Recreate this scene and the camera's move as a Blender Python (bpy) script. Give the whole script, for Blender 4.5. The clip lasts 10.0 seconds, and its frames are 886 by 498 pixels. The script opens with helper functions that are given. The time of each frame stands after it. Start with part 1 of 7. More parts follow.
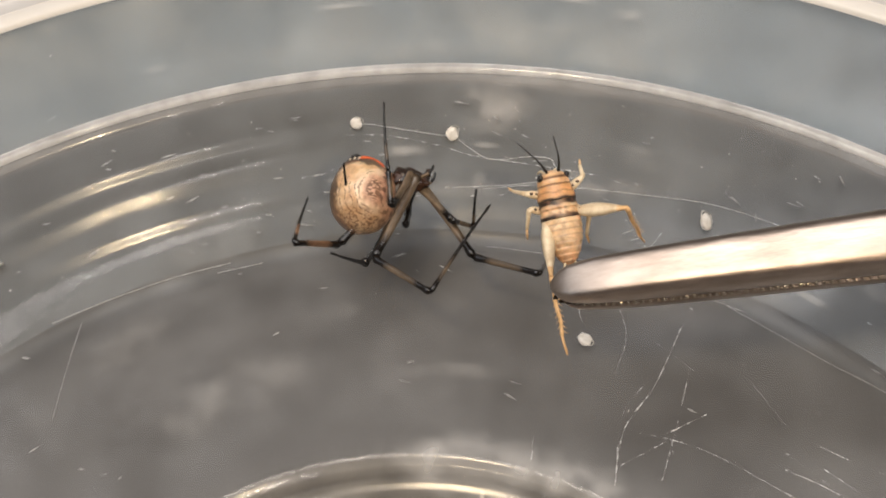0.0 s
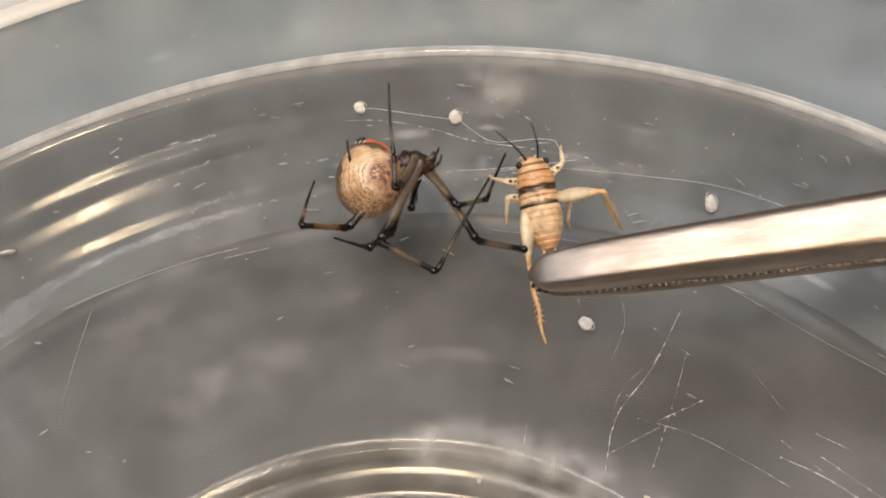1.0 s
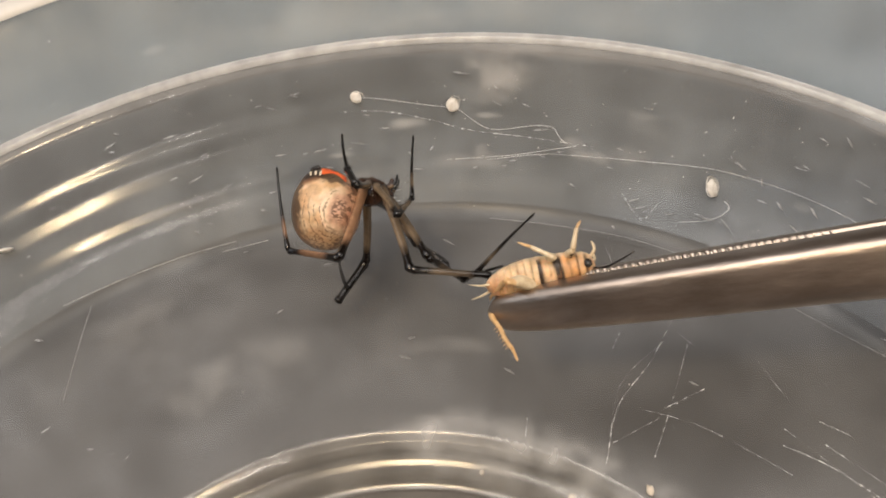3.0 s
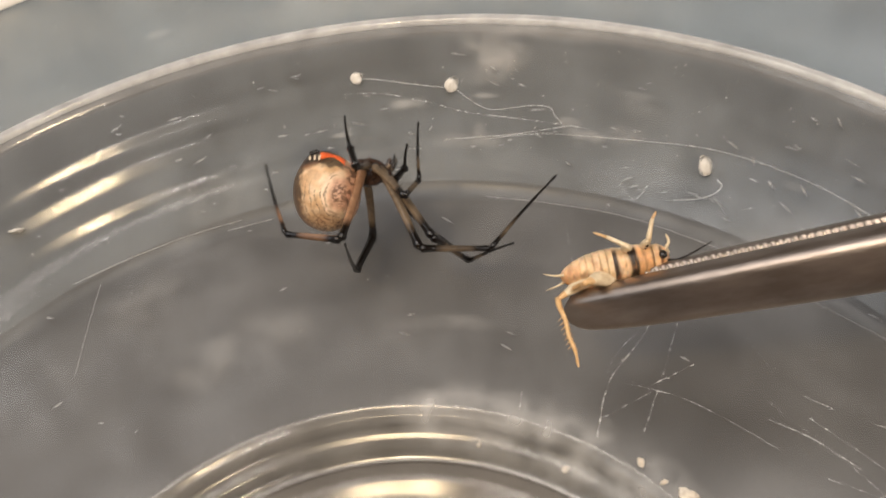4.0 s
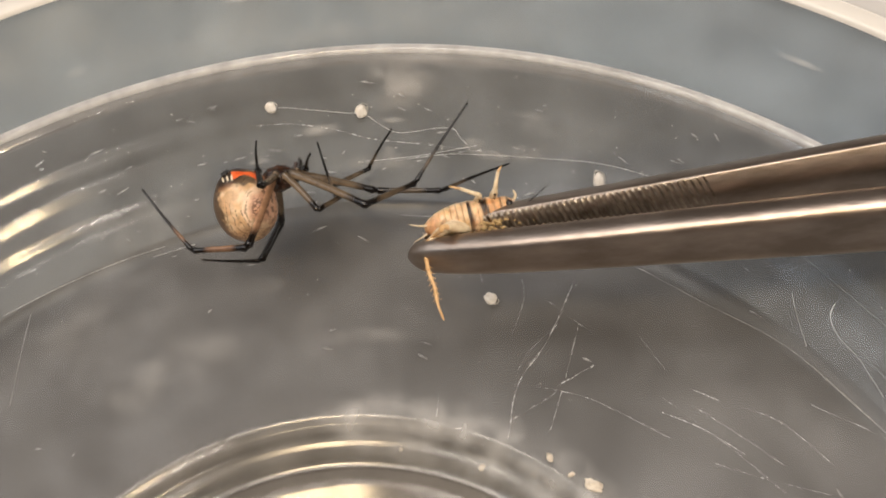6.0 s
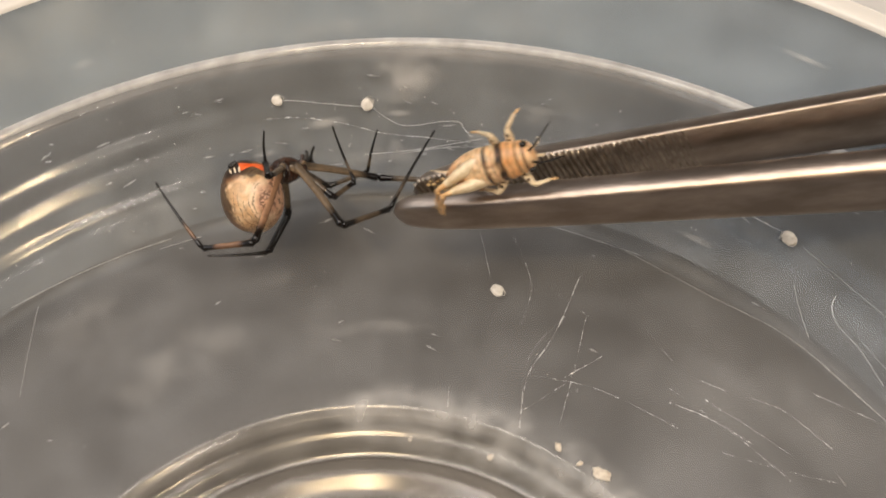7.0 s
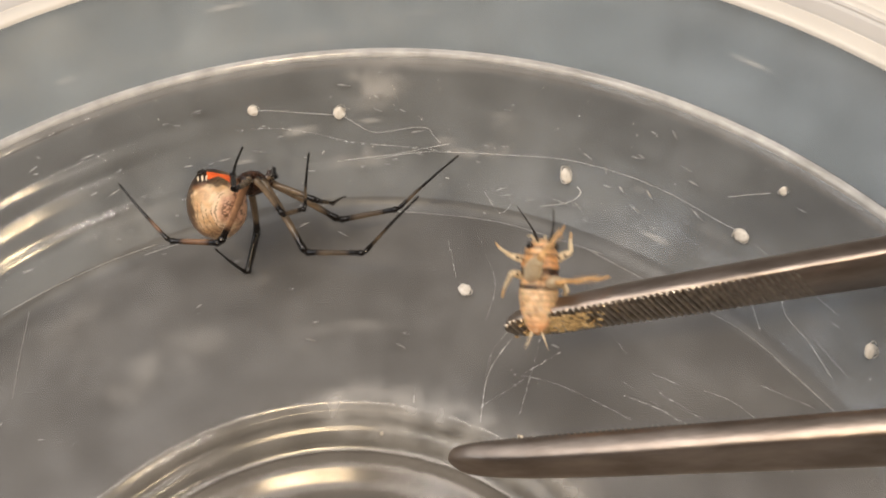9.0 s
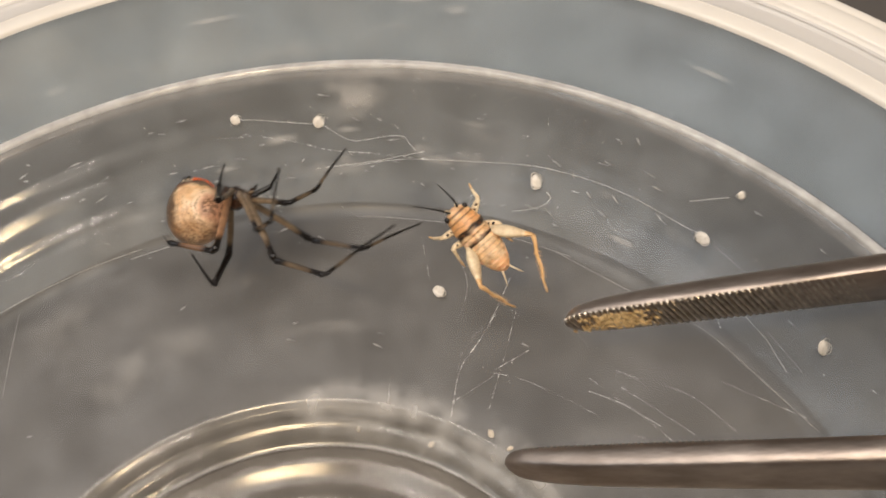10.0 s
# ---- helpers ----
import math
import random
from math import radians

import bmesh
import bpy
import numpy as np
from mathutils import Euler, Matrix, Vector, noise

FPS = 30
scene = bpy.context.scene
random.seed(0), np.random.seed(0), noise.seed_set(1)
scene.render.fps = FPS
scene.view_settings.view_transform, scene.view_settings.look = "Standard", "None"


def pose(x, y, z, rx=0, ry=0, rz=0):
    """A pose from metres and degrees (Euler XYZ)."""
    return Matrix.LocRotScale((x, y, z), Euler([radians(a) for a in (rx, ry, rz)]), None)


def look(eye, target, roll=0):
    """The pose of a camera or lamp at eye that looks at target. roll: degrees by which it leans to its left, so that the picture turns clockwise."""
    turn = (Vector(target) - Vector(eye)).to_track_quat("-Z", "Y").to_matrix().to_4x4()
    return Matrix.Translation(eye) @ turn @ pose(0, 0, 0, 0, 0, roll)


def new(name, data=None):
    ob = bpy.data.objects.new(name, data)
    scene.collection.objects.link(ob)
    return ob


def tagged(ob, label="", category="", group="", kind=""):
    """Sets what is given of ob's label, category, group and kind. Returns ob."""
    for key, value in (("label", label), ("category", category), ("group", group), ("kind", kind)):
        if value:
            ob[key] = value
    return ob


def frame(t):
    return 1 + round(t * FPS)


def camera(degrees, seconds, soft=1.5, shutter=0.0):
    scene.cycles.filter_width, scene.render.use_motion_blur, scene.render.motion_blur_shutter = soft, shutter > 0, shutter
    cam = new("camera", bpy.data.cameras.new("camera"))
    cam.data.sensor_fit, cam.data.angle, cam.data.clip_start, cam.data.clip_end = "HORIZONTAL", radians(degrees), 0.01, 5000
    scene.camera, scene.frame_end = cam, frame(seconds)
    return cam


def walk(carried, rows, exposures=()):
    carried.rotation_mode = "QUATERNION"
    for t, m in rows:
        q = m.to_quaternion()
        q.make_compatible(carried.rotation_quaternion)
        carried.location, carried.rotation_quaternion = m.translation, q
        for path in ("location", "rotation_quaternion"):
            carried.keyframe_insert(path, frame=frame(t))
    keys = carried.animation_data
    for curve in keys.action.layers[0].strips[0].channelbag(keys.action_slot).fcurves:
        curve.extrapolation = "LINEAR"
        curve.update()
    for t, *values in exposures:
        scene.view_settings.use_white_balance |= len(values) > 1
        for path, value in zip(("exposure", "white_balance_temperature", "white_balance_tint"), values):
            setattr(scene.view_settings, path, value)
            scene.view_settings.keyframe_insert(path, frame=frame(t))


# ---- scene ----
cam = camera(45.87, 10.0, soft=1.9, shutter=0.5)
CAMERA_PATH = [
    (0, pose(0.00644, -0.01007, 0.06159, 40.91, 2.98, 2.37)),
    (0.5, pose(0.00889, -0.00952, 0.06167, 40.18, 4.56, 3.31)),
    (1, pose(0.01103, -0.00916, 0.06168, 39.62, 5.92, 4.28)),
    (1.5, pose(0.01168, -0.00904, 0.06168, 39.65, 6.45, 4.08)),
    (1.7, pose(0.01153, -0.00896, 0.06167, 39.26, 6.61, 3.71)),
    (2, pose(0.01131, -0.00900, 0.06184, 39.01, 6.39, 3.83)),
    (3.5, pose(0.01211, -0.00766, 0.06176, 37.41, 7.51, 3.84)),
    (4, pose(0.01326, -0.00832, 0.06359, 36.51, 7.82, 4.09)),
    (4.1, pose(0.01382, -0.00880, 0.06470, 36.47, 7.68, 3.85)),
    (4.2, pose(0.01434, -0.00892, 0.06556, 36.53, 7.31, 3.38)),
    (4.3, pose(0.01495, -0.00913, 0.06654, 36.61, 6.60, 2.03)),
    (4.4, pose(0.01535, -0.00895, 0.06715, 36.39, 6.21, 1.15)),
    (4.5, pose(0.01593, -0.00958, 0.06865, 36.48, 6.27, 1.07)),
    (4.6, pose(0.01607, -0.00890, 0.06857, 36.71, 6.10, 0.61)),
    (4.8, pose(0.01633, -0.00844, 0.06911, 36.13, 6.07, -0.60)),
    (5, pose(0.01622, -0.00811, 0.06908, 35.12, 6.50, -0.31)),
    (5.5, pose(0.01581, -0.00979, 0.06850, 35.69, 6.35, -0.16)),
    (7, pose(0.01213, -0.01000, 0.07008, 34.76, 4.70, -1.22)),
    (7.5, pose(0.01369, -0.00885, 0.07063, 33.90, 5.35, -1.17)),
    (8, pose(0.01537, -0.00884, 0.07139, 33.54, 6.13, -1.07)),
    (8.5, pose(0.01597, -0.01041, 0.07268, 33.84, 6.20, -1.14)),
    (9, pose(0.01653, -0.01123, 0.07336, 34.05, 6.12, -1.48)),
    (9.5, pose(0.01779, -0.01321, 0.07551, 34.48, 5.98, -1.40)),
    (10, pose(0.01839, -0.01382, 0.07566, 34.65, 5.94, -1.77)),
]
walk(cam, CAMERA_PATH, [(0, 0.11, 6230, 12), (2, 0.10, 6350, 12), (4.5, 0.11, 6400, 12), (8, 0.10, 6520, 12), (10, 0.10, 6520, 12)])

# ---- light: a broad pale ceiling light, a bluish window, three small lamps that glint in the plastic, and two unseen fills ----
world = bpy.data.worlds.new("world")
scene.world = world
world.use_nodes = True
wn = world.node_tree.nodes
sky = wn.new("ShaderNodeTexSky")
sky.sky_type = "NISHITA"
sky.sun_disc = False
sky.sun_elevation = radians(35)
sky.sun_rotation = radians(160)
world.node_tree.links.new(sky.outputs[0], wn["Background"].inputs[0])
wn["Background"].inputs[1].default_value = 0.1


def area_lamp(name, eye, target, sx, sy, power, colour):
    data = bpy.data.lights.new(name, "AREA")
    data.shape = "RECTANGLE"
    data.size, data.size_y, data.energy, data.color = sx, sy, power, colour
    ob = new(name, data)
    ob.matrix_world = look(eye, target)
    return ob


area_lamp("ceiling_light", (-0.05, -0.17, 1.83), (-0.05, -0.1701, 0), 1.7, 1.15, 28, (1.0, 0.93, 0.85))
# unseen broad fill, added high on the left to lift the ambient light
area_lamp("overhead_fill", (-1.22, 0.30, 1.60), (-1.2201, 0.30, 0), 1.15, 2.6, 12, (0.97, 0.975, 0.98))
area_lamp("west_window", (-1.72, -0.80, 1.36), (0, 0, 0), 1.5, 0.8, 3.6, (0.70, 0.85, 1.0))
# no window on this side: an unseen fill added to brighten the left wall
area_lamp("east_fill", (1.75, -0.55, 1.25), (0, 0, 0), 0.8, 0.6, 7.5, (1.0, 0.95, 0.89))
area_lamp("warm_bulb", (0.50, -1.00, 1.02), (0, 0, 0), 0.14, 0.11, 4.0, (1.0, 0.76, 0.44))
area_lamp("strip_light", (0.42, -1.13, 0.90), (0, 0, 0), 0.36, 0.05, 1.25, (1.0, 0.94, 0.85))
area_lamp("warm_lamp", (-0.24, -0.62, 1.45), (0, 0, 0), 0.18, 0.12, 5.6, (1.0, 0.74, 0.42))

MM = 0.001


# ---- materials ----
def material(name, colour, rough=0.5, metal=0.0, spec=0.5):
    m = bpy.data.materials.new(name)
    m.use_nodes = True
    b = m.node_tree.nodes["Principled BSDF"]
    b.inputs["Base Color"].default_value = (*colour, 1)
    b.inputs["Roughness"].default_value = rough
    b.inputs["Metallic"].default_value = metal
    b.inputs["Specular IOR Level"].default_value = spec
    return m


def noise_node(m, scale, detail=4.0, rough=0.6, stretch=None):
    nt = m.node_tree
    tc = nt.nodes.new("ShaderNodeTexCoord")
    n = nt.nodes.new("ShaderNodeTexNoise")
    n.inputs["Scale"].default_value = scale
    n.inputs["Detail"].default_value = detail
    n.inputs["Roughness"].default_value = rough
    if stretch:
        mp = nt.nodes.new("ShaderNodeMapping")
        mp.inputs["Scale"].default_value = stretch
        nt.links.new(tc.outputs["Object"], mp.inputs[0])
        nt.links.new(mp.outputs[0], n.inputs["Vector"])
    else:
        nt.links.new(tc.outputs["Object"], n.inputs["Vector"])
    return n


def ramp_node(m, src, stops):
    r = m.node_tree.nodes.new("ShaderNodeValToRGB")
    e = r.color_ramp.elements
    while len(e) < len(stops):
        e.new(0.5)
    for el, (p, c) in zip(e, stops):
        el.position, el.color = p, (*c, 1)
    m.node_tree.links.new(src, r.inputs[0])
    return r


def mottled(name, dark, light, scale, rough=0.5, metal=0.0, bump=0.0, bump_scale=None, lo=0.35, hi=0.65, spec=0.5, stretch=None):
    """A surface whose colour drifts between two tones, with fine relief."""
    m = material(name, light, rough, metal, spec)
    b = m.node_tree.nodes["Principled BSDF"]
    n = noise_node(m, scale, stretch=stretch)
    r = ramp_node(m, n.outputs[0], [(lo, dark), (hi, light)])
    m.node_tree.links.new(r.outputs[0], b.inputs["Base Color"])
    if bump:
        n2 = noise_node(m, bump_scale or scale * 4, stretch=stretch)
        bp = m.node_tree.nodes.new("ShaderNodeBump")
        bp.inputs["Strength"].default_value = bump
        bp.inputs["Distance"].default_value = 0.0002
        m.node_tree.links.new(n2.outputs[0], bp.inputs["Height"])
        m.node_tree.links.new(bp.outputs[0], b.inputs["Normal"])
    return m


def attribute_material(name, rough, spec=0.5, speckle=0.25, scale=2500, bump=0.3, through_light=0.0):
    """Pattern from the mesh's colour attribute, broken up by fine speckles."""
    m = material(name, (0.5, 0.5, 0.5), rough, 0.0, spec)
    nt = m.node_tree
    b = nt.nodes["Principled BSDF"]
    at = nt.nodes.new("ShaderNodeAttribute")
    at.attribute_name = "pattern"
    n = noise_node(m, scale, 5.0)
    r = ramp_node(m, n.outputs[0], [(0.3, (1 - speckle,) * 3), (0.6, (1, 1, 1))])
    mx = nt.nodes.new("ShaderNodeMix")
    mx.data_type, mx.blend_type = "RGBA", "MULTIPLY"
    mx.inputs[0].default_value = 1.0
    nt.links.new(at.outputs["Color"], mx.inputs[6])
    nt.links.new(r.outputs[0], mx.inputs[7])
    nt.links.new(mx.outputs[2], b.inputs["Base Color"])
    bp = nt.nodes.new("ShaderNodeBump")
    bp.inputs["Strength"].default_value = bump
    bp.inputs["Distance"].default_value = 0.00008
    nt.links.new(n.outputs[0], bp.inputs["Height"])
    nt.links.new(bp.outputs[0], b.inputs["Normal"])
    if through_light:
        b.inputs["Subsurface Weight"].default_value = through_light
        b.inputs["Subsurface Radius"].default_value = (0.0006, 0.0003, 0.00015)
        b.inputs["Subsurface Scale"].default_value = 1.0
    return m


def clear_plastic(name, haze_lo, haze_hi, gloss_rough=0.06, tint=(0.97, 0.97, 0.965), scuff=(0.62, 0.62, 0.60), scale=160.0, shine=(0.30, 1.0)):
    """Thin clear plastic: light passes, the surface shines by Fresnel, and scuffs and dried film scatter a little."""
    m = bpy.data.materials.new(name)
    m.use_nodes = True
    nt = m.node_tree
    nt.nodes.remove(nt.nodes["Principled BSDF"])
    out = nt.nodes["Material Output"]
    tr = nt.nodes.new("ShaderNodeBsdfTransparent")
    tr.inputs[0].default_value = (*tint, 1)
    gl = nt.nodes.new("ShaderNodeBsdfGlossy")
    gl.inputs["Roughness"].default_value = gloss_rough
    df = nt.nodes.new("ShaderNodeBsdfDiffuse")
    df.inputs[0].default_value = (*scuff, 1)
    fr = nt.nodes.new("ShaderNodeFresnel")
    fr.inputs[0].default_value = 1.5
    # cloudy film at two sizes
    n1 = noise_node(m, scale, 6.0, 0.65)
    n2 = noise_node(m, scale * 3.5, 2.0, 0.5)
    mul = nt.nodes.new("ShaderNodeMath")
    mul.operation = "MULTIPLY"
    nt.links.new(n1.outputs[0], mul.inputs[0])
    nt.links.new(n2.outputs[0], mul.inputs[1])
    rg = nt.nodes.new("ShaderNodeMapRange")
    rg.inputs[1].default_value, rg.inputs[2].default_value = 0.10, 0.46
    rg.inputs[3].default_value, rg.inputs[4].default_value = haze_lo, haze_hi
    nt.links.new(mul.outputs[0], rg.inputs[0])
    m1 = nt.nodes.new("ShaderNodeMixShader")
    nt.links.new(rg.outputs[0], m1.inputs[0])
    nt.links.new(tr.outputs[0], m1.inputs[1])
    nt.links.new(df.outputs[0], m1.inputs[2])
    m2 = nt.nodes.new("ShaderNodeMixShader")
    nt.links.new(fr.outputs[0], m2.inputs[0])
    nt.links.new(m1.outputs[0], m2.inputs[1])
    nt.links.new(gl.outputs[0], m2.inputs[2])
    # worn patches shine less
    n4 = noise_node(m, scale * 2.2, 3.0, 0.6)
    wr = ramp_node(m, n4.outputs[0], [(0.40, (shine[0],) * 3), (0.62, (shine[1],) * 3)])
    nt.links.new(wr.outputs[0], gl.inputs[0])
    # gentle waviness of the moulded sheet
    n3 = noise_node(m, 150.0, 0.0)
    bp = nt.nodes.new("ShaderNodeBump")
    bp.inputs["Strength"].default_value = 0.35
    bp.inputs["Distance"].default_value = 0.0003
    nt.links.new(n3.outputs[0], bp.inputs["Height"])
    nt.links.new(bp.outputs[0], gl.inputs["Normal"])
    nt.links.new(m2.outputs[0], out.inputs[0])
    return m


M_TABLE = mottled("grey_table", (0.055, 0.049, 0.0455), (0.066, 0.0593, 0.055), 14, 0.8)
M_WALL = mottled("painted_wall", (0.30, 0.285, 0.27), (0.36, 0.345, 0.33), 3, 0.85)
M_BROWNWALL = mottled("brown_wall", (0.085, 0.045, 0.034), (0.13, 0.075, 0.058), 3, 0.85)
M_CEIL = mottled("ceiling_paint", (0.20, 0.185, 0.17), (0.26, 0.245, 0.23), 3, 0.9)
M_ROOMFLOOR = mottled("room_floor", (0.16, 0.12, 0.09), (0.24, 0.19, 0.14), 5, 0.6)
M_PLASTIC = clear_plastic("clear_plastic", 0.125, 0.26, 0.13, scuff=(0.58, 0.62, 0.655), scale=70, shine=(0.20, 0.62))
# bluish scuff colour also holds part of the daylight sheen on this wall
M_PLASTIC_UP = clear_plastic("clear_plastic_upper", 0.19, 0.29, 0.34, scuff=(0.51, 0.61, 0.69), scale=70, shine=(0.20, 0.70))
M_PLASTIC_FLOOR = clear_plastic("scuffed_clear_floor", 0.06, 0.14, 0.30, scuff=(0.62, 0.62, 0.62), scale=60, shine=(0.30, 1.0))
M_CORNER = clear_plastic("scuffed_corner", 0.07, 0.16, 0.32, scuff=(0.60, 0.62, 0.64), scale=60, shine=(0.10, 0.34))
M_PLASTIC_MID = clear_plastic("clear_plastic_recess", 0.07, 0.17, 0.14, scuff=(0.68, 0.62, 0.55), scale=60, shine=(0.25, 0.80))
M_STEP = clear_plastic("scuffed_step", 0.07, 0.19, 0.16, scuff=(0.74, 0.71, 0.66), scale=90, shine=(0.65, 1.0))
M_RIM = clear_plastic("frosted_rim_plastic", 0.74, 0.86, 0.25, scuff=(0.82, 0.78, 0.72), scale=40)
M_SKIRT = clear_plastic("skirt_plastic", 0.15, 0.30, 0.12, scuff=(0.70, 0.70, 0.70))
M_RIDGE = clear_plastic("ridge_plastic", 0.30, 0.58, 0.10, scuff=(0.80, 0.79, 0.77))
M_GROOVE = clear_plastic("groove_plastic", 0.78, 0.86, 0.2, scuff=(0.60, 0.58, 0.56), scale=50)


def film_material(name, strength, colour=(0.75, 0.73, 0.70), scale=500.0):
    """A pale film for dried smears and painted sheen, fading out towards its edge."""
    m = bpy.data.materials.new(name)
    m.use_nodes = True
    nt = m.node_tree
    nt.nodes.remove(nt.nodes["Principled BSDF"])
    tr = nt.nodes.new("ShaderNodeBsdfTransparent")
    df = nt.nodes.new("ShaderNodeBsdfDiffuse")
    df.inputs[0].default_value = (*colour, 1)
    at = nt.nodes.new("ShaderNodeAttribute")
    at.attribute_name = "fade"
    n = noise_node(m, scale, 2.5, 0.55)
    rg = nt.nodes.new("ShaderNodeMapRange")
    rg.inputs[1].default_value, rg.inputs[2].default_value = 0.36, 0.70
    rg.inputs[3].default_value, rg.inputs[4].default_value = 0.08 * strength, strength
    nt.links.new(n.outputs[0], rg.inputs[0])
    mul = nt.nodes.new("ShaderNodeMath")
    mul.operation = "MULTIPLY"
    nt.links.new(rg.outputs[0], mul.inputs[0])
    nt.links.new(at.outputs["Fac"], mul.inputs[1])
    mx = nt.nodes.new("ShaderNodeMixShader")
    nt.links.new(mul.outputs[0], mx.inputs[0])
    nt.links.new(tr.outputs[0], mx.inputs[1])
    nt.links.new(df.outputs[0], mx.inputs[2])
    nt.links.new(mx.outputs[0], nt.nodes["Material Output"].inputs[0])
    return m


M_FILM_SHEEN = film_material("film_and_sheen_haze", 0.34, scale=320.0)
M_FILM_SOFT = film_material("thin_film_haze", 0.13, scale=350.0)
M_SCUFF = clear_plastic("dried_film", 0.05, 0.65, 0.4, scuff=(0.75, 0.73, 0.70), scale=700)
M_SCRATCH = clear_plastic("scratch", 0.25, 0.7, 0.4, scuff=(0.75, 0.74, 0.72), scale=900)
M_FROST = film_material("frosted_edge_haze", 0.44, (0.82, 0.80, 0.77), 300.0)
M_CRUMB = mottled("tan_crumb", (0.55, 0.47, 0.37), (0.80, 0.73, 0.62), 1800, 0.7, bump=0.6)
M_SILK = mottled("white_silk", (0.60, 0.55, 0.48), (0.84, 0.80, 0.74), 2500, 0.55, bump=0.5)
M_THREAD = mottled("silk_thread", (0.78, 0.77, 0.75), (0.90, 0.89, 0.88), 2500, 0.25)
M_STEEL = mottled("brushed_steel", (0.30, 0.245, 0.205), (0.46, 0.385, 0.33), 700, 0.36, 1.0, bump=0.22, bump_scale=1800, stretch=(0.3, 1, 1))
M_TOOTH = mottled("serrated_steel", (0.28, 0.235, 0.19), (0.55, 0.48, 0.40), 1500, 0.28, 1.0, bump=0.3)
M_ABDOMEN = attribute_material("tan_abdomen", 0.36, 0.5, 0.30, 2200, 0.5, 0.15)
M_CARAPACE = mottled("brown_carapace", (0.010, 0.0045, 0.003), (0.055, 0.022, 0.010), 1400, 0.13, bump=0.3)
M_LEGDARK = mottled("dark_leg", (0.005, 0.004, 0.0035), (0.016, 0.011, 0.008), 1600, 0.24, bump=0.3)
M_LEGPALE = mottled("pale_leg", (0.040, 0.024, 0.011), (0.125, 0.080, 0.042), 1500, 0.26, bump=0.3)
M_RED = mottled("hourglass_orange", (0.62, 0.07, 0.012), (0.85, 0.16, 0.03), 1800, 0.4)
M_CREAM = mottled("cream_marking", (0.62, 0.50, 0.34), (0.78, 0.68, 0.52), 2500, 0.45)
M_LEG = attribute_material("banded_leg", 0.16, 0.45, 0.30, 1800, 0.35)
M_CRICKET = attribute_material("tan_cricket", 0.38, 0.5, 0.42, 1700, 0.6, 0.2)
M_CRICKETLEG = mottled("pale_cricket_leg", (0.58, 0.43, 0.26), (0.80, 0.68, 0.48), 1600, 0.42, bump=0.3)
M_CRICKETORANGE = mottled("orange_cricket_leg", (0.58, 0.33, 0.13), (0.78, 0.52, 0.27), 1600, 0.42, bump=0.3)
M_BLACK = mottled("black_eye", (0.006, 0.005, 0.005), (0.02, 0.015, 0.012), 1800, 0.2)
M_RESIDUE = mottled("tan_residue", (0.30, 0.18, 0.07), (0.72, 0.52, 0.26), 1500, 0.6, bump=0.8)


# ---- mesh tools (millimetres) ----
def finish(name, bm, mats, parent=None, label="", smooth=True, inward=False):
    me = bpy.data.meshes.new(name)
    bmesh.ops.scale(bm, vec=(MM, MM, MM), verts=bm.verts)
    if inward:
        # thin clear sheets: both faces look up and into the dish
        bm.normal_update()
        for fc in bm.faces:
            c = fc.calc_center_median()
            if fc.normal.dot(Vector((-c.x, -c.y, 0)).normalized() + Vector((0, 0, 1))) < 0:
                fc.normal_flip()
    else:
        bmesh.ops.recalc_face_normals(bm, faces=bm.faces)
    bm.to_mesh(me)
    bm.free()
    for m in mats if isinstance(mats, (list, tuple)) else [mats]:
        me.materials.append(m)
    if smooth:
        me.polygons.foreach_set("use_smooth", [True] * len(me.polygons))
    ob = new(name, me)
    if parent:
        ob.parent = parent
    return tagged(ob, label) if label else ob


def part(name, bm, mats, parent, label="", smooth=True, inward=False):
    return finish(name, bm, mats, parent, label, smooth, inward)


def box(bm, lo, hi, bevel=0.0):
    r = bmesh.ops.create_cube(bm, size=1.0)["verts"]
    for v in r:
        v.co = Vector([lo[i] if v.co[i] < 0 else hi[i] for i in range(3)])
    if bevel:
        edges = list({e for v in r for e in v.link_edges})
        bmesh.ops.bevel(bm, geom=edges, offset=bevel, segments=2, affect="EDGES")


def lathe(profile, segments=224, a0=0.0, a1=360.0, ends=()):
    """A shell turned round the z axis from a closed outline of (radius, height)."""
    bm = bmesh.new()
    rings = []
    whole = a1 - a0 > 359.9
    n = segments if whole else segments + 1
    for k in range(n):
        a = radians(a0 + (a1 - a0) * k / segments)
        rings.append([bm.verts.new((r * math.cos(a), r * math.sin(a), z)) for r, z in profile])
    m = len(profile)
    for k in range(segments):
        p, q = rings[k], rings[(k + 1) % n]
        for i in range(m):
            if i in ends:
                continue
            j = (i + 1) % m
            bm.faces.new((p[i], q[i], q[j], p[j]))
    return bm


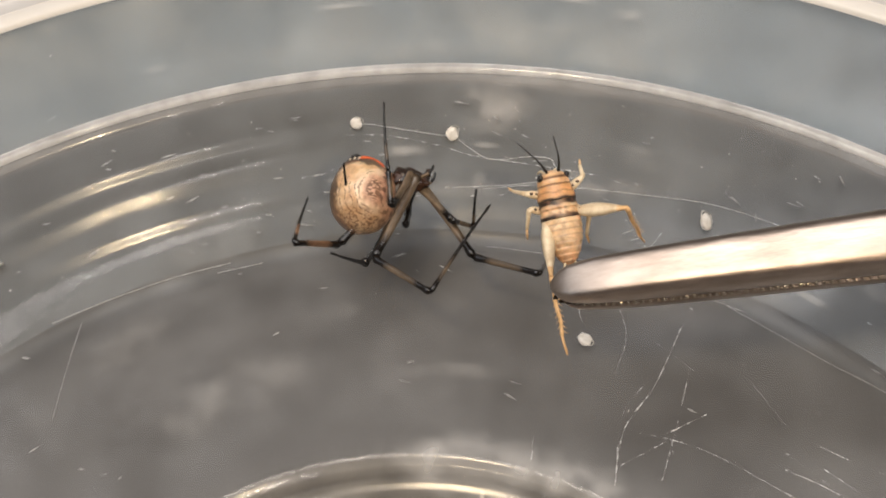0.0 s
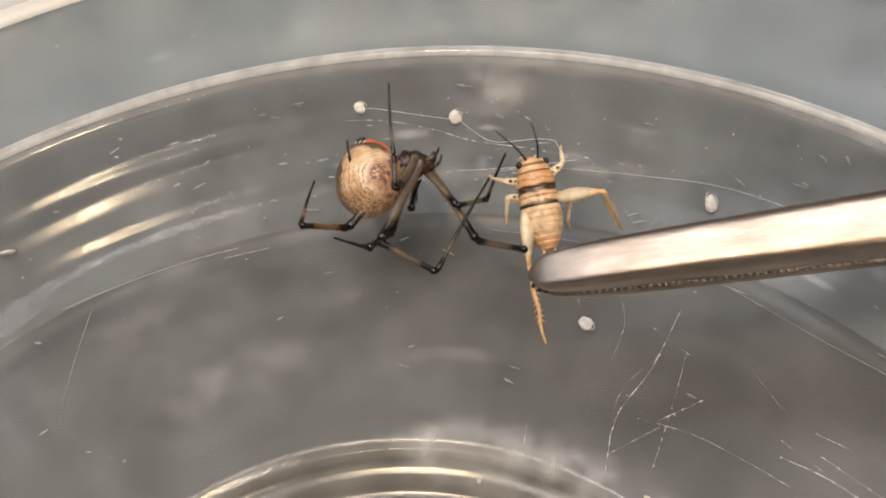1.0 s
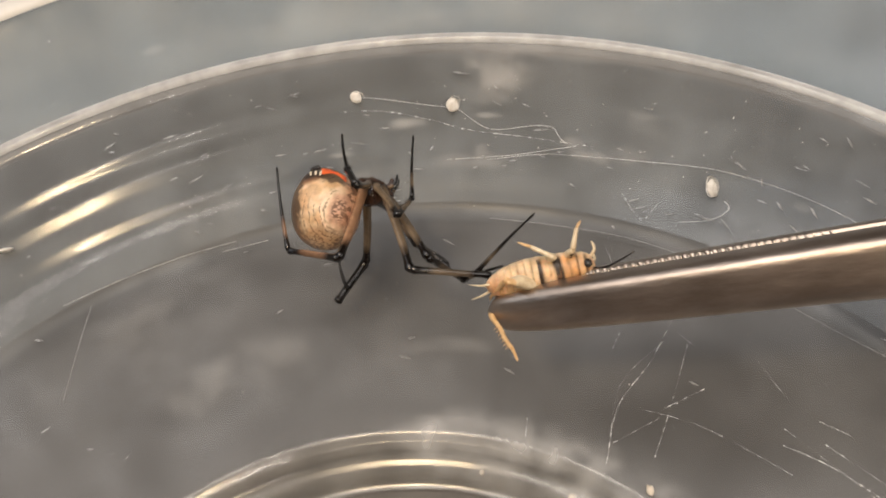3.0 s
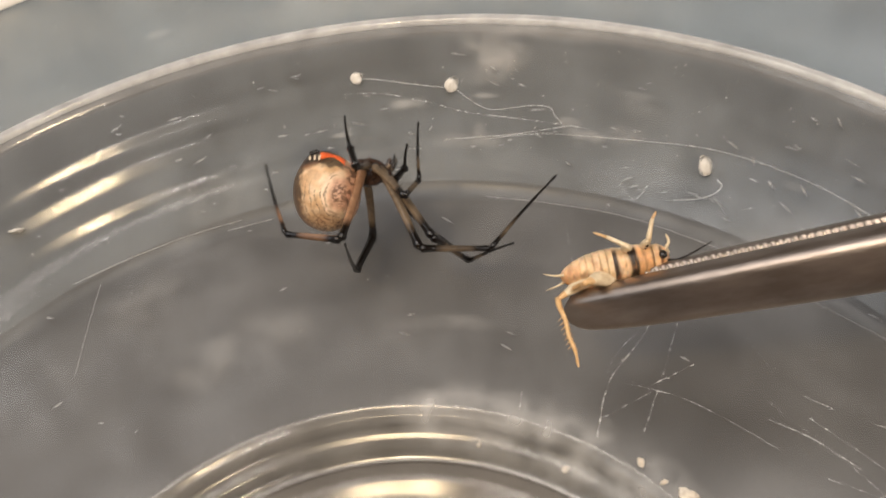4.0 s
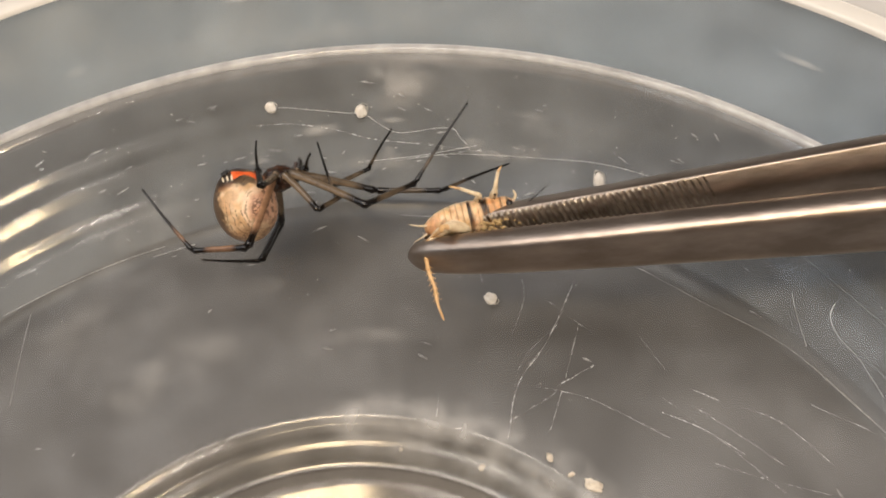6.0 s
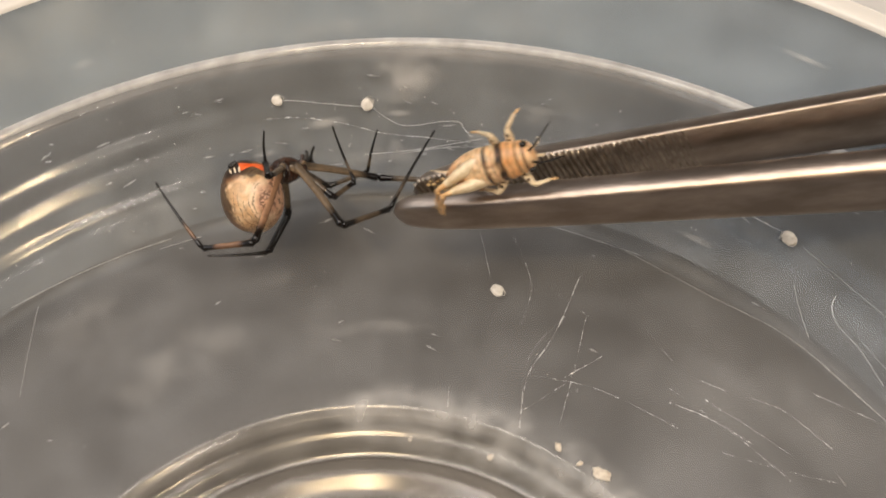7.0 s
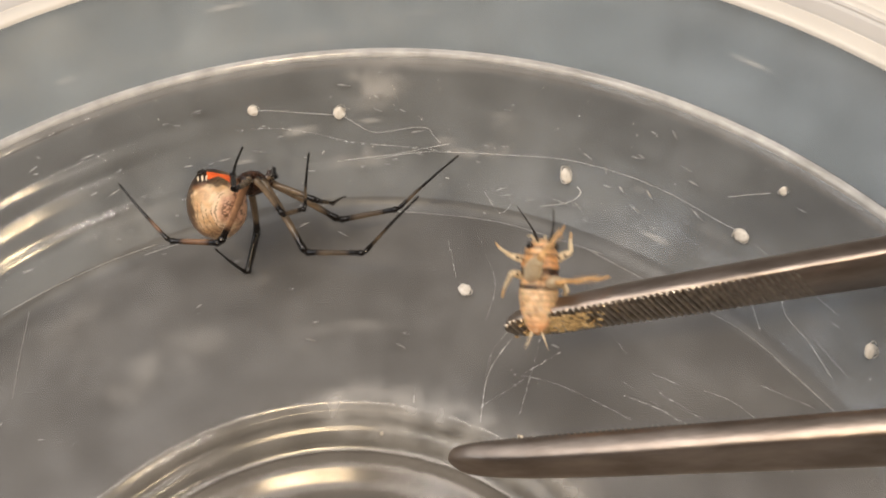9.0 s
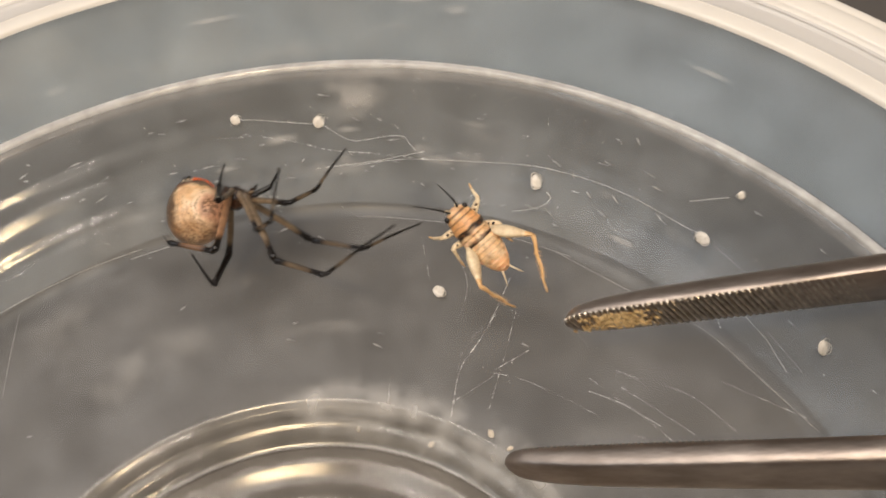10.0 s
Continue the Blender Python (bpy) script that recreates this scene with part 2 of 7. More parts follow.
def wavy_wall(thick, segments=300):
    """The flared wall: moulding rings that fade, drift and break as they run round the dish."""
    bm = bmesh.new()
    m = 130
    rings = []
    for k in range(segments):
        a = math.tau * k / segments
        bearing = (math.degrees(a) - 122 + 180) % 360 - 180
        gain = 0.16 + 1.24 * math.exp(-(bearing / 26) ** 2)
        drift = 0.012 * math.sin(3 * a + 1) + 0.006 * math.sin(11 * a)
        pts = [(44.8, 0.58)]
        for i in range(m + 1):
            u = i / m
            h = 0.058 * gain * (0.85 * math.sin((u + drift) * 3.4 * math.tau) + 0.36 * math.sin((u + 1.6 * drift) * 5.9 * math.tau + 1.3)) * math.sin(math.pi * u) ** 0.5 * (0.45 + 0.55 * math.sin(u * 7 + 0.5 + 3 * a) ** 2) - 0.75 * math.sin(math.pi * u)
            if u < 0.995:
                pts.append((45.0 + 7.3 * u - 0.750 * h, 0.73 + 8.27 * u + 0.662 * h))
        pts.append((52.3, 9.0))
        rings.append([bm.verts.new((r * math.cos(a), r * math.sin(a), z)) for r, z in shell(pts, thick)])
    n = len(rings[0])
    for k in range(segments):
        p, q = rings[k], rings[(k + 1) % segments]
        for i in range(n):
            if i not in (n // 2 - 1, n - 1):
                j = (i + 1) % n
                bm.faces.new((p[i], q[i], q[j], p[j]))
    return bm


def shell(profile, thick):
    """Closed outline of a sheet: the profile and its copy shifted along the normal, downwards and outwards."""
    low = []
    for i, (r, z) in enumerate(profile):
        a, b = profile[max(i - 1, 0)], profile[min(i + 1, len(profile) - 1)]
        dx, dz = b[0] - a[0], b[1] - a[1]
        l = math.hypot(dx, dz) or 1
        low.append((max(r + dz / l * thick, 0.02), z - dx / l * thick))
    return list(profile) + low[::-1]


def sheet(profile, thick):
    """A turned sheet, open at both edges where its neighbours join on."""
    return lathe(shell(profile, thick), ends=(len(profile) - 1, 2 * len(profile) - 1))


def curve_pts(pts, steps=6):
    """A smooth run through the points."""
    pts = [Vector(p) for p in pts]
    out = []
    for i in range(len(pts) - 1):
        p0, p1, p2, p3 = pts[max(i - 1, 0)], pts[i], pts[i + 1], pts[min(i + 2, len(pts) - 1)]
        for k in range(steps):
            t = k / steps
            out.append(0.5 * ((2 * p1) + (p2 - p0) * t + (2 * p0 - 5 * p1 + 4 * p2 - p3) * t * t + (3 * p1 - p0 - 3 * p2 + p3) * t ** 3))
    out.append(pts[-1])
    return out


def tube(bm, pts, radii, sides=8, mat=None, squash=1.0):
    """A tube through the points; radii one for each point; mat(i, n) gives the slot for the ring."""
    pts = [Vector(p) for p in pts]
    rings = []
    n = len(pts)
    up = Vector((0.31, 0.17, 0.93))
    for i, p in enumerate(pts):
        d = (pts[min(i + 1, n - 1)] - pts[max(i - 1, 0)]).normalized()
        s = d.cross(up)
        if s.length < 0.05:
            s = d.cross(Vector((1, 0, 0)))
        s.normalize()
        u = s.cross(d)
        rings.append([bm.verts.new(p + radii[i] * (math.cos(k * math.tau / sides) * s + squash * math.sin(k * math.tau / sides) * u)) for k in range(sides)])
    for i in range(n - 1):
        for k in range(sides):
            fc = bm.faces.new((rings[i][k], rings[i][(k + 1) % sides], rings[i + 1][(k + 1) % sides], rings[i + 1][k]))
            if mat:
                fc.material_index = mat(i, n)
    for ring in (rings[0], rings[-1]):
        fc = bm.faces.new(ring)
        if mat:
            fc.material_index = mat(0 if ring is rings[0] else n - 2, n)
    return rings


def ball(bm, centre, radii, u=24, v=16):
    r = bmesh.ops.create_uvsphere(bm, u_segments=u, v_segments=v, radius=1.0)["verts"]
    for x in r:
        x.co = Vector((x.co.x * radii[0] + centre[0], x.co.y * radii[1] + centre[1], x.co.z * radii[2] + centre[2]))
    return r


def thing(name, label, category, m=None, group="", kind=""):
    ob = new(name)
    ob.empty_display_size = 0.002
    if m is not None:
        ob.matrix_world = m
    return tagged(ob, label, category, group, kind)


# ---- the room and the table ----
def build_room():
    # unseen room shell; walls and ceiling darkened for what the steel reflects
    for name, lo, hi, mat in (
        ("floor", (-2000, -2200, -810), (2000, 2200, -750), M_ROOMFLOOR),
        ("ceiling", (-2000, -2200, 1850), (2000, 2200, 1900), M_CEIL),
        ("wall_north", (-2000, 2200, -750), (2000, 2280, 1850), M_WALL),
        # brown here stands in for dark warm surroundings mirrored in the steel
        ("wall_south", (-2000, -2280, -750), (2000, -2200, 1850), M_BROWNWALL),
        ("wall_east", (2000, -2200, -750), (2080, 2200, 1850), M_WALL),
        ("wall_west", (-2080, -2200, -750), (-2000, 2200, 1850), M_WALL),
    ):
        bm = bmesh.new()
        box(bm, lo, hi)
        tagged(finish(name, bm, mat, smooth=False), "plain unseen room surface", "room", kind="structure")
    bm = bmesh.new()
    box(bm, (-600, -400, -750), (600, 420, TABLE_Z), 2.0)
    tagged(finish("counter", bm, M_TABLE, smooth=False), "dark grey matte counter under the clear dish", "counter", kind="structure")


TABLE_Z = -5.32
build_room()


# ---- the clear plastic dish ----
def ripple(r0, z0, r1, z1, n, amp, waves, bulge=0.0):
    """Points from one ring to the next, with faint moulding rings and a bulge."""
    l = math.hypot(r1 - r0, z1 - z0)
    nx, nz = -(z1 - z0) / l, (r1 - r0) / l
    out = []
    for i in range(n):
        u = i / n
        h = amp * (0.6 * math.sin(u * waves * math.tau) + 0.5 * math.sin(u * waves * 1.62 * math.tau + 1.3)) * math.sin(math.pi * u) * (0.35 + 0.65 * math.sin(u * 9 + 0.5) ** 2) - bulge * math.sin(math.pi * u)
        out.append((r0 + (r1 - r0) * u + nx * h, z0 + (z1 - z0) * u + nz * h))
    return out


def build_dish():
    dish = thing("plastic_dish", "round clear plastic dish with scuffed walls and a stepped rim", "dish")
    recess = [(0.02, -4.6)] + ripple(2, -4.6, 11.0, -4.6, 10, 0.03, 2)
    for i in range(110):
        r = 11.0 + 8.8 * i / 110
        # low rounded moulding rings in the sunken floor
        z = -4.6 + sum(h * math.exp(-((r - c) / w) ** 2) for c, w, h in ((12.6, 0.5, 0.20), (14.6, 0.6, 0.30), (16.7, 0.6, 0.31), (18.7, 0.55, 0.28)))
        recess.append((r, z))
    recess += [(19.8, -4.6), (20.0, -4.59), (20.2, -4.55), (20.4, -4.48), (20.7, -4.355), (21.0, -4.225), (21.3, -4.095), (21.55, -3.985), (21.75, -3.93), (22.0, -3.91), (22.4, -3.92), (22.9, -3.9)]
    part("center_recess", sheet(recess, 0.7), M_PLASTIC_MID, dish, "milky sunken round centre", inward=True)
    step = [(22.9, -3.9), (23.1, -3.85), (23.3, -3.72), (23.5, -3.42), (23.65, -3.12), (23.8, -2.92), (24.0, -2.79), (24.3, -2.65), (24.55, -2.53), (24.68, -2.42), (24.76, -2.2), (24.84, -1.9), (24.95, -1.7), (25.2, -1.47), (25.45, -1.24), (25.6, -1.12), (25.8, -1.05)]
    part("scuffed_step", sheet(step, 0.7), M_STEP, dish, "shiny rounded step with a scuffed white edge", inward=True)
    floor = [(25.8, -1.05)] + ripple(26.1, -1.03, 34.5, -0.55, 8, 0.02, 1) + ripple(34.5, -0.55, 42.0, -0.05, 12, 0.03, 2) + [(42.0, -0.05), (42.9, 0.0), (43.6, 0.04)]
    part("floor_ring", sheet(floor, 0.7), M_PLASTIC_FLOOR, dish, "flat clear ring of the dish floor", inward=True)
    corner = [(43.6, 0.04), (43.9, 0.08), (44.15, 0.16), (44.4, 0.285), (44.6, 0.42), (44.8, 0.58)]
    part("floor_corner", sheet(corner, 0.7), M_CORNER, dish, "rounded scuffed corner between floor and wall", inward=True)
    part("wall", wavy_wall(0.7), M_PLASTIC, dish, "flared clear wall with faint moulding rings", inward=True)
    skirt = [(52.3, 9.0), (52.36, 9.13), (52.46, 9.27), (52.56, 9.38), (52.68, 9.50), (52.80, 9.62)]
    part("ridge_skirt", sheet(skirt, 0.8), M_SKIRT, dish, "hazy clear band under the stacking ridge", inward=True)
    ridge = [(52.80, 9.62), (52.86, 9.76), (52.95, 9.90), (53.06, 9.99), (53.18, 10.03), (53.30, 10.04), (53.42, 10.10)]
    part("ridge", sheet(ridge, 0.8), M_RIDGE, dish, "bright raised stacking ridge", inward=True)
    upper = [(53.42, 10.10)] + ripple(53.6, 10.28, 58.8, 15.5, 12, 0.03, 1, 0.15) + [(58.8, 15.5), (59.0, 15.9)]
    part("upper_wall", sheet(upper, 0.7), M_PLASTIC_UP, dish, "hazy clear upper wall", inward=True)
    lip = [(59.0, 15.9), (59.1, 16.15), (59.3, 16.3), (59.8, 16.34), (60.4, 16.34), (60.62, 16.28), (60.72, 16.1)]
    part("rim_lip", sheet(lip, 0.8), M_RIM, dish, "frosted cream inner lip of the rim", inward=True)
    groove = [(60.72, 16.1), (60.85, 15.98), (61.4, 15.94), (62.2, 15.96), (62.42, 16.02), (62.52, 16.14), (62.66, 16.16), (62.78, 16.04), (62.95, 16.0), (63.08, 16.1)]
    part("rim_groove", sheet(groove, 0.8), M_GROOVE, dish, "hazy grey groove round the rim", inward=True)
    rim = [(63.08, 16.1), (63.2, 16.5), (63.45, 16.66), (64.2, 16.7), (64.85, 16.66), (65.02, 16.5), (65.12, 16.42), (65.3, 16.5), (65.8, 16.48), (66.1, 16.2), (66.15, 15.4), (66.15, 13.6)]
    part("rim", lathe(shell(rim, 0.8)), M_RIM, dish, "frosted cream rolled outer rim", inward=True)
    return dish


build_dish()


# ---- the spider, hanging belly up ----
def smoothstep(a, b, x):
    t = min(max((x - a) / (b - a), 0), 1)
    return t * t * (3 - 2 * t)


def blend(a, b, t):
    return tuple(x + (y - x) * t for x, y in zip(a, b))


def paint(bm, colour_at):
    """Pattern colours by place, for the surface's own markings."""
    lay = bm.verts.layers.float_color.new("pattern")
    for v in bm.verts:
        v[lay] = (*colour_at(v.co), 1)


ABD = Vector((-3.05, -1.40, 0.2))


def abdomen_surface(d, lift=0.0):
    """A point of the abdomen in the direction d from its middle."""
    d = Vector(d).normalized()
    r = Vector((d.x * 2.42, d.y * 2.85, d.z * 2.55))
    tip = max(0, d.dot(Vector((-0.30, 0.86, 0.34)).normalized()))
    r *= 1 + 0.10 * tip ** 6 - 0.05 * tip ** 2
    r *= 1 + 0.008 * math.sin(7 * d.x + 3 * d.y) * math.sin(6 * d.z + 2 * d.y)
    return ABD + r * (1 + lift)


def abdomen_colour(co):
    p = co - ABD
    d = Vector((p.x / 2.42, p.y / 2.85, p.z / 2.55)).normalized()
    tan, pale, brown, dark = (0.66, 0.42, 0.23), (0.84, 0.62, 0.42), (0.17, 0.07, 0.028), (0.030, 0.016, 0.009)
    c = tan
    n = noise.noise(p * 1.6)
    c = blend(c, (0.78, 0.56, 0.35), smoothstep(-0.25, 0.35, n))
    # pale lobed patch with a brown heart on the flank
    q = Vector((0.56, -0.22, 0.80)).normalized()
    a = math.acos(max(-1, min(1, d.dot(q)))) + 0.06 * noise.noise(p * 1.9)
    c = blend(c, pale, smoothstep(0.66, 0.56, a))
    c = blend(c, (0.60, 0.33, 0.22), smoothstep(0.48, 0.34, a) * 0.8)
    c = blend(c, (0.06, 0.026, 0.012), smoothstep(0.030, 0.010, abs(a - 0.50 - 0.05 * noise.noise(p * 2.2))) * 0.7 * smoothstep(0.55, 0.30, d.x) * smoothstep(-0.35, -0.1, noise.noise(p * 5.0)))
    c = blend(c, (0.10, 0.042, 0.018), smoothstep(0.40, 0.22, a + 0.08 * noise.noise(p * 3.1)) * smoothstep(-0.25, 0.15, noise.noise(Vector((p.x * 4.5, p.y * 9.0, p.z * 4.5)))) * 0.85)
    # rows of dark flecks along the flank
    for off in (0.60, 0.76, 0.94, 1.13):
        wob = 0.012 * noise.noise(p * 2.4 + Vector((off * 9, 0, 0)))
        line = smoothstep(0.020, 0.008, abs(a - off - wob)) * smoothstep(-0.22, -0.05, noise.noise(p * 6.0 + Vector((0, off * 5, 0))))
        c = blend(c, dark, line * 0.95 * smoothstep(-0.45, 0.05, noise.noise(p * 1.3 + Vector((off * 4, 0, 0)))) * smoothstep(0.60, 0.30, d.x))
    # dark at the spinnerets, and an uneven darker band towards -x
    tip = d.dot(Vector((-0.30, 0.86, 0.34)).normalized())
    c = blend(c, brown, smoothstep(0.76, 0.86, tip) * 0.9)
    c = blend(c, dark, smoothstep(0.84, 0.92, tip))
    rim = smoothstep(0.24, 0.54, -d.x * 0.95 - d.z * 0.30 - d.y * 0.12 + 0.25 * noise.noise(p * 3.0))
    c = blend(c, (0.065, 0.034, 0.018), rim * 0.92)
    # dark surround of the hourglass
    hg = math.acos(max(-1, min(1, d.dot(Vector((0.20, 0.82, 0.50)).normalized())))) + 0.10 * noise.noise(p * 2.6)
    c = blend(c, dark, smoothstep(0.56, 0.44, hg) * 0.85)
    # pinkish-brown marbled flank beside the waist
    flank = smoothstep(0.50, 0.72, d.x + 0.12 * noise.noise(p * 1.8))
    c = blend(c, (0.60, 0.33, 0.21), flank * 0.75)
    c = blend(c, (0.09, 0.038, 0.018), flank * 0.8 * smoothstep(0.06, 0.22, noise.noise(Vector((p.x * 2.2, p.y * 4.2, p.z * 2.2)))))
    under = smoothstep(0.35, 0.75, -d.y + 0.3 * noise.noise(p * 4.0))
    c = blend(c, (0.36, 0.20, 0.10), under * 0.5)
    return blend(c, (0.14, 0.065, 0.03), smoothstep(0.55, 0.85, -d.y) * smoothstep(0.0, 0.2, noise.noise(p * 6.5)) * 0.8)


def surface_patch(centre, width, height, turn, lift, shape, n=10):
    """A small marking that follows the abdomen's surface."""
    bm = bmesh.new()
    c = Vector(centre).normalized()
    s = c.cross(Vector((0, 0, 1))).normalized()
    u = s.cross(c)
    s, u = s * math.cos(turn) + u * math.sin(turn), u * math.cos(turn) - s * math.sin(turn)
    grid = []
    for i in range(n + 1):
        a = -1 + 2 * i / n
        row = []
        for j in range(n + 1):
            b = -1 + 2 * j / n
            w = shape(a)
            edge = min(1 - abs(a), (1 - abs(b)) * w) > 0.01
            row.append(bm.verts.new(abdomen_surface(c + s * (a * width) + u * (b * height * w), lift if edge else 0.0)))
        grid.append(row)
    for i in range(n):
        for j in range(n):
            bm.faces.new((grid[i][j], grid[i + 1][j], grid[i + 1][j + 1], grid[i][j + 1]))
    return bm


LEG_DARK, LEG_PALE, LEG_ORANGE = (0.0055, 0.0036, 0.0026), (0.235, 0.17, 0.11), (0.46, 0.25, 0.14)


def leg_segment(name, length, r0, r1, stops, parent, label="", bend=0.0, hairs=6, seed=1):
    """One rigid joint of a leg along +z; stops: (fraction of its length, colour), blended."""
    bm = bmesh.new()
    n = 26
    pts, rad = [], []
    for i in range(n + 1):
        u = i / n
        pts.append((bend * math.sin(math.pi * u), 0, length * u))
        swell = 1 + 0.25 * math.exp(-((u - 0.04) / 0.06) ** 2) + 0.34 * math.exp(-((u - 0.96) / 0.05) ** 2)
        rad.append((r0 + (r1 - r0) * u) * swell * (0.55 if i in (0, n) else 1))
    tube(bm, pts, rad, 12)
    rng = random.Random(seed)
    for _ in range(hairs):
        u, a = rng.uniform(0.1, 0.95), rng.uniform(0, math.tau)
        r = (r0 + (r1 - r0) * u)
        base = Vector((bend * math.sin(math.pi * u) + r * math.cos(a), r * math.sin(a), length * u))
        tip = base + Vector((math.cos(a) * 0.16, math.sin(a) * 0.16, 0.16))
        tube(bm, [base, tip], [0.014, 0.004], 3)

    def colour(co):
        u = min(max(co.z / length, 0), 1)
        c = stops[-1][1]
        for (u0, c0), (u1, c1) in zip(stops, stops[1:]):
            if u <= u1:
                c = blend(c0, c1, smoothstep(u0, u1, u))
                break
        n2 = noise.noise(co * 3.0 + Vector((seed, 0, 0)))
        # a darker line along the back of the joint
        c = blend(c, LEG_DARK, 0.45 * smoothstep(0.2, 0.9, math.cos(math.atan2(co.y, co.x - bend) - 1.0)))
        return blend(c, LEG_DARK, max(0, n2) * 0.6)

    paint(bm, colour)
    return part(name, bm, M_LEG, parent, label)


def build_spider():
    sp = thing("spider", "brown widow spider hanging belly up from silk, orange hourglass showing", "spider")
    bm = bmesh.new()
    bmesh.ops.create_uvsphere(bm, u_segments=220, v_segments=160, radius=1.0)
    for v in bm.verts:
        v.co = abdomen_surface(v.co)
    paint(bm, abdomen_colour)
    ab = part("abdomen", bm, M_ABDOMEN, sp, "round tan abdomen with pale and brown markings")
    # hourglass: two joined triangles
    part("hourglass", surface_patch((0.27, 0.80, 0.54), 0.40, 0.22, -0.30, 0.012, lambda a: 0.30 + 0.70 * abs(a) ** 1.2), M_RED, ab, "vivid orange hourglass mark")
    for k, (cx, cz) in enumerate(((-0.40, 0.56), (-0.25, 0.62), (-0.11, 0.65))):
        part("pale_streak", surface_patch((cx, 0.74, cz), 0.034, 0.13, 0.1, 0.012, lambda a: 1 - 0.6 * a * a, 6), M_CREAM, ab, "short cream streak beside the spinnerets")
    bm = bmesh.new()
    tip = Vector((-0.30, 0.86, 0.34)).normalized()
    for k in range(6):
        a = k * math.tau / 6 + 0.3
        side = tip.cross(Vector((0, 0, 1))).normalized()
        oth = side.cross(tip)
        o = abdomen_surface(tip) + (side * math.cos(a) + oth * math.sin(a)) * 0.24 - tip * 0.1
        tube(bm, [o, o + tip * 0.18, o + tip * 0.30], [0.17, 0.13, 0.05], 8)
    part("spinnerets", bm, M_LEGDARK, ab, "dark cluster of spinnerets")
    # cephalothorax
    bm = bmesh.new()
    for v in ball(bm, (0, 0, 0), (1.55, 1.02, 1.05), 40, 28):
        t = v.co.x / 1.55
        v.co.y *= 1 - 0.28 * max(0, t)
        v.co.z *= 1 - 0.38 * max(0, t)
        v.co += v.co.normalized() * (0.16 * noise.noise(v.co * 2.6) + 0.09 * math.sin(v.co.x * 6.5) * smoothstep(0.2, 0.7, abs(v.co.z)))
    part("cephalothorax", bm, M_CARAPACE, sp, "glossy brown cephalothorax")
    bm = bmesh.new()
    tube(bm, [(-1.15, -0.05, 0), (-1.55, -0.20, 0.05), (-1.95, -0.42, 0.1)], [0.42, 0.30, 0.38], 12)
    part("pedicel", bm, M_CARAPACE, sp)
    bm = bmesh.new()
    for z in (-0.22, 0.22):
        tube(bm, curve_pts([(1.05, 0.20, z), (1.35, 0.55, z * 1.1), (1.42, 0.95, z * 1.2)], 4), [0.26 - 0.018 * i for i in range(9)], 8)
    part("chelicerae", bm, M_CARAPACE, sp, "pair of short brown chelicerae")
    for z in (-0.5, 0.5):
        bm = bmesh.new()
        tube(bm, curve_pts([(1.0, 0.10, z), (1.45, 0.30, z * 1.25), (1.75, 0.75, z * 1.2), (1.80, 1.15, z)], 4), [0.16 - 0.007 * i for i in range(13)], 8, lambda i, n: 1 if i < 5 else 0)
        part("pedipalp", bm, [M_LEGDARK, M_LEGPALE], sp, "short dark pedipalp")
    for k in range(6):
        bm = bmesh.new()
        x, z = (0.75, 0.30, -0.15)[k % 3], (0.55, 0.72, 0.78)[k % 3] * (1 if k < 3 else -1)
        tube(bm, [(x * 0.7, 0.15, z * 0.7), (x * 1.05, 0.42, z * 1.02)], [0.34, 0.26], 10)
        part("coxa", bm, M_CARAPACE, sp)
    legs = {}
    for i, (code, (lf, lt, lm)) in enumerate(LEG_LENGTHS.items()):
        long_leg = code in ("n1", "f1", "n4", "f4")
        k = 1.0 if long_leg else 0.85
        mid = LEG_ORANGE if code == "n4" else LEG_PALE
        far = code in ("f4", "f3", "n3")
        hold = LEG_DARK if far else mid
        fem = leg_segment("femur", lf, 0.33 * k, 0.25 * k, [(0, LEG_DARK), (0.12, mid), (0.68, mid), (0.86, LEG_DARK), (1, LEG_DARK)], sp, "brown femur with a dark knee end", 0.10, 8, i)
        tib = leg_segment("tibia", lt, (0.30 if far else 0.25) * k, (0.26 if far else 0.20) * k, [(0, LEG_DARK), (0.16, LEG_DARK), (0.34, blend(hold, LEG_DARK, 0.35)), (0.62, blend(hold, LEG_DARK, 0.35)), (0.82, LEG_DARK), (1, LEG_DARK)], sp, "banded dark and ochre tibia", 0.0, 8, i + 20)
        met = leg_segment("metatarsus", lm, 0.165 * k, 0.065, [(0, LEG_DARK), (0.10, LEG_DARK), (0.22, blend(hold, LEG_DARK, 0.4)), (0.45, LEG_DARK), (1, LEG_DARK)], sp, "thin dark tapering foot joint", 0.08, 10, i + 40)
        legs[code] = (fem, tib, met)
    return sp, legs


LEG_LENGTHS = {
    "n1": (7.32, 5.41, 7.90),
    "n2": (4.27, 2.60, 5.37),
    "n3": (3.81, 2.16, 3.61),
    "n4": (6.70, 4.35, 6.29),
    "f1": (7.42, 5.44, 6.76),
    "f2": (5.19, 3.50, 4.64),
    "f3": (2.40, 2.12, 2.80),
    "f4": (5.42, 3.67, 4.83),
}
spider, spider_legs = build_spider()


# ---- the cricket ----
def cricket_girth(x):
    """Half width and half height of the body at x."""
    w = np.interp(x, [-3.75, -3.5, -3.0, -2.2, -1.4, -0.6, 0.1, 0.8, 1.4, 1.9, 2.25, 2.45], [0.30, 0.55, 0.86, 1.14, 1.26, 1.24, 1.20, 1.18, 1.08, 1.00, 0.78, 0.36])
    return float(w), float(w) * 0.86


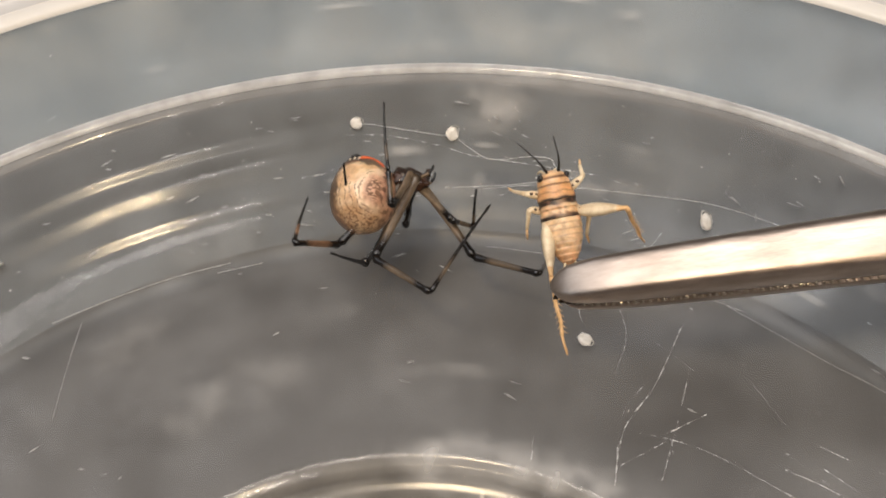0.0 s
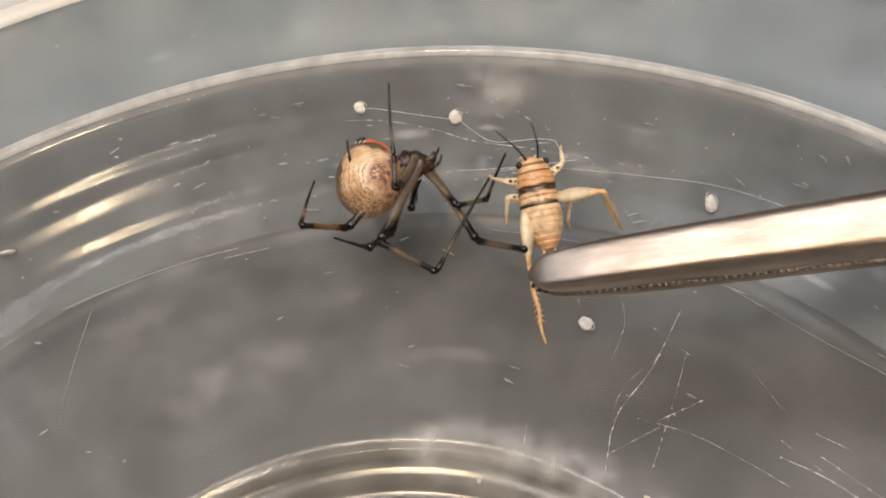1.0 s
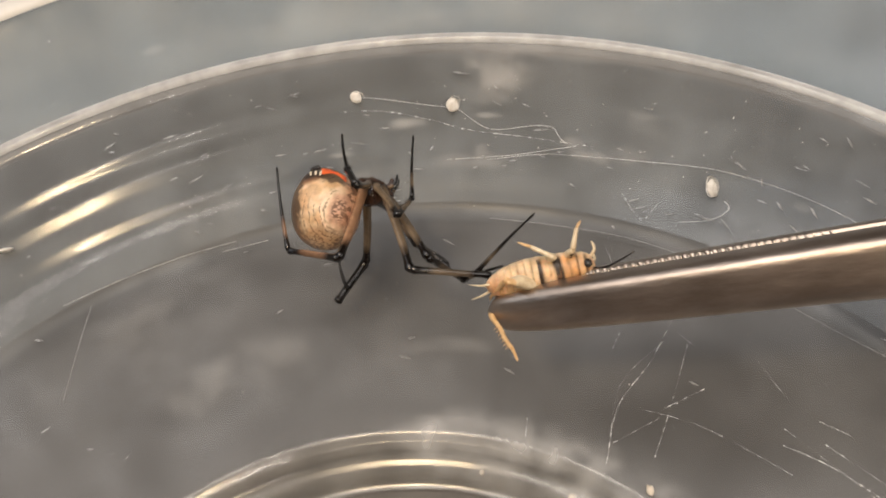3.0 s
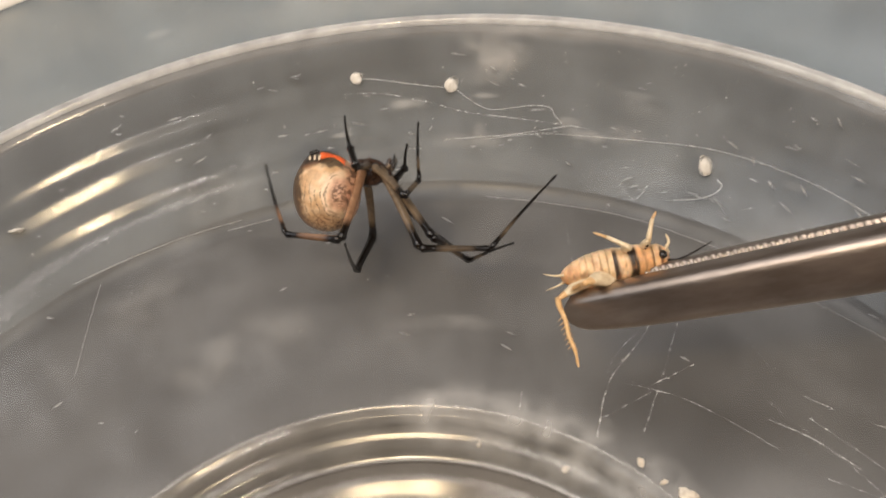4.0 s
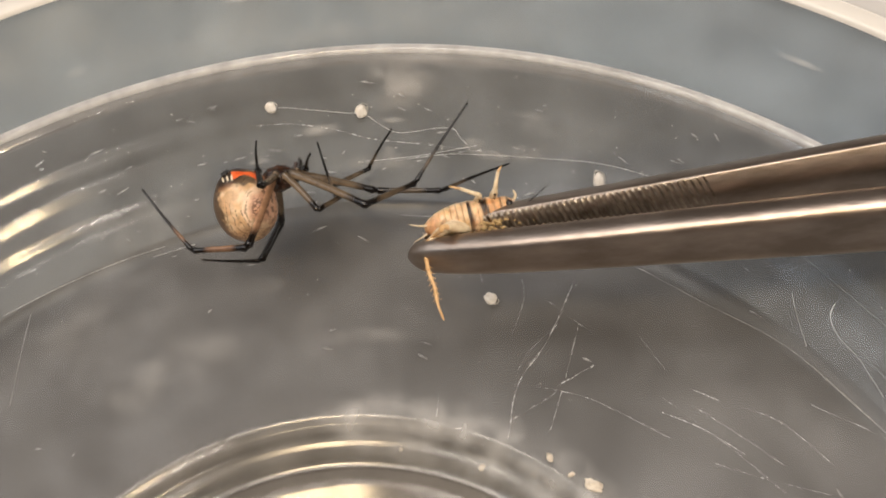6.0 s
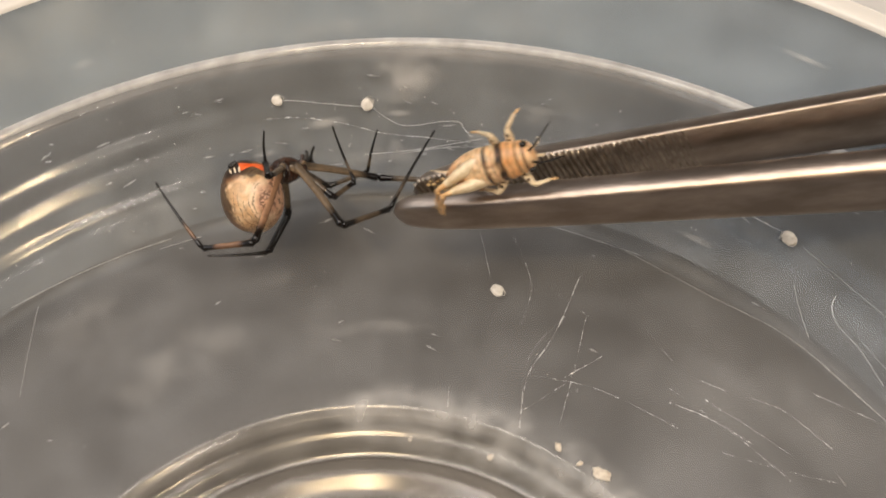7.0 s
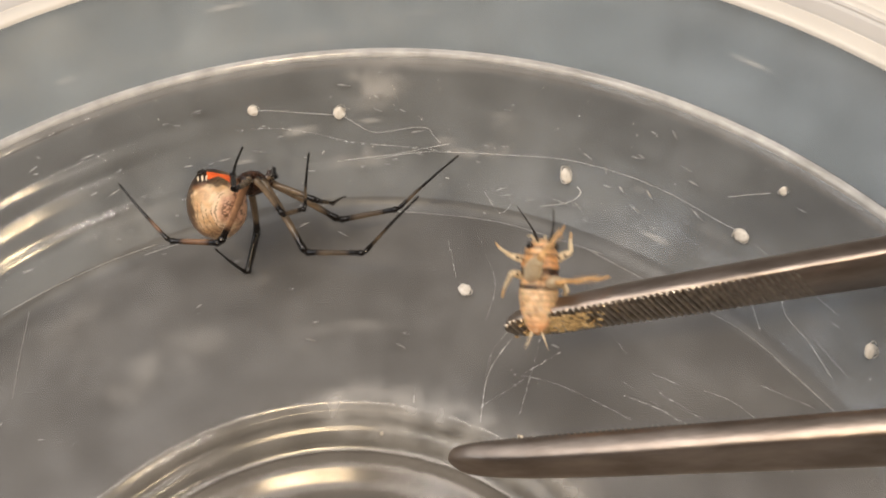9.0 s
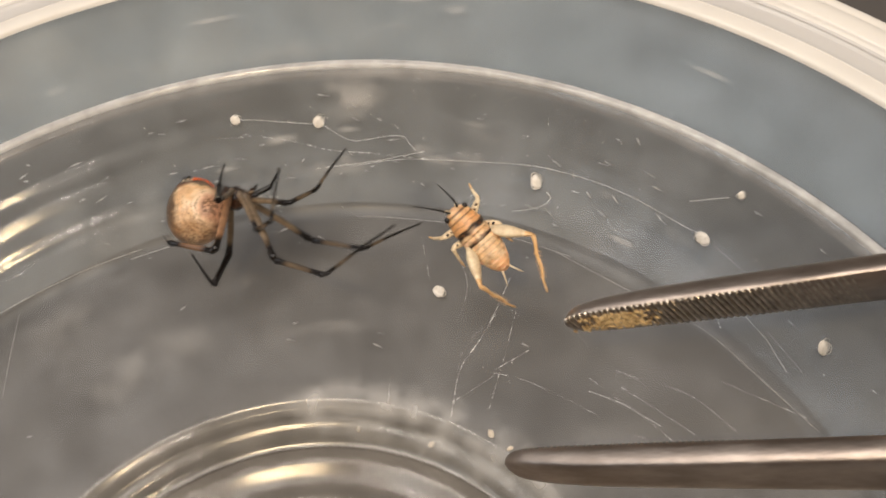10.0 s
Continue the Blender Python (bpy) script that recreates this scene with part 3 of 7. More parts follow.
def cricket_plate(cuts, colour, flare=0.06, closed=(True, True), z0=0.0):
    """A run of overlapping body plates between the cuts, each a little wider at its rear edge."""
    bm = bmesh.new()
    rings = []
    for a, b in zip(cuts, cuts[1:]):
        n = max(4, int(abs(b - a) * 12))
        for i in range(n + 1):
            u = i / n
            x = a + (b - a) * u
            w, h = cricket_girth(x)
            k = 1 + flare * (u ** 2 - 0.35) - (0.05 if i == n else 0)
            rings.append([bm.verts.new((x, w * k * math.cos(t * math.tau / 36), z0 + h * k * math.sin(t * math.tau / 36) * (0.9 if t > 18 else 1.0))) for t in range(36)])
    for p, q in zip(rings, rings[1:]):
        for t in range(36):
            bm.faces.new((p[t], p[(t + 1) % 36], q[(t + 1) % 36], q[t]))
    for ring, close in ((rings[0], closed[0]), (rings[-1], closed[1])):
        if close:
            c = sum((v.co for v in ring), Vector()) / 36
            m = bm.verts.new(c + Vector((0.10 if ring is rings[0] else -0.10, 0, 0)))
            for t in range(36):
                bm.faces.new((ring[t], ring[(t + 1) % 36], m))
    paint(bm, colour)
    return bm


def build_cricket():
    ck = thing("cricket", "pale tan feeder cricket with dark bands across its back", "cricket")
    tan, pale, orange, dark = (0.74, 0.41, 0.19), (0.84, 0.60, 0.37), (0.78, 0.38, 0.14), (0.030, 0.016, 0.009)

    def side(c, co):
        # the flanks and the belly are paler than the back
        return blend(pale, c, smoothstep(-0.45, 0.25, co.z + 0.15 * noise.noise(co * 2.0)))

    def band(co, x0, width, wave=0.0):
        return min(1, 2.4 * math.exp(-((co.x - x0 + wave * math.sin(co.y * 6)) / width) ** 2)) * smoothstep(-0.45, -0.05, co.z)

    def abdomen_c(co):
        n = noise.noise(co * 2.2)
        c = blend((0.76, 0.47, 0.24), (0.84, 0.61, 0.38), 0.5 + 0.7 * n)
        c = blend(c, (0.70, 0.36, 0.17), smoothstep(-2.3, -3.3, co.x) * 0.8)
        ring = ((-0.75 - co.x) / 0.40) % 1.0
        line = smoothstep(0.80, 0.92, ring) * smoothstep(-0.5, 0.2, co.z + 0.3 * noise.noise(co * 5.0)) * smoothstep(-3.0, -1.7, co.x)
        c = side(c, co)
        c = blend(c, (0.10, 0.045, 0.02), line * 0.42)
        spots = smoothstep(0.25, 0.45, noise.noise(Vector((co.x * 2.6, co.y * 4.0, 3.0)))) * smoothstep(0.1, 0.4, co.z)
        return blend(c, (0.28, 0.13, 0.055), 0.55 * spots)

    def thorax_c(co):
        c = blend(tan, pale, 0.5 + 0.7 * noise.noise(co * 2.2))
        c = side(c, co)
        gap = 0.70 + 0.30 * smoothstep(0.10, 0.45, abs(co.y))
        c = blend(c, dark, band(co, -0.68, 0.13, 0.03) * gap)
        c = blend(c, dark, band(co, 0.32, 0.15, 0.05) * gap)
        return blend(c, (0.20, 0.09, 0.04), 0.7 * smoothstep(0.22, 0.40, noise.noise(Vector((co.x * 3.0, abs(co.y) * 3.4, 7.0)))) * smoothstep(0.1, 0.5, co.z))

    def shield_c(co):
        c = side(blend(tan, orange, 0.45 + 0.6 * noise.noise(co * 2.0)), co)
        c = blend(c, dark, band(co, 0.50, 0.09, 0.03))
        c = blend(c, (0.16, 0.07, 0.03), band(co, 1.00, 0.045, 0.06) * 0.6)
        return blend(c, dark, band(co, 1.50, 0.05) * 0.7)

    def head_c(co):
        c = side(blend(orange, pale, 0.45 + 0.6 * noise.noise(co * 2.5)), co)
        c = blend(c, (0.07, 0.03, 0.014), band(co, 1.98, 0.07) * 0.85)
        return blend(c, pale, math.exp(-((co.x - 2.25) / 0.12) ** 2) * 0.6)

    ab = part("abdomen", cricket_plate([-0.72 - 0.40 * i for i in range(8)] + [-3.75], abdomen_c, 0.045), M_CRICKET, ck, "ringed tan abdomen")
    for s in (-1, 1):
        bm = bmesh.new()
        tube(bm, curve_pts([(-3.55, 0.28 * s, 0.1), (-4.15, 0.50 * s, 0.2), (-4.8, 0.78 * s, 0.15)], 3), [0.10, 0.085, 0.07, 0.055, 0.045, 0.03, 0.015], 6)
        part("cercus", bm, M_CRICKETLEG, ab)
    part("thorax", cricket_plate([0.48, -0.12, -0.78], thorax_c), M_CRICKET, ck, "pale middle body with two black bands")
    part("neck_shield", cricket_plate([1.55, 0.42], shield_c, 0.05), M_CRICKET, ck, "orange-tan neck shield edged dark")
    part("head", cricket_plate([2.45, 1.48], head_c, -0.02), M_CRICKET, ck, "rounded orange head with a dark stripe")
    for s in (-1, 1):
        bm = bmesh.new()
        ball(bm, (2.04, 0.84 * s, 0.34), (0.25, 0.20, 0.26), 16, 12)
        part("eye", bm, M_BLACK, ck, "round black eye")
        bm = bmesh.new()
        tube(bm, curve_pts([(2.25, 0.34 * s, 0.42), (3.1, (0.85 if s > 0 else 0.45) * s, 0.80), (4.6, (2.0 if s > 0 else 0.35) * s, 0.95)], 5), [0.095 - 0.0068 * i for i in range(11)], 6)
        part("antenna", bm, M_LEGDARK, ck, "dark stiff antenna")
        bm = bmesh.new()
        tube(bm, curve_pts([(2.3, 0.28 * s, -0.35), (2.65, 0.46 * s, -0.70), (2.60, 0.58 * s, -1.15)], 3), [0.11, 0.11, 0.10, 0.09, 0.09, 0.08, 0.05], 6)
        part("palp", bm, M_CRICKETLEG, ck)
        # front and middle legs: thigh, shin and foot
        for name, hip, knee, ankle, toe in (
            ("front_leg", (1.05, 0.85, -0.35), (1.75, 1.90, 0.15), (2.60, 2.05, -0.55), (3.05, 2.20, -0.85)) if s < 0 else
            ("front_leg", (1.05, 0.85, -0.35), (1.30, 1.95, 0.05), (1.75, 2.45, -0.90), (2.05, 2.60, -1.20)),
            ("middle_leg", (0.0, 0.95, -0.40), (0.20, 1.90, 0.30), (-0.95, 2.10, -0.55), (-1.60, 2.10, -1.00)) if s > 0 else
            ("middle_leg", (0.0, 0.95, -0.40), (-0.75, 1.85, 0.10), (-2.05, 1.60, -0.65), (-2.60, 1.75, -0.95)),
        ):
            h, k, f, e = (Vector((p[0], p[1] * s, p[2])) for p in (hip, knee, ankle, toe))
            bm = bmesh.new()
            tube(bm, [h, h.lerp(k, 0.25), h.lerp(k, 0.6), h.lerp(k, 0.92), k], [0.20, 0.30, 0.27, 0.19, 0.14], 9, None, 0.8)
            leg = part(name, bm, M_CRICKETLEG, ck, "pale jointed leg")
            bm = bmesh.new()
            tube(bm, [k, k.lerp(f, 0.1), k.lerp(f, 0.6), k.lerp(f, 0.95), f], [0.15, 0.165, 0.125, 0.12, 0.09], 8)
            for u in (0.45, 0.65, 0.85):
                q = k.lerp(f, u)
                tube(bm, [q, q + (f - k).normalized() * 0.22 + Vector((0.12, 0.10 * s, 0.05))], [0.035, 0.008], 4)
            part("shin", bm, M_CRICKETLEG, leg)
            bm = bmesh.new()
            tube(bm, [f, f.lerp(e, 0.4), f.lerp(e, 0.5), e], [0.085, 0.075, 0.085, 0.04], 6)
            part("foot", bm, M_CRICKETORANGE, leg)
            for u in (0.35, 0.62):
                bm = bmesh.new()
                c = h.lerp(k, u)
                ball(bm, (c.x, c.y, c.z + 0.205), (0.10, 0.13, 0.05), 10, 8)
                part("spot", bm, M_CARAPACE, leg, "small dark brown spot")
    for ob in ck.children_recursive:
        for v in ob.data.vertices:
            v.co = Vector((v.co.x * 1.02, v.co.y * 1.08, v.co.z * 1.08))
    hind = {}
    for code in ("a", "b"):
        lf, lt = HIND_LENGTHS[code]
        bm = bmesh.new()
        n = 14
        tube(bm, [(0, 0, lf * i / n) for i in range(n + 1)], [0.16 + 0.60 * math.sin(math.pi * min(1, (i / n) * 0.92 + 0.06)) ** 1.3 * (1 - 0.45 * i / n) for i in range(n + 1)], 12, lambda i, m: 1 if i > 11 else 0, 0.7)
        fem = part("hind_femur", bm, [M_CRICKETLEG, M_CRICKETORANGE], ck, "thick pale jumping thigh with brown streaks")
        for k in range(5):
            bm = bmesh.new()
            z = lf * (0.22 + 0.1 * k)
            rr = 0.16 + 0.60 * math.sin(math.pi * (z / lf * 0.92 + 0.06)) ** 1.3 * (1 - 0.45 * z / lf)
            ball(bm, (0.10 * (-1) ** k, rr * 0.68, z), (0.05, 0.045, 0.17), 8, 6)
            part("streak", bm, M_CARAPACE, fem, "short brown streak")
        bm = bmesh.new()
        tube(bm, [(0.05 * math.sin(i), 0, lt * i / 14) for i in range(15)], [0.17, 0.19, 0.165, 0.15, 0.14, 0.14, 0.135, 0.13, 0.13, 0.12, 0.13, 0.10, 0.08, 0.09, 0.05], 8)
        for i in range(7):
            z = lt * (0.28 + 0.07 * i)
            for s in (-1, 1):
                tube(bm, [(0.1 * s, 0.08, z), (0.32 * s, 0.16, z + 0.20)], [0.04, 0.008], 4)
        tib = part("hind_tibia", bm, M_CRICKETORANGE, ck, "orange spiny hind shin")
        hind[code] = (fem, tib)
    return ck, hind


HIND_LENGTHS = {"a": (4.40, 5.20), "b": (4.09, 4.70)}
cricket, cricket_hind = build_cricket()


# ---- the forceps ----
ARM_LEN = 118.0


def arm_half_width(x):
    return 0.80 + 0.55 * (1 - math.exp(-max(x, 0) / 1.3)) + 0.024 * x


def arm_thick(x):
    return 0.55 + 0.95 * (1 - math.exp(-max(x, 0) / 3.0)) + 0.004 * x


def build_forceps():
    """Arms along +x; each arm's flat serrated side is its z = 0 plane, its rounded back at +z."""
    fp = thing("forceps", "steel serrated tweezers reaching in over the dish", "forceps")
    arms = []
    for k in range(2):
        bm = bmesh.new()
        rings = []
        xs = [0.0, 0.12, 0.35, 0.7, 1.2, 1.9, 2.8, 4, 6, 8, 11, 15, 20, 26, 34, 44, 56, 70, 90, ARM_LEN]
        for i, x in enumerate(xs):
            w, t = arm_half_width(x), arm_thick(x)
            e = min(1, math.sqrt(max(0.02, 1 - (1 - min(x, 1.2) / 1.2) ** 2)))
            w, t = w * e, t * (0.35 + 0.65 * e)
            ring = []
            for j in range(23):
                a = math.pi * j / 22
                c, s = math.cos(a), math.sin(a)
                ring.append(bm.verts.new((x, math.copysign(abs(c) ** 0.72, c) * w, 0.12 + t * max(0.0, 1 - abs(c) ** 4.6) ** 0.5)))
            ring.append(bm.verts.new((x, -w * 0.96, 0.0)))
            ring.append(bm.verts.new((x, w * 0.96, 0.0)))
            rings.append(ring)
        for p, q in zip(rings, rings[1:]):
            m = len(p)
            for j in range(m):
                bm.faces.new((p[j], q[j], q[(j + 1) % m], p[(j + 1) % m]))
        bm.faces.new(rings[0])
        bm.faces.new(rings[-1])
        arm = part("arm", bm, M_STEEL, fp, "tapered bright steel arm with a rounded back")
        me = arm.data
        # cross teeth on the flat side
        bm = bmesh.new()
        x = 0.45
        i = 0
        while x < 20:
            e = min(1, math.sqrt(max(0.02, 1 - (1 - min(x, 1.2) / 1.2) ** 2)))
            w = arm_half_width(x) * 0.97 * e
            p = 0.17
            rows = []
            for y, h in ((-w * 1.01, 0.02), (-w * 0.98, 0.17), (-w * 0.85, 0.25), (-w * 0.4, 0.25), (w * 0.4, 0.25), (w * 0.85, 0.25), (w * 0.98, 0.17), (w * 1.01, 0.02)):
                h *= 1 - 0.75 * smoothstep(12, 20, x)
                q = p * (0.55 + 0.45 * min(1, h / 0.2))
                k = x + 0.30 * y
                rows.append([bm.verts.new((k - q, y, 0.03)), bm.verts.new((k - q * 0.30, y, 0.02 - h)), bm.verts.new((k + q * 0.30, y, 0.02 - h)), bm.verts.new((k + q, y, 0.03))])
            for a, b in zip(rows, rows[1:]):
                for j in range(3):
                    bm.faces.new((a[j], a[j + 1], b[j + 1], b[j]))
            bm.faces.new(rows[0])
            bm.faces.new(rows[-1])
            x += 0.42
        part("teeth", bm, M_TOOTH, arm, "fine cross-cut gripping teeth")
        arms.append(arm)
    # dried bits that stick to one jaw
    bm = bmesh.new()
    rng = random.Random(7)
    for _ in range(260):
        x, y = rng.gauss(4.0, 1.3), rng.uniform(-1.0, 1.0)
        r = rng.uniform(0.05, 0.17)
        q = bmesh.ops.create_icosphere(bm, subdivisions=1, radius=r)["verts"]
        for v in q:
            v.co = Vector((v.co.x * rng.uniform(0.8, 1.9) + x, v.co.y + y, v.co.z * 0.7 - 0.22))
    tagged(part("residue", bm, M_RESIDUE, arms[0], "tan flaky residue stuck between the teeth"), kind="stuff")
    bm = bmesh.new()
    box(bm, (ARM_LEN - 14, -2.4, -2.2), (ARM_LEN + 10, 2.4, 2.2), 0.8)
    part("spring_joint", bm, M_STEEL, fp, "welded rear joint of the tweezers")
    return fp, arms


forceps, forceps_arms = build_forceps()


# ---- silk ----
def silk_spot(x, y, z, size, turn, loop=True, seed=1):
    """A pressed-on white attachment disc with a looped rim."""
    ob = thing("silk_spot", "small white silk attachment spot stuck to the clear plastic", "silk spot", group="silk spots on the dish")
    rng = random.Random(seed)
    bm = bmesh.new()
    for v in ball(bm, (0, 0, 0.02), (0.56 * size, 0.50 * size, 0.17 * size), 36, 24):
        v.co *= 1 + 0.18 * noise.noise(v.co * 2.0 / size + Vector((seed * 3.1, 0, 0))) + 0.05 * noise.noise(v.co * 6.0 / size + Vector((0, seed * 1.7, 0)))
    part("blob", bm, M_SILK, ob)
    bm = bmesh.new()
    pts = []
    for k in range(40):
        a = k * math.tau / 15
        r = size * (0.50 + 0.16 * math.sin(a * 1.7 + seed) + 0.10 * math.sin(a * 0.6 + 2 * seed) + rng.uniform(-0.03, 0.03))
        pts.append((r * math.cos(a), 0.85 * r * math.sin(a), 0.05 + 0.05 * math.sin(a * 2.3)))
    tube(bm, pts, [0.035 * size] * len(pts), 5)
    part("looped_thread", bm, M_SILK, ob)
    r = math.hypot(x, y)
    slope = 48 if r > 45.5 else 0
    ob.matrix_world = pose(x * MM, y * MM, z * MM, 0, 0, math.degrees(math.atan2(-x, y))) @ pose(0, 0, 0.0001, slope, 0, turn)
    return ob


def thread(name, pts, r, label, category="silk thread", mat=None, steps=8):
    bm = bmesh.new()
    c = curve_pts(pts, 22 if name == "web_strand" else steps)
    radii = [r] * len(c)
    if name == "web_strand":
        # random thick dashes shape the broken glints along the strand
        rng = random.Random(int(abs(pts[0][0] * 37 + pts[0][1] * 11)))
        radii = [r * (rng.uniform(0.9, 1.5) if rng.random() < 0.30 else 0.16) for _ in c]
    tube(bm, c, radii, 4 if name == "web_strand" else 5)
    return tagged(finish(name, bm, mat or M_THREAD), label, category)


for k, (x, y, z, s, t) in enumerate([(-5.73, 50.48, 6.54, 0.80, 0), (1.80, 50.15, 5.62, 1.00, 47), (20.84, 43.14, 3.04, 1.25, 94), (11.65, 34.78, -0.37, 0.95, 141), (33.78, 35.09, 3.86, 1.00, 8), (36.65, 36.25, 7.73, 0.60, 55), (41.18, 24.60, 3.12, 1.10, 102), (-31.45, 37.84, 4.40, 1.00, 149)]):
    silk_spot(x, y, z, s, t, seed=k + 1)

thread("silk_trail", [(-5.73, 50.48, 6.54), (-4.38, 50.54, 6.39), (-1.60, 50.37, 5.91), (0.74, 50.16, 5.60), (1.78, 50.10, 5.54)], 0.016, "fine white silk trail stuck along the clear wall", "silk thread")
thread("silk_trail", [(2.15, 49.98, 5.42), (3.02, 49.50, 4.87), (4.37, 48.90, 4.27), (5.80, 48.75, 4.27), (7.96, 48.71, 4.56), (9.37, 48.45, 4.55), (9.74, 48.02, 4.15), (10.30, 47.48, 3.71)], 0.016, "fine white silk trail stuck along the clear wall", "silk thread")
thread("silk_trail", [(11.13, 47.25, 3.67), (8.99, 47.31, 3.28), (6.58, 47.31, 2.91), (4.18, 47.34, 2.71), (1.76, 47.37, 2.59)], 0.016, "fine white silk trail stuck along the clear wall", "silk thread")
thread("silk_trail", [(4.15, 47.23, 2.53), (8.38, 47.14, 3.02), (11.49, 46.65, 3.18), (16.05, 45.59, 3.50), (20.97, 44.10, 4.00), (25.17, 42.03, 4.18), (28.72, 39.68, 4.18), (32.06, 36.81, 3.97), (33.60, 35.45, 4.06)], 0.016, "long curved silk line across the clear dish", "silk thread")
thread("silk_trail", [(18.46, 41.66, 1.10), (20.11, 41.41, 1.46), (21.36, 41.44, 1.93), (21.92, 41.80, 2.43), (21.61, 42.24, 2.63)], 0.029, "short hooked silk trail with a blob end", "silk thread")
thread("silk_trail", [(36.47, 30.55, 2.74), (36.13, 29.97, 2.20), (36.35, 28.74, 1.70), (37.50, 26.72, 1.48), (38.03, 25.43, 1.24), (38.62, 23.88, 1.00)], 0.022, "curved white silk trail on the dish floor", "silk thread")
thread("silk_trail", [(33.89, 32.18, 2.02), (33.99, 31.05, 1.48), (34.31, 29.18, 0.72), (34.45, 28.49, 0.52)], 0.020, "short white silk trail on the dish floor", "silk thread")
thread("silk_trail", [(35.81, 36.60, 7.17), (34.84, 37.04, 6.59), (33.01, 37.73, 5.57)], 0.019, "thin silk trail beside a white spot", "silk thread")
thread("web_strand", [(-5.58, 44.42, 11.00), (-2.27, 44.31, 11.00), (1.26, 43.28, 11.00), (3.87, 42.19, 11.00), (8.11, 41.22, 11.00), (12.27, 40.17, 11.00)], 0.017, "taut web strand spanning above the dish wall", "silk thread")
WEBS = [
    [(10.59, 38.27, 3.0), (11.19, 33.95, 3.0)],
    [(13.04, 38.5, 2.4), (14.27, 33.6, 2.4), (13.26, 29.9, 2.4)],
    [(16.05, 31.68, 3.6), (18.97, 28.79, 3.6)],
    [(16.54, 30.04, 3.0), (13.69, 26.9, 3.0), (12.78, 22.23, 3.0)],
    [(16.02, 24.15, 3.6), (12.92, 22.32, 3.6)],
    [(13.9, 25.27, 3.0), (18.39, 23.86, 3.0), (23.44, 20.61, 3.0)],
    [(22.29, 29.17, 2.4), (23.91, 26.09, 2.4)],
    [(23.21, 23.38, 3.6), (27.01, 19.62, 3.6), (30.04, 16.15, 3.6)],
    [(25.99, 18.71, 3.0), (29.47, 17.3, 3.0), (33.07, 16.11, 3.0)],
    [(7.77, 25.3, 2.4), (7.6, 23.41, 2.4)],
    [(18.05, 29.6, 3.6), (16.79, 25.35, 3.6), (15.46, 21.35, 3.6)],
    [(33.07, 22.56, 3.0), (39.14, 18.8, 3.0)],
    [(28.51, 23.01, 2.4), (31.06, 21.6, 2.4), (33.83, 18.37, 2.4)],
]
# strands made thicker so that their glints read brighter
GLINTS = [
    [(23.15, 22.55, 3.0), (25.61, 21.22, 3.0), (28.24, 19.13, 3.0)],
    [(25.69, 22.96, 2.4), (28.68, 20.38, 2.4), (30.57, 18.62, 2.4)],
    [(25.33, 23.85, 3.6), (27.06, 22.86, 3.6)],
    [(16.03, 24.96, 3.0), (18.87, 26.49, 3.0)],
    [(18.07, 33.45, 3.6), (15.71, 28.39, 3.6), (13.46, 24.98, 3.6), (12.6, 21.01, 3.6)],
]
for pts in WEBS:
    thread("web_strand", pts, 0.012, "glinting loose web strand over the dish floor", "silk thread")
for pts in GLINTS:
    thread("web_strand", pts, 0.024, "bright sagging web strand over the dish floor", "silk thread")
thread("web_strand", [(14.10, 37.69, 9.00), (15.22, 35.53, 9.00), (16.29, 36.71, 9.00)], 0.013, "fine loose web strand over the dish floor", "silk thread")
thread("scratch", [(-25.73, 35.61, 0.28), (-25.89, 32.12, -0.06), (-25.83, 27.73, -0.29)], 0.017, "fine pale scratch and edge-glint line in the clear plastic", "scratch", M_SCRATCH)
thread("scratch", [(21.77, 37.70, 0.16), (27.74, 33.03, 0.06), (33.24, 28.54, 0.22), (38.36, 21.53, 0.28)], 0.022, "fine pale scratch and edge-glint line in the clear plastic", "scratch", M_SCRATCH)
thread("scratch", [(34.68, 34.19, 3.83), (37.19, 30.96, 3.52), (39.49, 27.78, 3.40)], 0.017, "fine pale scratch and edge-glint line in the clear plastic", "scratch", M_SCRATCH)
thread("scratch", [(4.39, 43.32, 0.17), (9.59, 42.40, 0.15), (15.55, 40.73, 0.17), (23.30, 36.86, 0.19)], 0.022, "fine pale scratch and edge-glint line in the clear plastic", "scratch", M_SCRATCH)
thread("scratch", [(37.76, 27.06, 1.72), (39.65, 23.53, 1.47)], 0.022, "fine pale scratch and edge-glint line in the clear plastic", "scratch", M_SCRATCH)
thread("scratch", [(35.12, 26.07, 0.25), (40.07, 19.00, 0.42)], 0.022, "fine pale scratch and edge-glint line in the clear plastic", "scratch", M_SCRATCH)
# edge glint of the left corner, laid on as a pale tube
thread("scratch", [(-27.79, 35.36, 0.66), (-23.65, 37.94, 0.52), (-19.27, 40.08, 0.44), (-15.39, 41.49, 0.38)], 0.034, "fine pale scratch and edge-glint line in the clear plastic", "scratch", M_SCRATCH)
thread("scratch", [(-16.33, 40.59, 0.23), (-12.89, 41.67, 0.18)], 0.03, "fine pale scratch and edge-glint line in the clear plastic", "scratch", M_SCRATCH)


def wall_point(r):
    """Height of the dish's inner face at that radius."""
    if r < 43.2:
        return -1.03 + (r - 26.1) * 0.062
    if r < 52.3:
        u = (r - 44.1) / 8.2
        return 0.3 + 8.7 * max(0, u) ** 1.12
    return 10.1 + (r - 54.0) * 1.26


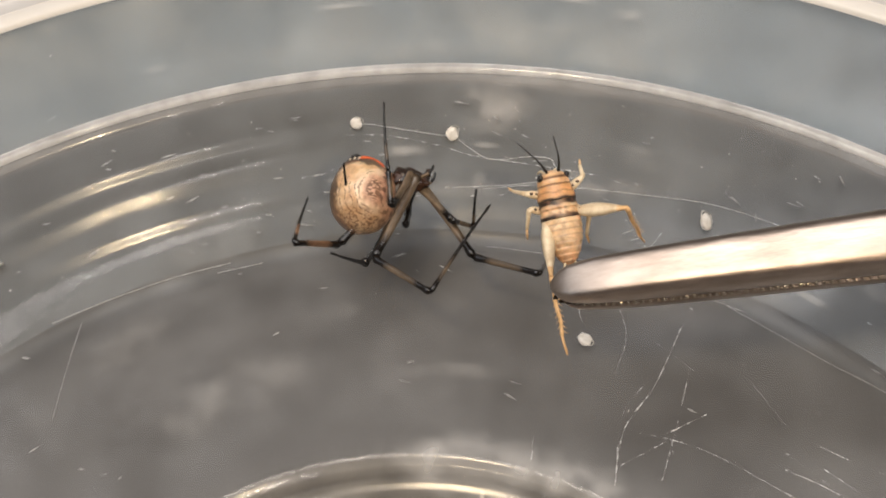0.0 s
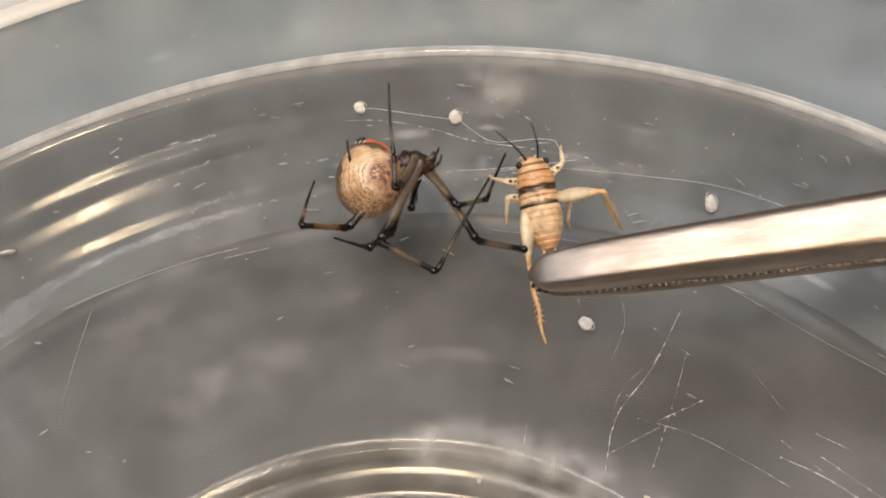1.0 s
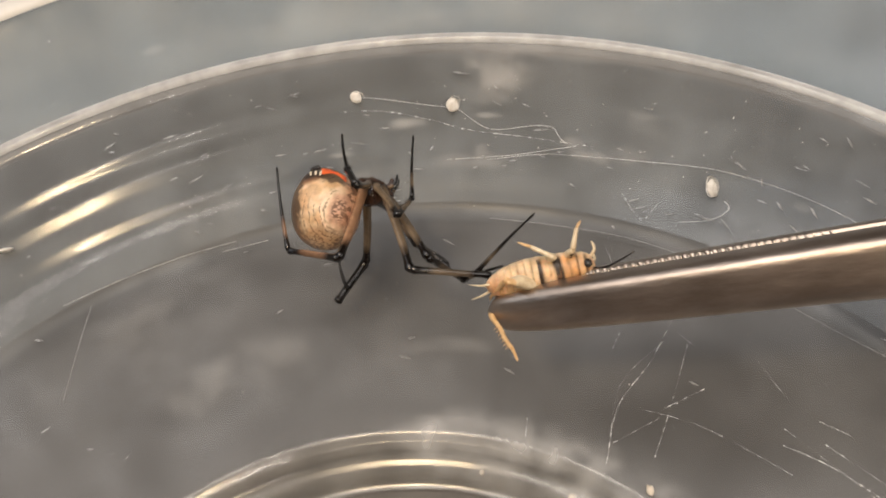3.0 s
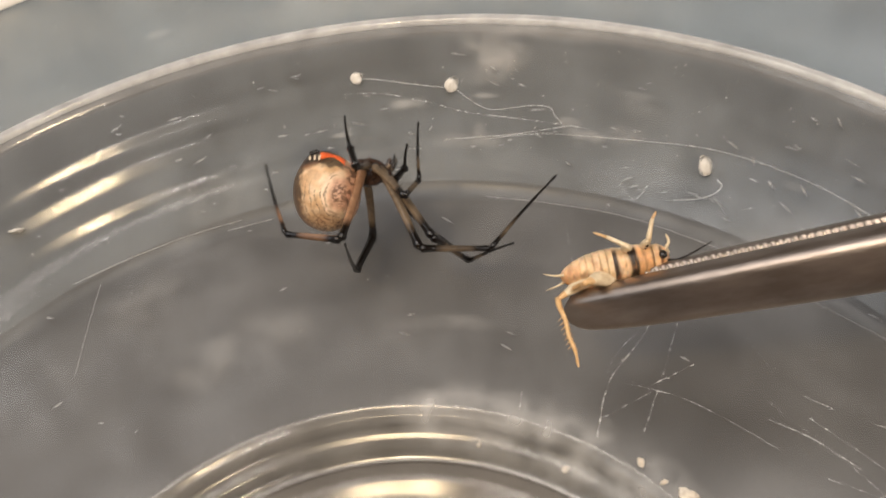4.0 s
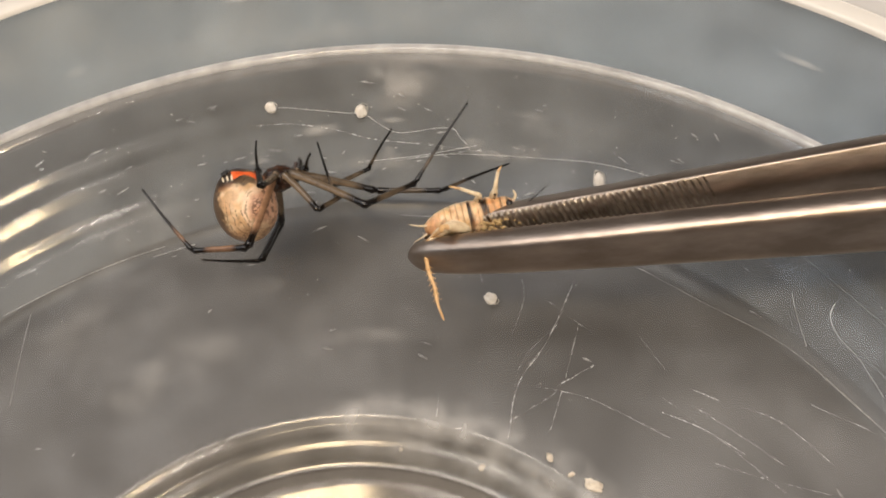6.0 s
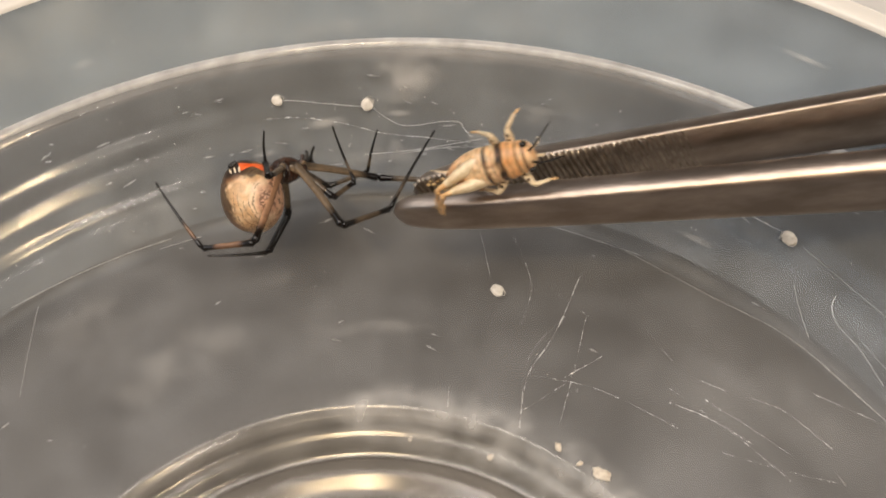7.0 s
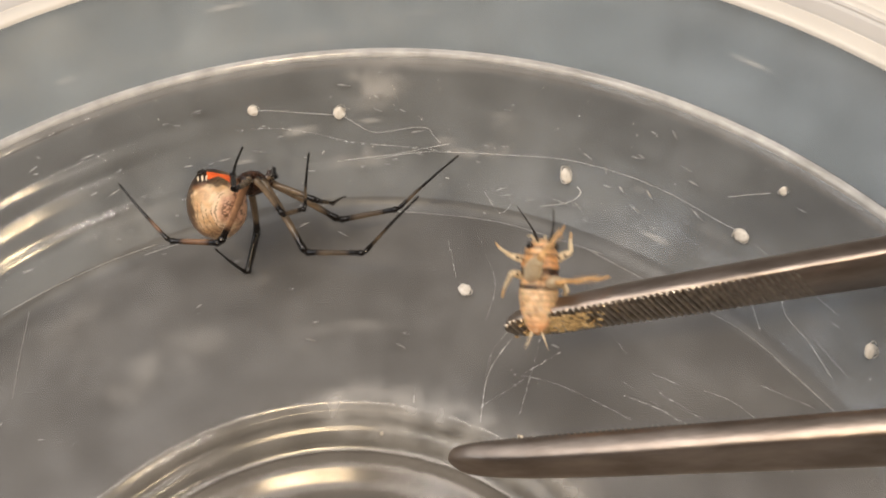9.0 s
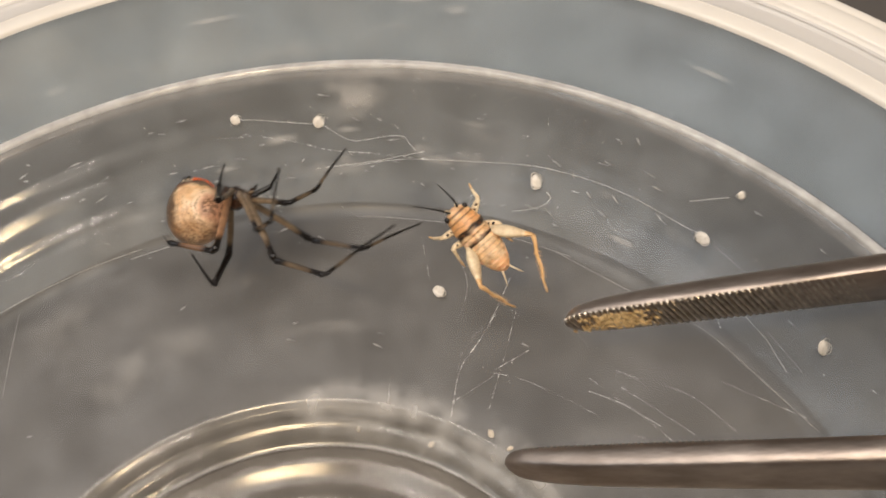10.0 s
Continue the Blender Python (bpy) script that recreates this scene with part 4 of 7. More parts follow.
def build_flecks():
    """Dust, crumbs and short scuffs that cling to the clear plastic."""
    rng = random.Random(21)
    for name, label, mat, n, lo, hi in (
        ("dust_flecks", "scattered white dust flecks on the clear dish", M_SILK, 300, 0.010, 0.042),
        ("short_scuffs", "short pale scuff marks along the clear wall", M_SCUFF, 170, 0.03, 0.11),
    ):
        bm = bmesh.new()
        for _ in range(n):
            b = rng.gauss(0.1, 0.65)
            r = rng.uniform(30.5, 58.5) if rng.random() < 0.30 else rng.uniform(45.0, 52.0)
            z = wall_point(r)
            c = Vector((r * math.sin(b), r * math.cos(b), z + 0.04))
            along = Vector((math.cos(b), -math.sin(b), 0))
            upw = Vector((math.sin(b), math.cos(b), 1.0 if r > 44.5 else 0.05)).normalized()
            w = rng.uniform(lo, hi)
            l = w * (rng.uniform(0.8, 2.2) if name == "dust_flecks" else rng.uniform(1.6, 7))
            a = rng.gauss(0, 0.3) if name != "dust_flecks" else rng.uniform(0, 3)
            d = along * math.cos(a) + upw * math.sin(a)
            e = d.cross(along.cross(upw)).normalized()
            pts = [c + d * (l * k) + e * (w * 0.3 * math.sin(k * 2)) for k in (-1, -0.4, 0.3, 1)]
            tube(bm, pts, [w * 0.3, w, w * 0.8, w * 0.2], 5, None, 0.4)
        tagged(finish(name, bm, mat), label, "dust", kind="stuff")


build_flecks()


def dish_height(r):
    """Height of the dish's inner face at that radius, a hair above it."""
    pts = [(0, -4.6), (20.2, -4.55), (21.55, -3.985), (22.9, -3.9), (23.3, -3.72), (23.65, -3.12), (24.0, -2.79), (24.55, -2.53), (24.76, -2.2), (24.95, -1.7), (25.45, -1.24), (25.8, -1.05), (34.5, -0.55), (43.6, 0.04), (44.4, 0.29), (44.8, 0.58), (46.9, 1.95), (48.9, 4.0), (50.6, 6.2), (52.3, 9.0), (53.2, 10.1), (58.8, 15.5)]
    for (r0, z0), (r1, z1) in zip(pts, pts[1:]):
        if r <= r1:
            return z0 + (z1 - z0) * (r - r0) / (r1 - r0) + 0.22
    return pts[-1][1]


def film_patch(bm, lay, a0, a1, r0, r1):
    """A smear, and for some patches a painted sheen, that lies on the dish, thickest in its middle."""
    n = 16
    m = 64 if a1 - a0 > 30 else 16
    grid = []
    for i in range(m + 1):
        u = -1 + 2 * i / m
        row = []
        for j in range(n + 1):
            w = -1 + 2 * j / n
            a = radians((a0 + a1) / 2 + u * (a1 - a0) / 2 * 1.25)
            r = (r0 + r1) / 2 + w * (r1 - r0) / 2
            v = bm.verts.new((r * math.sin(a), r * math.cos(a), dish_height(r)))
            d = math.sqrt((abs(u) ** 4 if m > 16 else u * u) + w * w) + 0.25 * noise.noise(v.co * 0.9)
            v[lay] = smoothstep(1.0, 0.25, d)
            row.append(v)
        grid.append(row)
    for i in range(m):
        for j in range(n):
            bm.faces.new((grid[i][j], grid[i + 1][j], grid[i + 1][j + 1], grid[i][j + 1]))


def build_films():
    spots = [
        # these three paint the blurred window reflection under the ridge
        (2.9, 9.7, 50.6, 53.0, 0),
        (2.0, 8.6, 49.9, 52.3, 0),
        (3.6, 8.0, 50.4, 52.6, 0),
        (11.6, 14.2, 48.1, 49.0, 0),
        (-13.2, -7.4, 36.7, 38.8, 1),
        (-0.0, 6.9, 46.6, 48.0, 0),
        (-4.0, -0.1, 48.9, 49.7, 0),
        (-3.5, -0.3, 49.0, 49.7, 0),
        (5.7, 17.2, 51.9, 52.9, 1),
        (16.3, 21.5, 48.6, 50.6, 1),
        (30.7, 36.8, 43.9, 46.0, 1),
        (-26.1, -16.8, 43.6, 48.2, 1),
        # the next two wide soft patches also brighten the left floor
        (-37.7, -28.3, 37.9, 43.3, 1),
        (-33.5, -23.4, 30.1, 35.3, 1),
        (-5.5, 10.5, 31.4, 33.2, 1),
        (-3.0, 52.0, 22.7, 28.0, 0),
        (-26.6, -14.4, 30.5, 36.1, 1),
        (-5.4, 6.6, 53.0, 54.7, 1),
    ]
    rng = random.Random(33)
    for k in range(26):
        # thin smears that run along the walls
        a, w = rng.uniform(-32, 42), rng.uniform(1.5, 5.0)
        r = rng.uniform(54.2, 57.2) if k % 3 == 0 else rng.uniform(45.2, 50.6)
        spots.append((a, a + w, r, r + rng.uniform(0.35, 1.1), k % 2))
    for a0, a1, r0, r1, soft in spots:
        bm = bmesh.new()
        lay = bm.verts.layers.float.new("fade")
        film_patch(bm, lay, a0, a1, r0, r1)
        frost = r1 < 28.5
        tagged(finish("smear_and_sheen", bm, M_FROST if frost else M_FILM_SOFT if soft else M_FILM_SHEEN), "frosted scuff along the sunken step" if frost else "pale dried smear and painted sheen on the clear plastic", "smear", group="smears on the dish")


build_films()


def crumb(x, y, z, size, seed):
    bm = bmesh.new()
    for v in ball(bm, (0, 0, 0), (size, size * 0.7, size * 0.45), 20, 14):
        v.co *= 1 + 0.5 * noise.noise(v.co * 2.2 / size + Vector((seed * 2.3, 0, 0)))
    ob = tagged(finish("crumb", bm, M_CRUMB), "small tan crumb lying in the sunken centre", "crumb", group="crumbs in the dish")
    ob.matrix_world = pose(x * MM, y * MM, z * MM, 0, 0, seed * 50)


for k, (x, y, z, size) in enumerate(((10.39, 21.80, -2.99, 0.30), (15.34, 21.40, -0.98, 0.35), (18.26, 19.09, -0.97, 0.65), (16.77, 20.04, -0.98, 0.25), (4.34, 23.65, -3.19, 0.20))):
    crumb(x, y, z + 0.15, size, k + 1)


# ---- what moves ----
def limb(ax, ay, az, bx, by, bz):
    """Pose of a joint (millimetres) that starts at a and points its +z at b."""
    a, b = Vector((ax, ay, az)), Vector((bx, by, bz))
    return Matrix.Translation(a * MM) @ (b - a).to_track_quat("Z", "Y").to_matrix().to_4x4()


def at(x, y, z, rx, ry, rz):
    """pose() in millimetres."""
    return pose(x * MM, y * MM, z * MM, rx, ry, rz)


def motions():
    walk(spider, [
        (0, at(-1.06, 42.68, 8.00, 13.8, -2.1, -4.9)),
        (0.5, at(-0.82, 42.70, 8.00, 13.8, -2.1, -4.9)),
        (1, at(-0.57, 42.85, 8.00, 13.8, -2.1, -4.9)),
        (1.5, at(-0.48, 42.76, 8.00, 13.8, -2.1, -4.9)),
        (1.6, at(-0.57, 42.42, 8.00, 13.8, -2.1, -4.9)),
        (1.7, at(-1.61, 37.63, 8.00, 17.8, 1.9, -1.9)),
        (1.8, at(-2.87, 37.89, 8.00, 18.3, 3.6, 4.2)),
        (2, at(-2.56, 39.01, 8.00, 18.0, 6.0, 1.0)),
        (2.1, at(-2.61, 39.28, 8.00, 18.0, 6.0, 1.0)),
        (2.25, at(-2.68, 39.30, 8.00, 19.1, 6.0, 1.0)),
        (2.8, at(-2.95, 39.38, 8.00, 23.0, 6.0, 1.0)),
        (3.35, at(-3.22, 39.45, 8.00, 26.9, 6.0, 1.0)),
        (3.5, at(-3.29, 39.47, 8.00, 28.0, 6.0, 1.0)),
        (4, at(-3.07, 39.48, 8.00, 28.2, 4.8, 2.6)),
        (4.1, at(-3.57, 39.56, 8.00, 36.3, 3.6, 4.2)),
        (4.2, at(-4.17, 39.83, 8.00, 36.4, 2.5, 5.9)),
        (4.3, at(-3.17, 40.26, 8.00, 36.4, 1.3, 7.5)),
        (4.4, at(-2.91, 40.73, 8.00, 36.4, 0.7, 8.3)),
        (4.5, at(-3.42, 41.05, 8.00, 36.4, 0.7, 8.3)),
        (4.6, at(-3.47, 41.47, 8.00, 36.4, 0.7, 8.3)),
        (4.8, at(-3.37, 41.27, 8.00, 36.4, 0.1, 9.1)),
        (5, at(-3.50, 41.51, 8.00, 36.4, -1.1, 10.7)),
        (5.5, at(-3.72, 41.50, 8.00, 36.4, -1.7, 11.5)),
        (5.65, at(-3.75, 41.52, 8.00, 36.4, -1.6, 11.4)),
        (6.25, at(-3.87, 41.60, 8.00, 36.4, -1.4, 11.1)),
        (6.85, at(-3.99, 41.68, 8.00, 36.4, -1.2, 10.8)),
        (7, at(-4.02, 41.70, 8.00, 36.4, -1.1, 10.7)),
        (7.5, at(-3.98, 41.33, 8.00, 36.4, -0.5, 9.9)),
        (8, at(-3.74, 41.24, 8.00, 36.4, 0.7, 8.3)),
        (8.5, at(-3.83, 41.38, 8.00, 36.4, 0.1, 9.1)),
        (9, at(-4.62, 41.29, 8.00, 36.3, 3.6, 4.2)),
        (9.5, at(-3.68, 41.76, 8.00, 31.5, 13.9, -3.2)),
        (9.8, at(-3.11, 41.35, 8.00, 21.8, 12.8, -1.5)),
        (10, at(-4.56, 40.31, 8.00, 8.2, 10.4, 1.7)),
    ])
    fem, tib, met = spider_legs["n1"]
    walk(fem, [
        (0, limb(0.75, 0.30, 0.60, -1.44, -6.68, 0.92)),
        (0.15, limb(0.75, 0.30, 0.60, -1.42, -6.68, 0.94)),
        (0.8, limb(0.75, 0.30, 0.60, -1.34, -6.71, 1.02)),
        (1.45, limb(0.75, 0.30, 0.60, -1.26, -6.73, 1.11)),
        (1.6, limb(0.75, 0.30, 0.60, -1.24, -6.73, 1.13)),
        (1.8, limb(0.75, 0.30, 0.60, -0.88, -6.22, 3.49)),
        (2.1, limb(0.75, 0.30, 0.60, 1.60, -6.92, 1.46)),
        (2.25, limb(0.75, 0.30, 0.60, 1.85, -6.77, 1.69)),
        (2.8, limb(0.75, 0.30, 0.60, 2.79, -6.23, 2.54)),
        (3.35, limb(0.75, 0.30, 0.60, 3.73, -5.68, 3.39)),
        (3.5, limb(0.75, 0.30, 0.60, 3.98, -5.53, 3.62)),
        (4, limb(0.75, 0.30, 0.60, 3.77, -5.93, 2.98)),
        (4.2, limb(0.75, 0.30, 0.60, 6.65, -3.50, 2.70)),
        (4.3, limb(0.75, 0.30, 0.60, 6.86, -1.86, 4.01)),
        (4.4, limb(0.75, 0.30, 0.60, 6.68, -2.52, 3.83)),
        (4.5, limb(0.75, 0.30, 0.60, 7.28, -2.97, 1.12)),
        (4.65, limb(0.75, 0.30, 0.60, 7.26, -2.95, 1.30)),
        (5, limb(0.75, 0.30, 0.60, 7.21, -3.60, 1.74)),
        (5.35, limb(0.75, 0.30, 0.60, 7.16, -2.84, 2.17)),
        (5.5, limb(0.75, 0.30, 0.60, 7.14, -2.82, 2.35)),
        (5.65, limb(0.75, 0.30, 0.60, 6.77, -3.06, 2.58)),
        (6.25, limb(0.75, 0.30, 0.60, 5.27, -4.02, 3.49)),
        (6.85, limb(0.75, 0.30, 0.60, 3.77, -4.98, 4.39)),
        (7, limb(0.75, 0.30, 0.60, 3.40, -5.22, 4.62)),
        (7.5, limb(0.75, 0.30, 0.60, 2.45, -4.87, 5.49)),
        (8, limb(0.75, 0.30, 0.60, 2.72, -4.87, 5.40)),
        (8.5, limb(0.75, 0.30, 0.60, 2.76, -4.79, 5.46)),
        (9, limb(0.75, 0.30, 0.60, 3.88, -5.95, 2.78)),
        (9.5, limb(0.75, 0.30, 0.60, 4.91, -5.55, 2.06)),
        (10, limb(0.75, 0.30, 0.60, 3.51, -6.43, 1.40)),
    ])
    walk(tib, [
        (0, limb(-1.44, -6.68, 0.92, 2.95, -9.61, 2.09)),
        (0.15, limb(-1.42, -6.68, 0.94, 3.00, -9.57, 2.10)),
        (0.8, limb(-1.34, -6.71, 1.02, 3.21, -9.38, 2.13)),
        (1.45, limb(-1.26, -6.73, 1.11, 3.43, -9.20, 2.16)),
        (1.6, limb(-1.24, -6.73, 1.13, 3.48, -9.16, 2.17)),
        (1.8, limb(-0.88, -6.22, 3.49, 2.29, -9.11, 6.80)),
        (2.1, limb(1.60, -6.92, 1.46, 5.29, -8.18, 5.21)),
        (2.25, limb(1.85, -6.77, 1.69, 5.64, -7.84, 4.74)),
        (2.8, limb(2.79, -6.23, 2.54, 6.92, -6.58, 3.00)),
        (3.35, limb(3.73, -5.68, 3.39, 8.21, -5.32, 1.26)),
        (3.5, limb(3.98, -5.53, 3.62, 8.56, -4.98, 0.79)),
        (4, limb(3.77, -5.93, 2.98, 8.54, -5.62, 0.45)),
        (4.2, limb(6.65, -3.50, 2.70, 11.82, -4.10, 1.22)),
        (4.3, limb(6.86, -1.86, 4.01, 11.27, -2.06, 0.88)),
        (4.4, limb(6.68, -2.52, 3.83, 11.15, -1.41, 0.98)),
        (4.5, limb(7.28, -2.97, 1.12, 11.54, -1.96, -2.06)),
        (4.65, limb(7.26, -2.95, 1.30, 11.54, -1.93, -1.85)),
        (5, limb(7.21, -3.60, 1.74, 11.53, -2.84, -1.34)),
        (5.35, limb(7.16, -2.84, 2.17, 11.52, -1.76, -0.84)),
        (5.5, limb(7.14, -2.82, 2.35, 11.52, -1.73, -0.63)),
        (5.65, limb(6.77, -3.06, 2.58, 11.08, -2.03, -0.50)),
        (6.25, limb(5.27, -4.02, 3.49, 9.31, -3.22, 0.03)),
        (6.85, limb(3.77, -4.98, 4.39, 7.54, -4.41, 0.56)),
        (7, limb(3.40, -5.22, 4.62, 7.10, -4.71, 0.69)),
        (7.5, limb(2.45, -4.87, 5.49, 7.34, -5.17, 3.20)),
        (8, limb(2.72, -4.87, 5.40, 7.43, -4.96, 2.72)),
        (8.5, limb(2.76, -4.79, 5.46, 7.60, -4.95, 3.04)),
        (9, limb(3.88, -5.95, 2.78, 8.65, -6.42, 5.29)),
        (9.5, limb(4.91, -5.55, 2.06, 9.66, -6.87, 4.29)),
        (10, limb(3.51, -6.43, 1.40, 7.60, -9.00, 3.84)),
    ])
    walk(met, [
        (0, limb(2.95, -9.61, 2.09, 6.28, -2.47, 1.45)),
        (0.15, limb(3.00, -9.57, 2.10, 6.24, -2.39, 1.51)),
        (0.8, limb(3.21, -9.38, 2.13, 6.05, -2.04, 1.79)),
        (1.45, limb(3.43, -9.20, 2.16, 5.87, -1.70, 2.07)),
        (1.6, limb(3.48, -9.16, 2.17, 5.83, -1.62, 2.13)),
        (1.8, limb(2.29, -9.11, 6.80, 5.47, -7.21, -0.18)),
        (2.1, limb(5.29, -8.18, 5.21, 7.57, -4.84, -1.58)),
        (2.25, limb(5.64, -7.84, 4.74, 8.17, -4.20, -1.55)),
        (2.8, limb(6.92, -6.58, 3.00, 10.38, -1.88, -1.44)),
        (3.35, limb(8.21, -5.32, 1.26, 12.58, 0.45, -1.32)),
        (3.5, limb(8.56, -4.98, 0.79, 13.18, 1.09, -1.29)),
        (4, limb(8.54, -5.62, 0.45, 13.36, 0.10, -2.12)),
        (4.2, limb(11.82, -4.10, 1.22, 16.89, -1.42, -4.21)),
        (4.3, limb(11.27, -2.06, 0.88, 13.66, -1.71, -6.64)),
        (4.4, limb(11.15, -1.41, 0.98, 16.37, 3.97, -1.52)),
        (4.5, limb(11.54, -1.96, -2.06, 16.65, 3.93, -3.35)),
        (4.65, limb(11.54, -1.93, -1.85, 16.76, 3.86, -3.11)),
        (5, limb(11.53, -2.84, -1.34, 17.02, 2.49, -2.56)),
        (5.35, limb(11.52, -1.76, -0.84, 17.28, 3.51, -2.01)),
        (5.5, limb(11.52, -1.73, -0.63, 17.39, 3.44, -1.77)),
        (5.65, limb(11.08, -2.03, -0.50, 16.86, 3.17, -1.82)),
        (6.25, limb(9.31, -3.22, 0.03, 14.71, 2.08, -2.00)),
        (6.85, limb(7.54, -4.41, 0.56, 12.57, 0.98, -2.18)),
        (7, limb(7.10, -4.71, 0.69, 12.04, 0.71, -2.23)),
        (7.5, limb(7.34, -5.17, 3.20, 11.58, -0.37, -1.44)),
        (8, limb(7.43, -4.96, 2.72, 11.02, -0.04, -2.30)),
        (8.5, limb(7.60, -4.95, 3.04, 11.93, -0.22, -1.58)),
        (9, limb(8.65, -6.42, 5.29, 13.29, -2.43, 0.30)),
        (9.5, limb(9.66, -6.87, 4.29, 15.52, -3.09, 0.59)),
        (10, limb(7.60, -9.00, 3.84, 13.30, -3.73, 2.34)),
    ])
    fem, tib, met = spider_legs["n2"]
    walk(fem, [
        (0, limb(0.30, 0.30, 0.75, -0.38, -3.49, 2.59)),
        (0.15, limb(0.30, 0.30, 0.75, -0.37, -3.49, 2.59)),
        (0.8, limb(0.30, 0.30, 0.75, -0.32, -3.49, 2.61)),
        (1.45, limb(0.30, 0.30, 0.75, -0.26, -3.49, 2.63)),
        (1.6, limb(0.30, 0.30, 0.75, -0.25, -3.49, 2.63)),
        (1.7, limb(0.30, 0.30, 0.75, 1.40, -1.94, 4.21)),
        (2.1, limb(0.30, 0.30, 0.75, 1.29, -3.14, 3.08)),
        (2.25, limb(0.30, 0.30, 0.75, 1.44, -3.03, 3.10)),
        (2.8, limb(0.30, 0.30, 0.75, 2.00, -2.62, 3.19)),
        (3.35, limb(0.30, 0.30, 0.75, 2.57, -2.22, 3.29)),
        (3.5, limb(0.30, 0.30, 0.75, 2.72, -2.11, 3.31)),
        (4, limb(0.30, 0.30, 0.75, 2.73, -2.36, 3.05)),
        (4.2, limb(0.30, 0.30, 0.75, 3.52, -1.97, 2.40)),
        (4.5, limb(0.30, 0.30, 0.75, 2.72, -2.71, 2.56)),
        (4.65, limb(0.30, 0.30, 0.75, 2.61, -2.79, 2.53)),
        (5, limb(0.30, 0.30, 0.75, 2.37, -2.99, 2.45)),
        (5.35, limb(0.30, 0.30, 0.75, 2.13, -3.19, 2.37)),
        (5.5, limb(0.30, 0.30, 0.75, 2.02, -3.27, 2.34)),
        (5.65, limb(0.30, 0.30, 0.75, 2.13, -3.23, 2.23)),
        (6.25, limb(0.30, 0.30, 0.75, 2.55, -3.09, 1.77)),
        (6.85, limb(0.30, 0.30, 0.75, 2.97, -2.95, 1.32)),
        (7, limb(0.30, 0.30, 0.75, 3.08, -2.91, 1.21)),
        (7.5, limb(0.30, 0.30, 0.75, 3.50, -2.44, 1.43)),
        (8, limb(0.30, 0.30, 0.75, 2.91, -2.45, 2.72)),
        (8.5, limb(0.30, 0.30, 0.75, 3.15, -2.45, 2.35)),
        (9, limb(0.30, 0.30, 0.75, 2.44, -2.80, 2.76)),
        (9.5, limb(0.30, 0.30, 0.75, 3.40, -2.60, 1.20)),
        (10, limb(0.30, 0.30, 0.75, 2.06, -3.58, 1.06)),
    ])
    walk(tib, [
        (0, limb(-0.38, -3.49, 2.59, -0.83, -0.97, 3.02)),
        (0.15, limb(-0.37, -3.49, 2.59, -0.81, -0.97, 3.00)),
        (0.8, limb(-0.32, -3.49, 2.61, -0.73, -0.95, 2.91)),
        (1.45, limb(-0.26, -3.49, 2.63, -0.66, -0.93, 2.82)),
        (1.6, limb(-0.25, -3.49, 2.63, -0.64, -0.93, 2.80)),
        (1.7, limb(1.40, -1.94, 4.21, 1.44, 0.14, 2.65)),
        (2.1, limb(1.29, -3.14, 3.08, 1.83, -1.06, 1.61)),
        (2.25, limb(1.44, -3.03, 3.10, 2.03, -1.00, 1.60)),
        (2.8, limb(2.00, -2.62, 3.19, 2.74, -0.80, 1.54)),
        (3.35, limb(2.57, -2.22, 3.29, 3.46, -0.60, 1.48)),
        (3.5, limb(2.72, -2.11, 3.31, 3.66, -0.54, 1.47)),
        (4, limb(2.73, -2.36, 3.05, 3.61, -0.79, 1.17)),
        (4.2, limb(3.52, -1.97, 2.40, 4.28, -1.01, 0.10)),
        (4.5, limb(2.72, -2.71, 2.56, 3.77, -2.15, 0.25)),
        (4.65, limb(2.61, -2.79, 2.53, 3.70, -2.26, 0.23)),
        (5, limb(2.37, -2.99, 2.45, 3.54, -2.50, 0.19)),
        (5.35, limb(2.13, -3.19, 2.37, 3.39, -2.75, 0.15)),
        (5.5, limb(2.02, -3.27, 2.34, 3.32, -2.86, 0.13)),
        (5.65, limb(2.13, -3.23, 2.23, 3.49, -2.79, 0.40)),
        (6.25, limb(2.55, -3.09, 1.77, 4.17, -2.52, 1.46)),
        (6.85, limb(2.97, -2.95, 1.32, 4.84, -2.25, 2.53)),
        (7, limb(3.08, -2.91, 1.21, 5.01, -2.18, 2.80)),
        (7.5, limb(3.50, -2.44, 1.43, 5.12, -2.06, 3.42)),
        (8, limb(2.91, -2.45, 2.72, 4.57, -2.14, 4.69)),
        (8.5, limb(3.15, -2.45, 2.35, 4.90, -1.96, 4.21)),
        (9, limb(2.44, -2.80, 2.76, 4.42, -2.58, 4.42)),
        (9.5, limb(3.40, -2.60, 1.20, 5.28, -2.29, 2.97)),
        (10, limb(2.06, -3.58, 1.06, 3.34, -3.86, 3.31)),
    ])
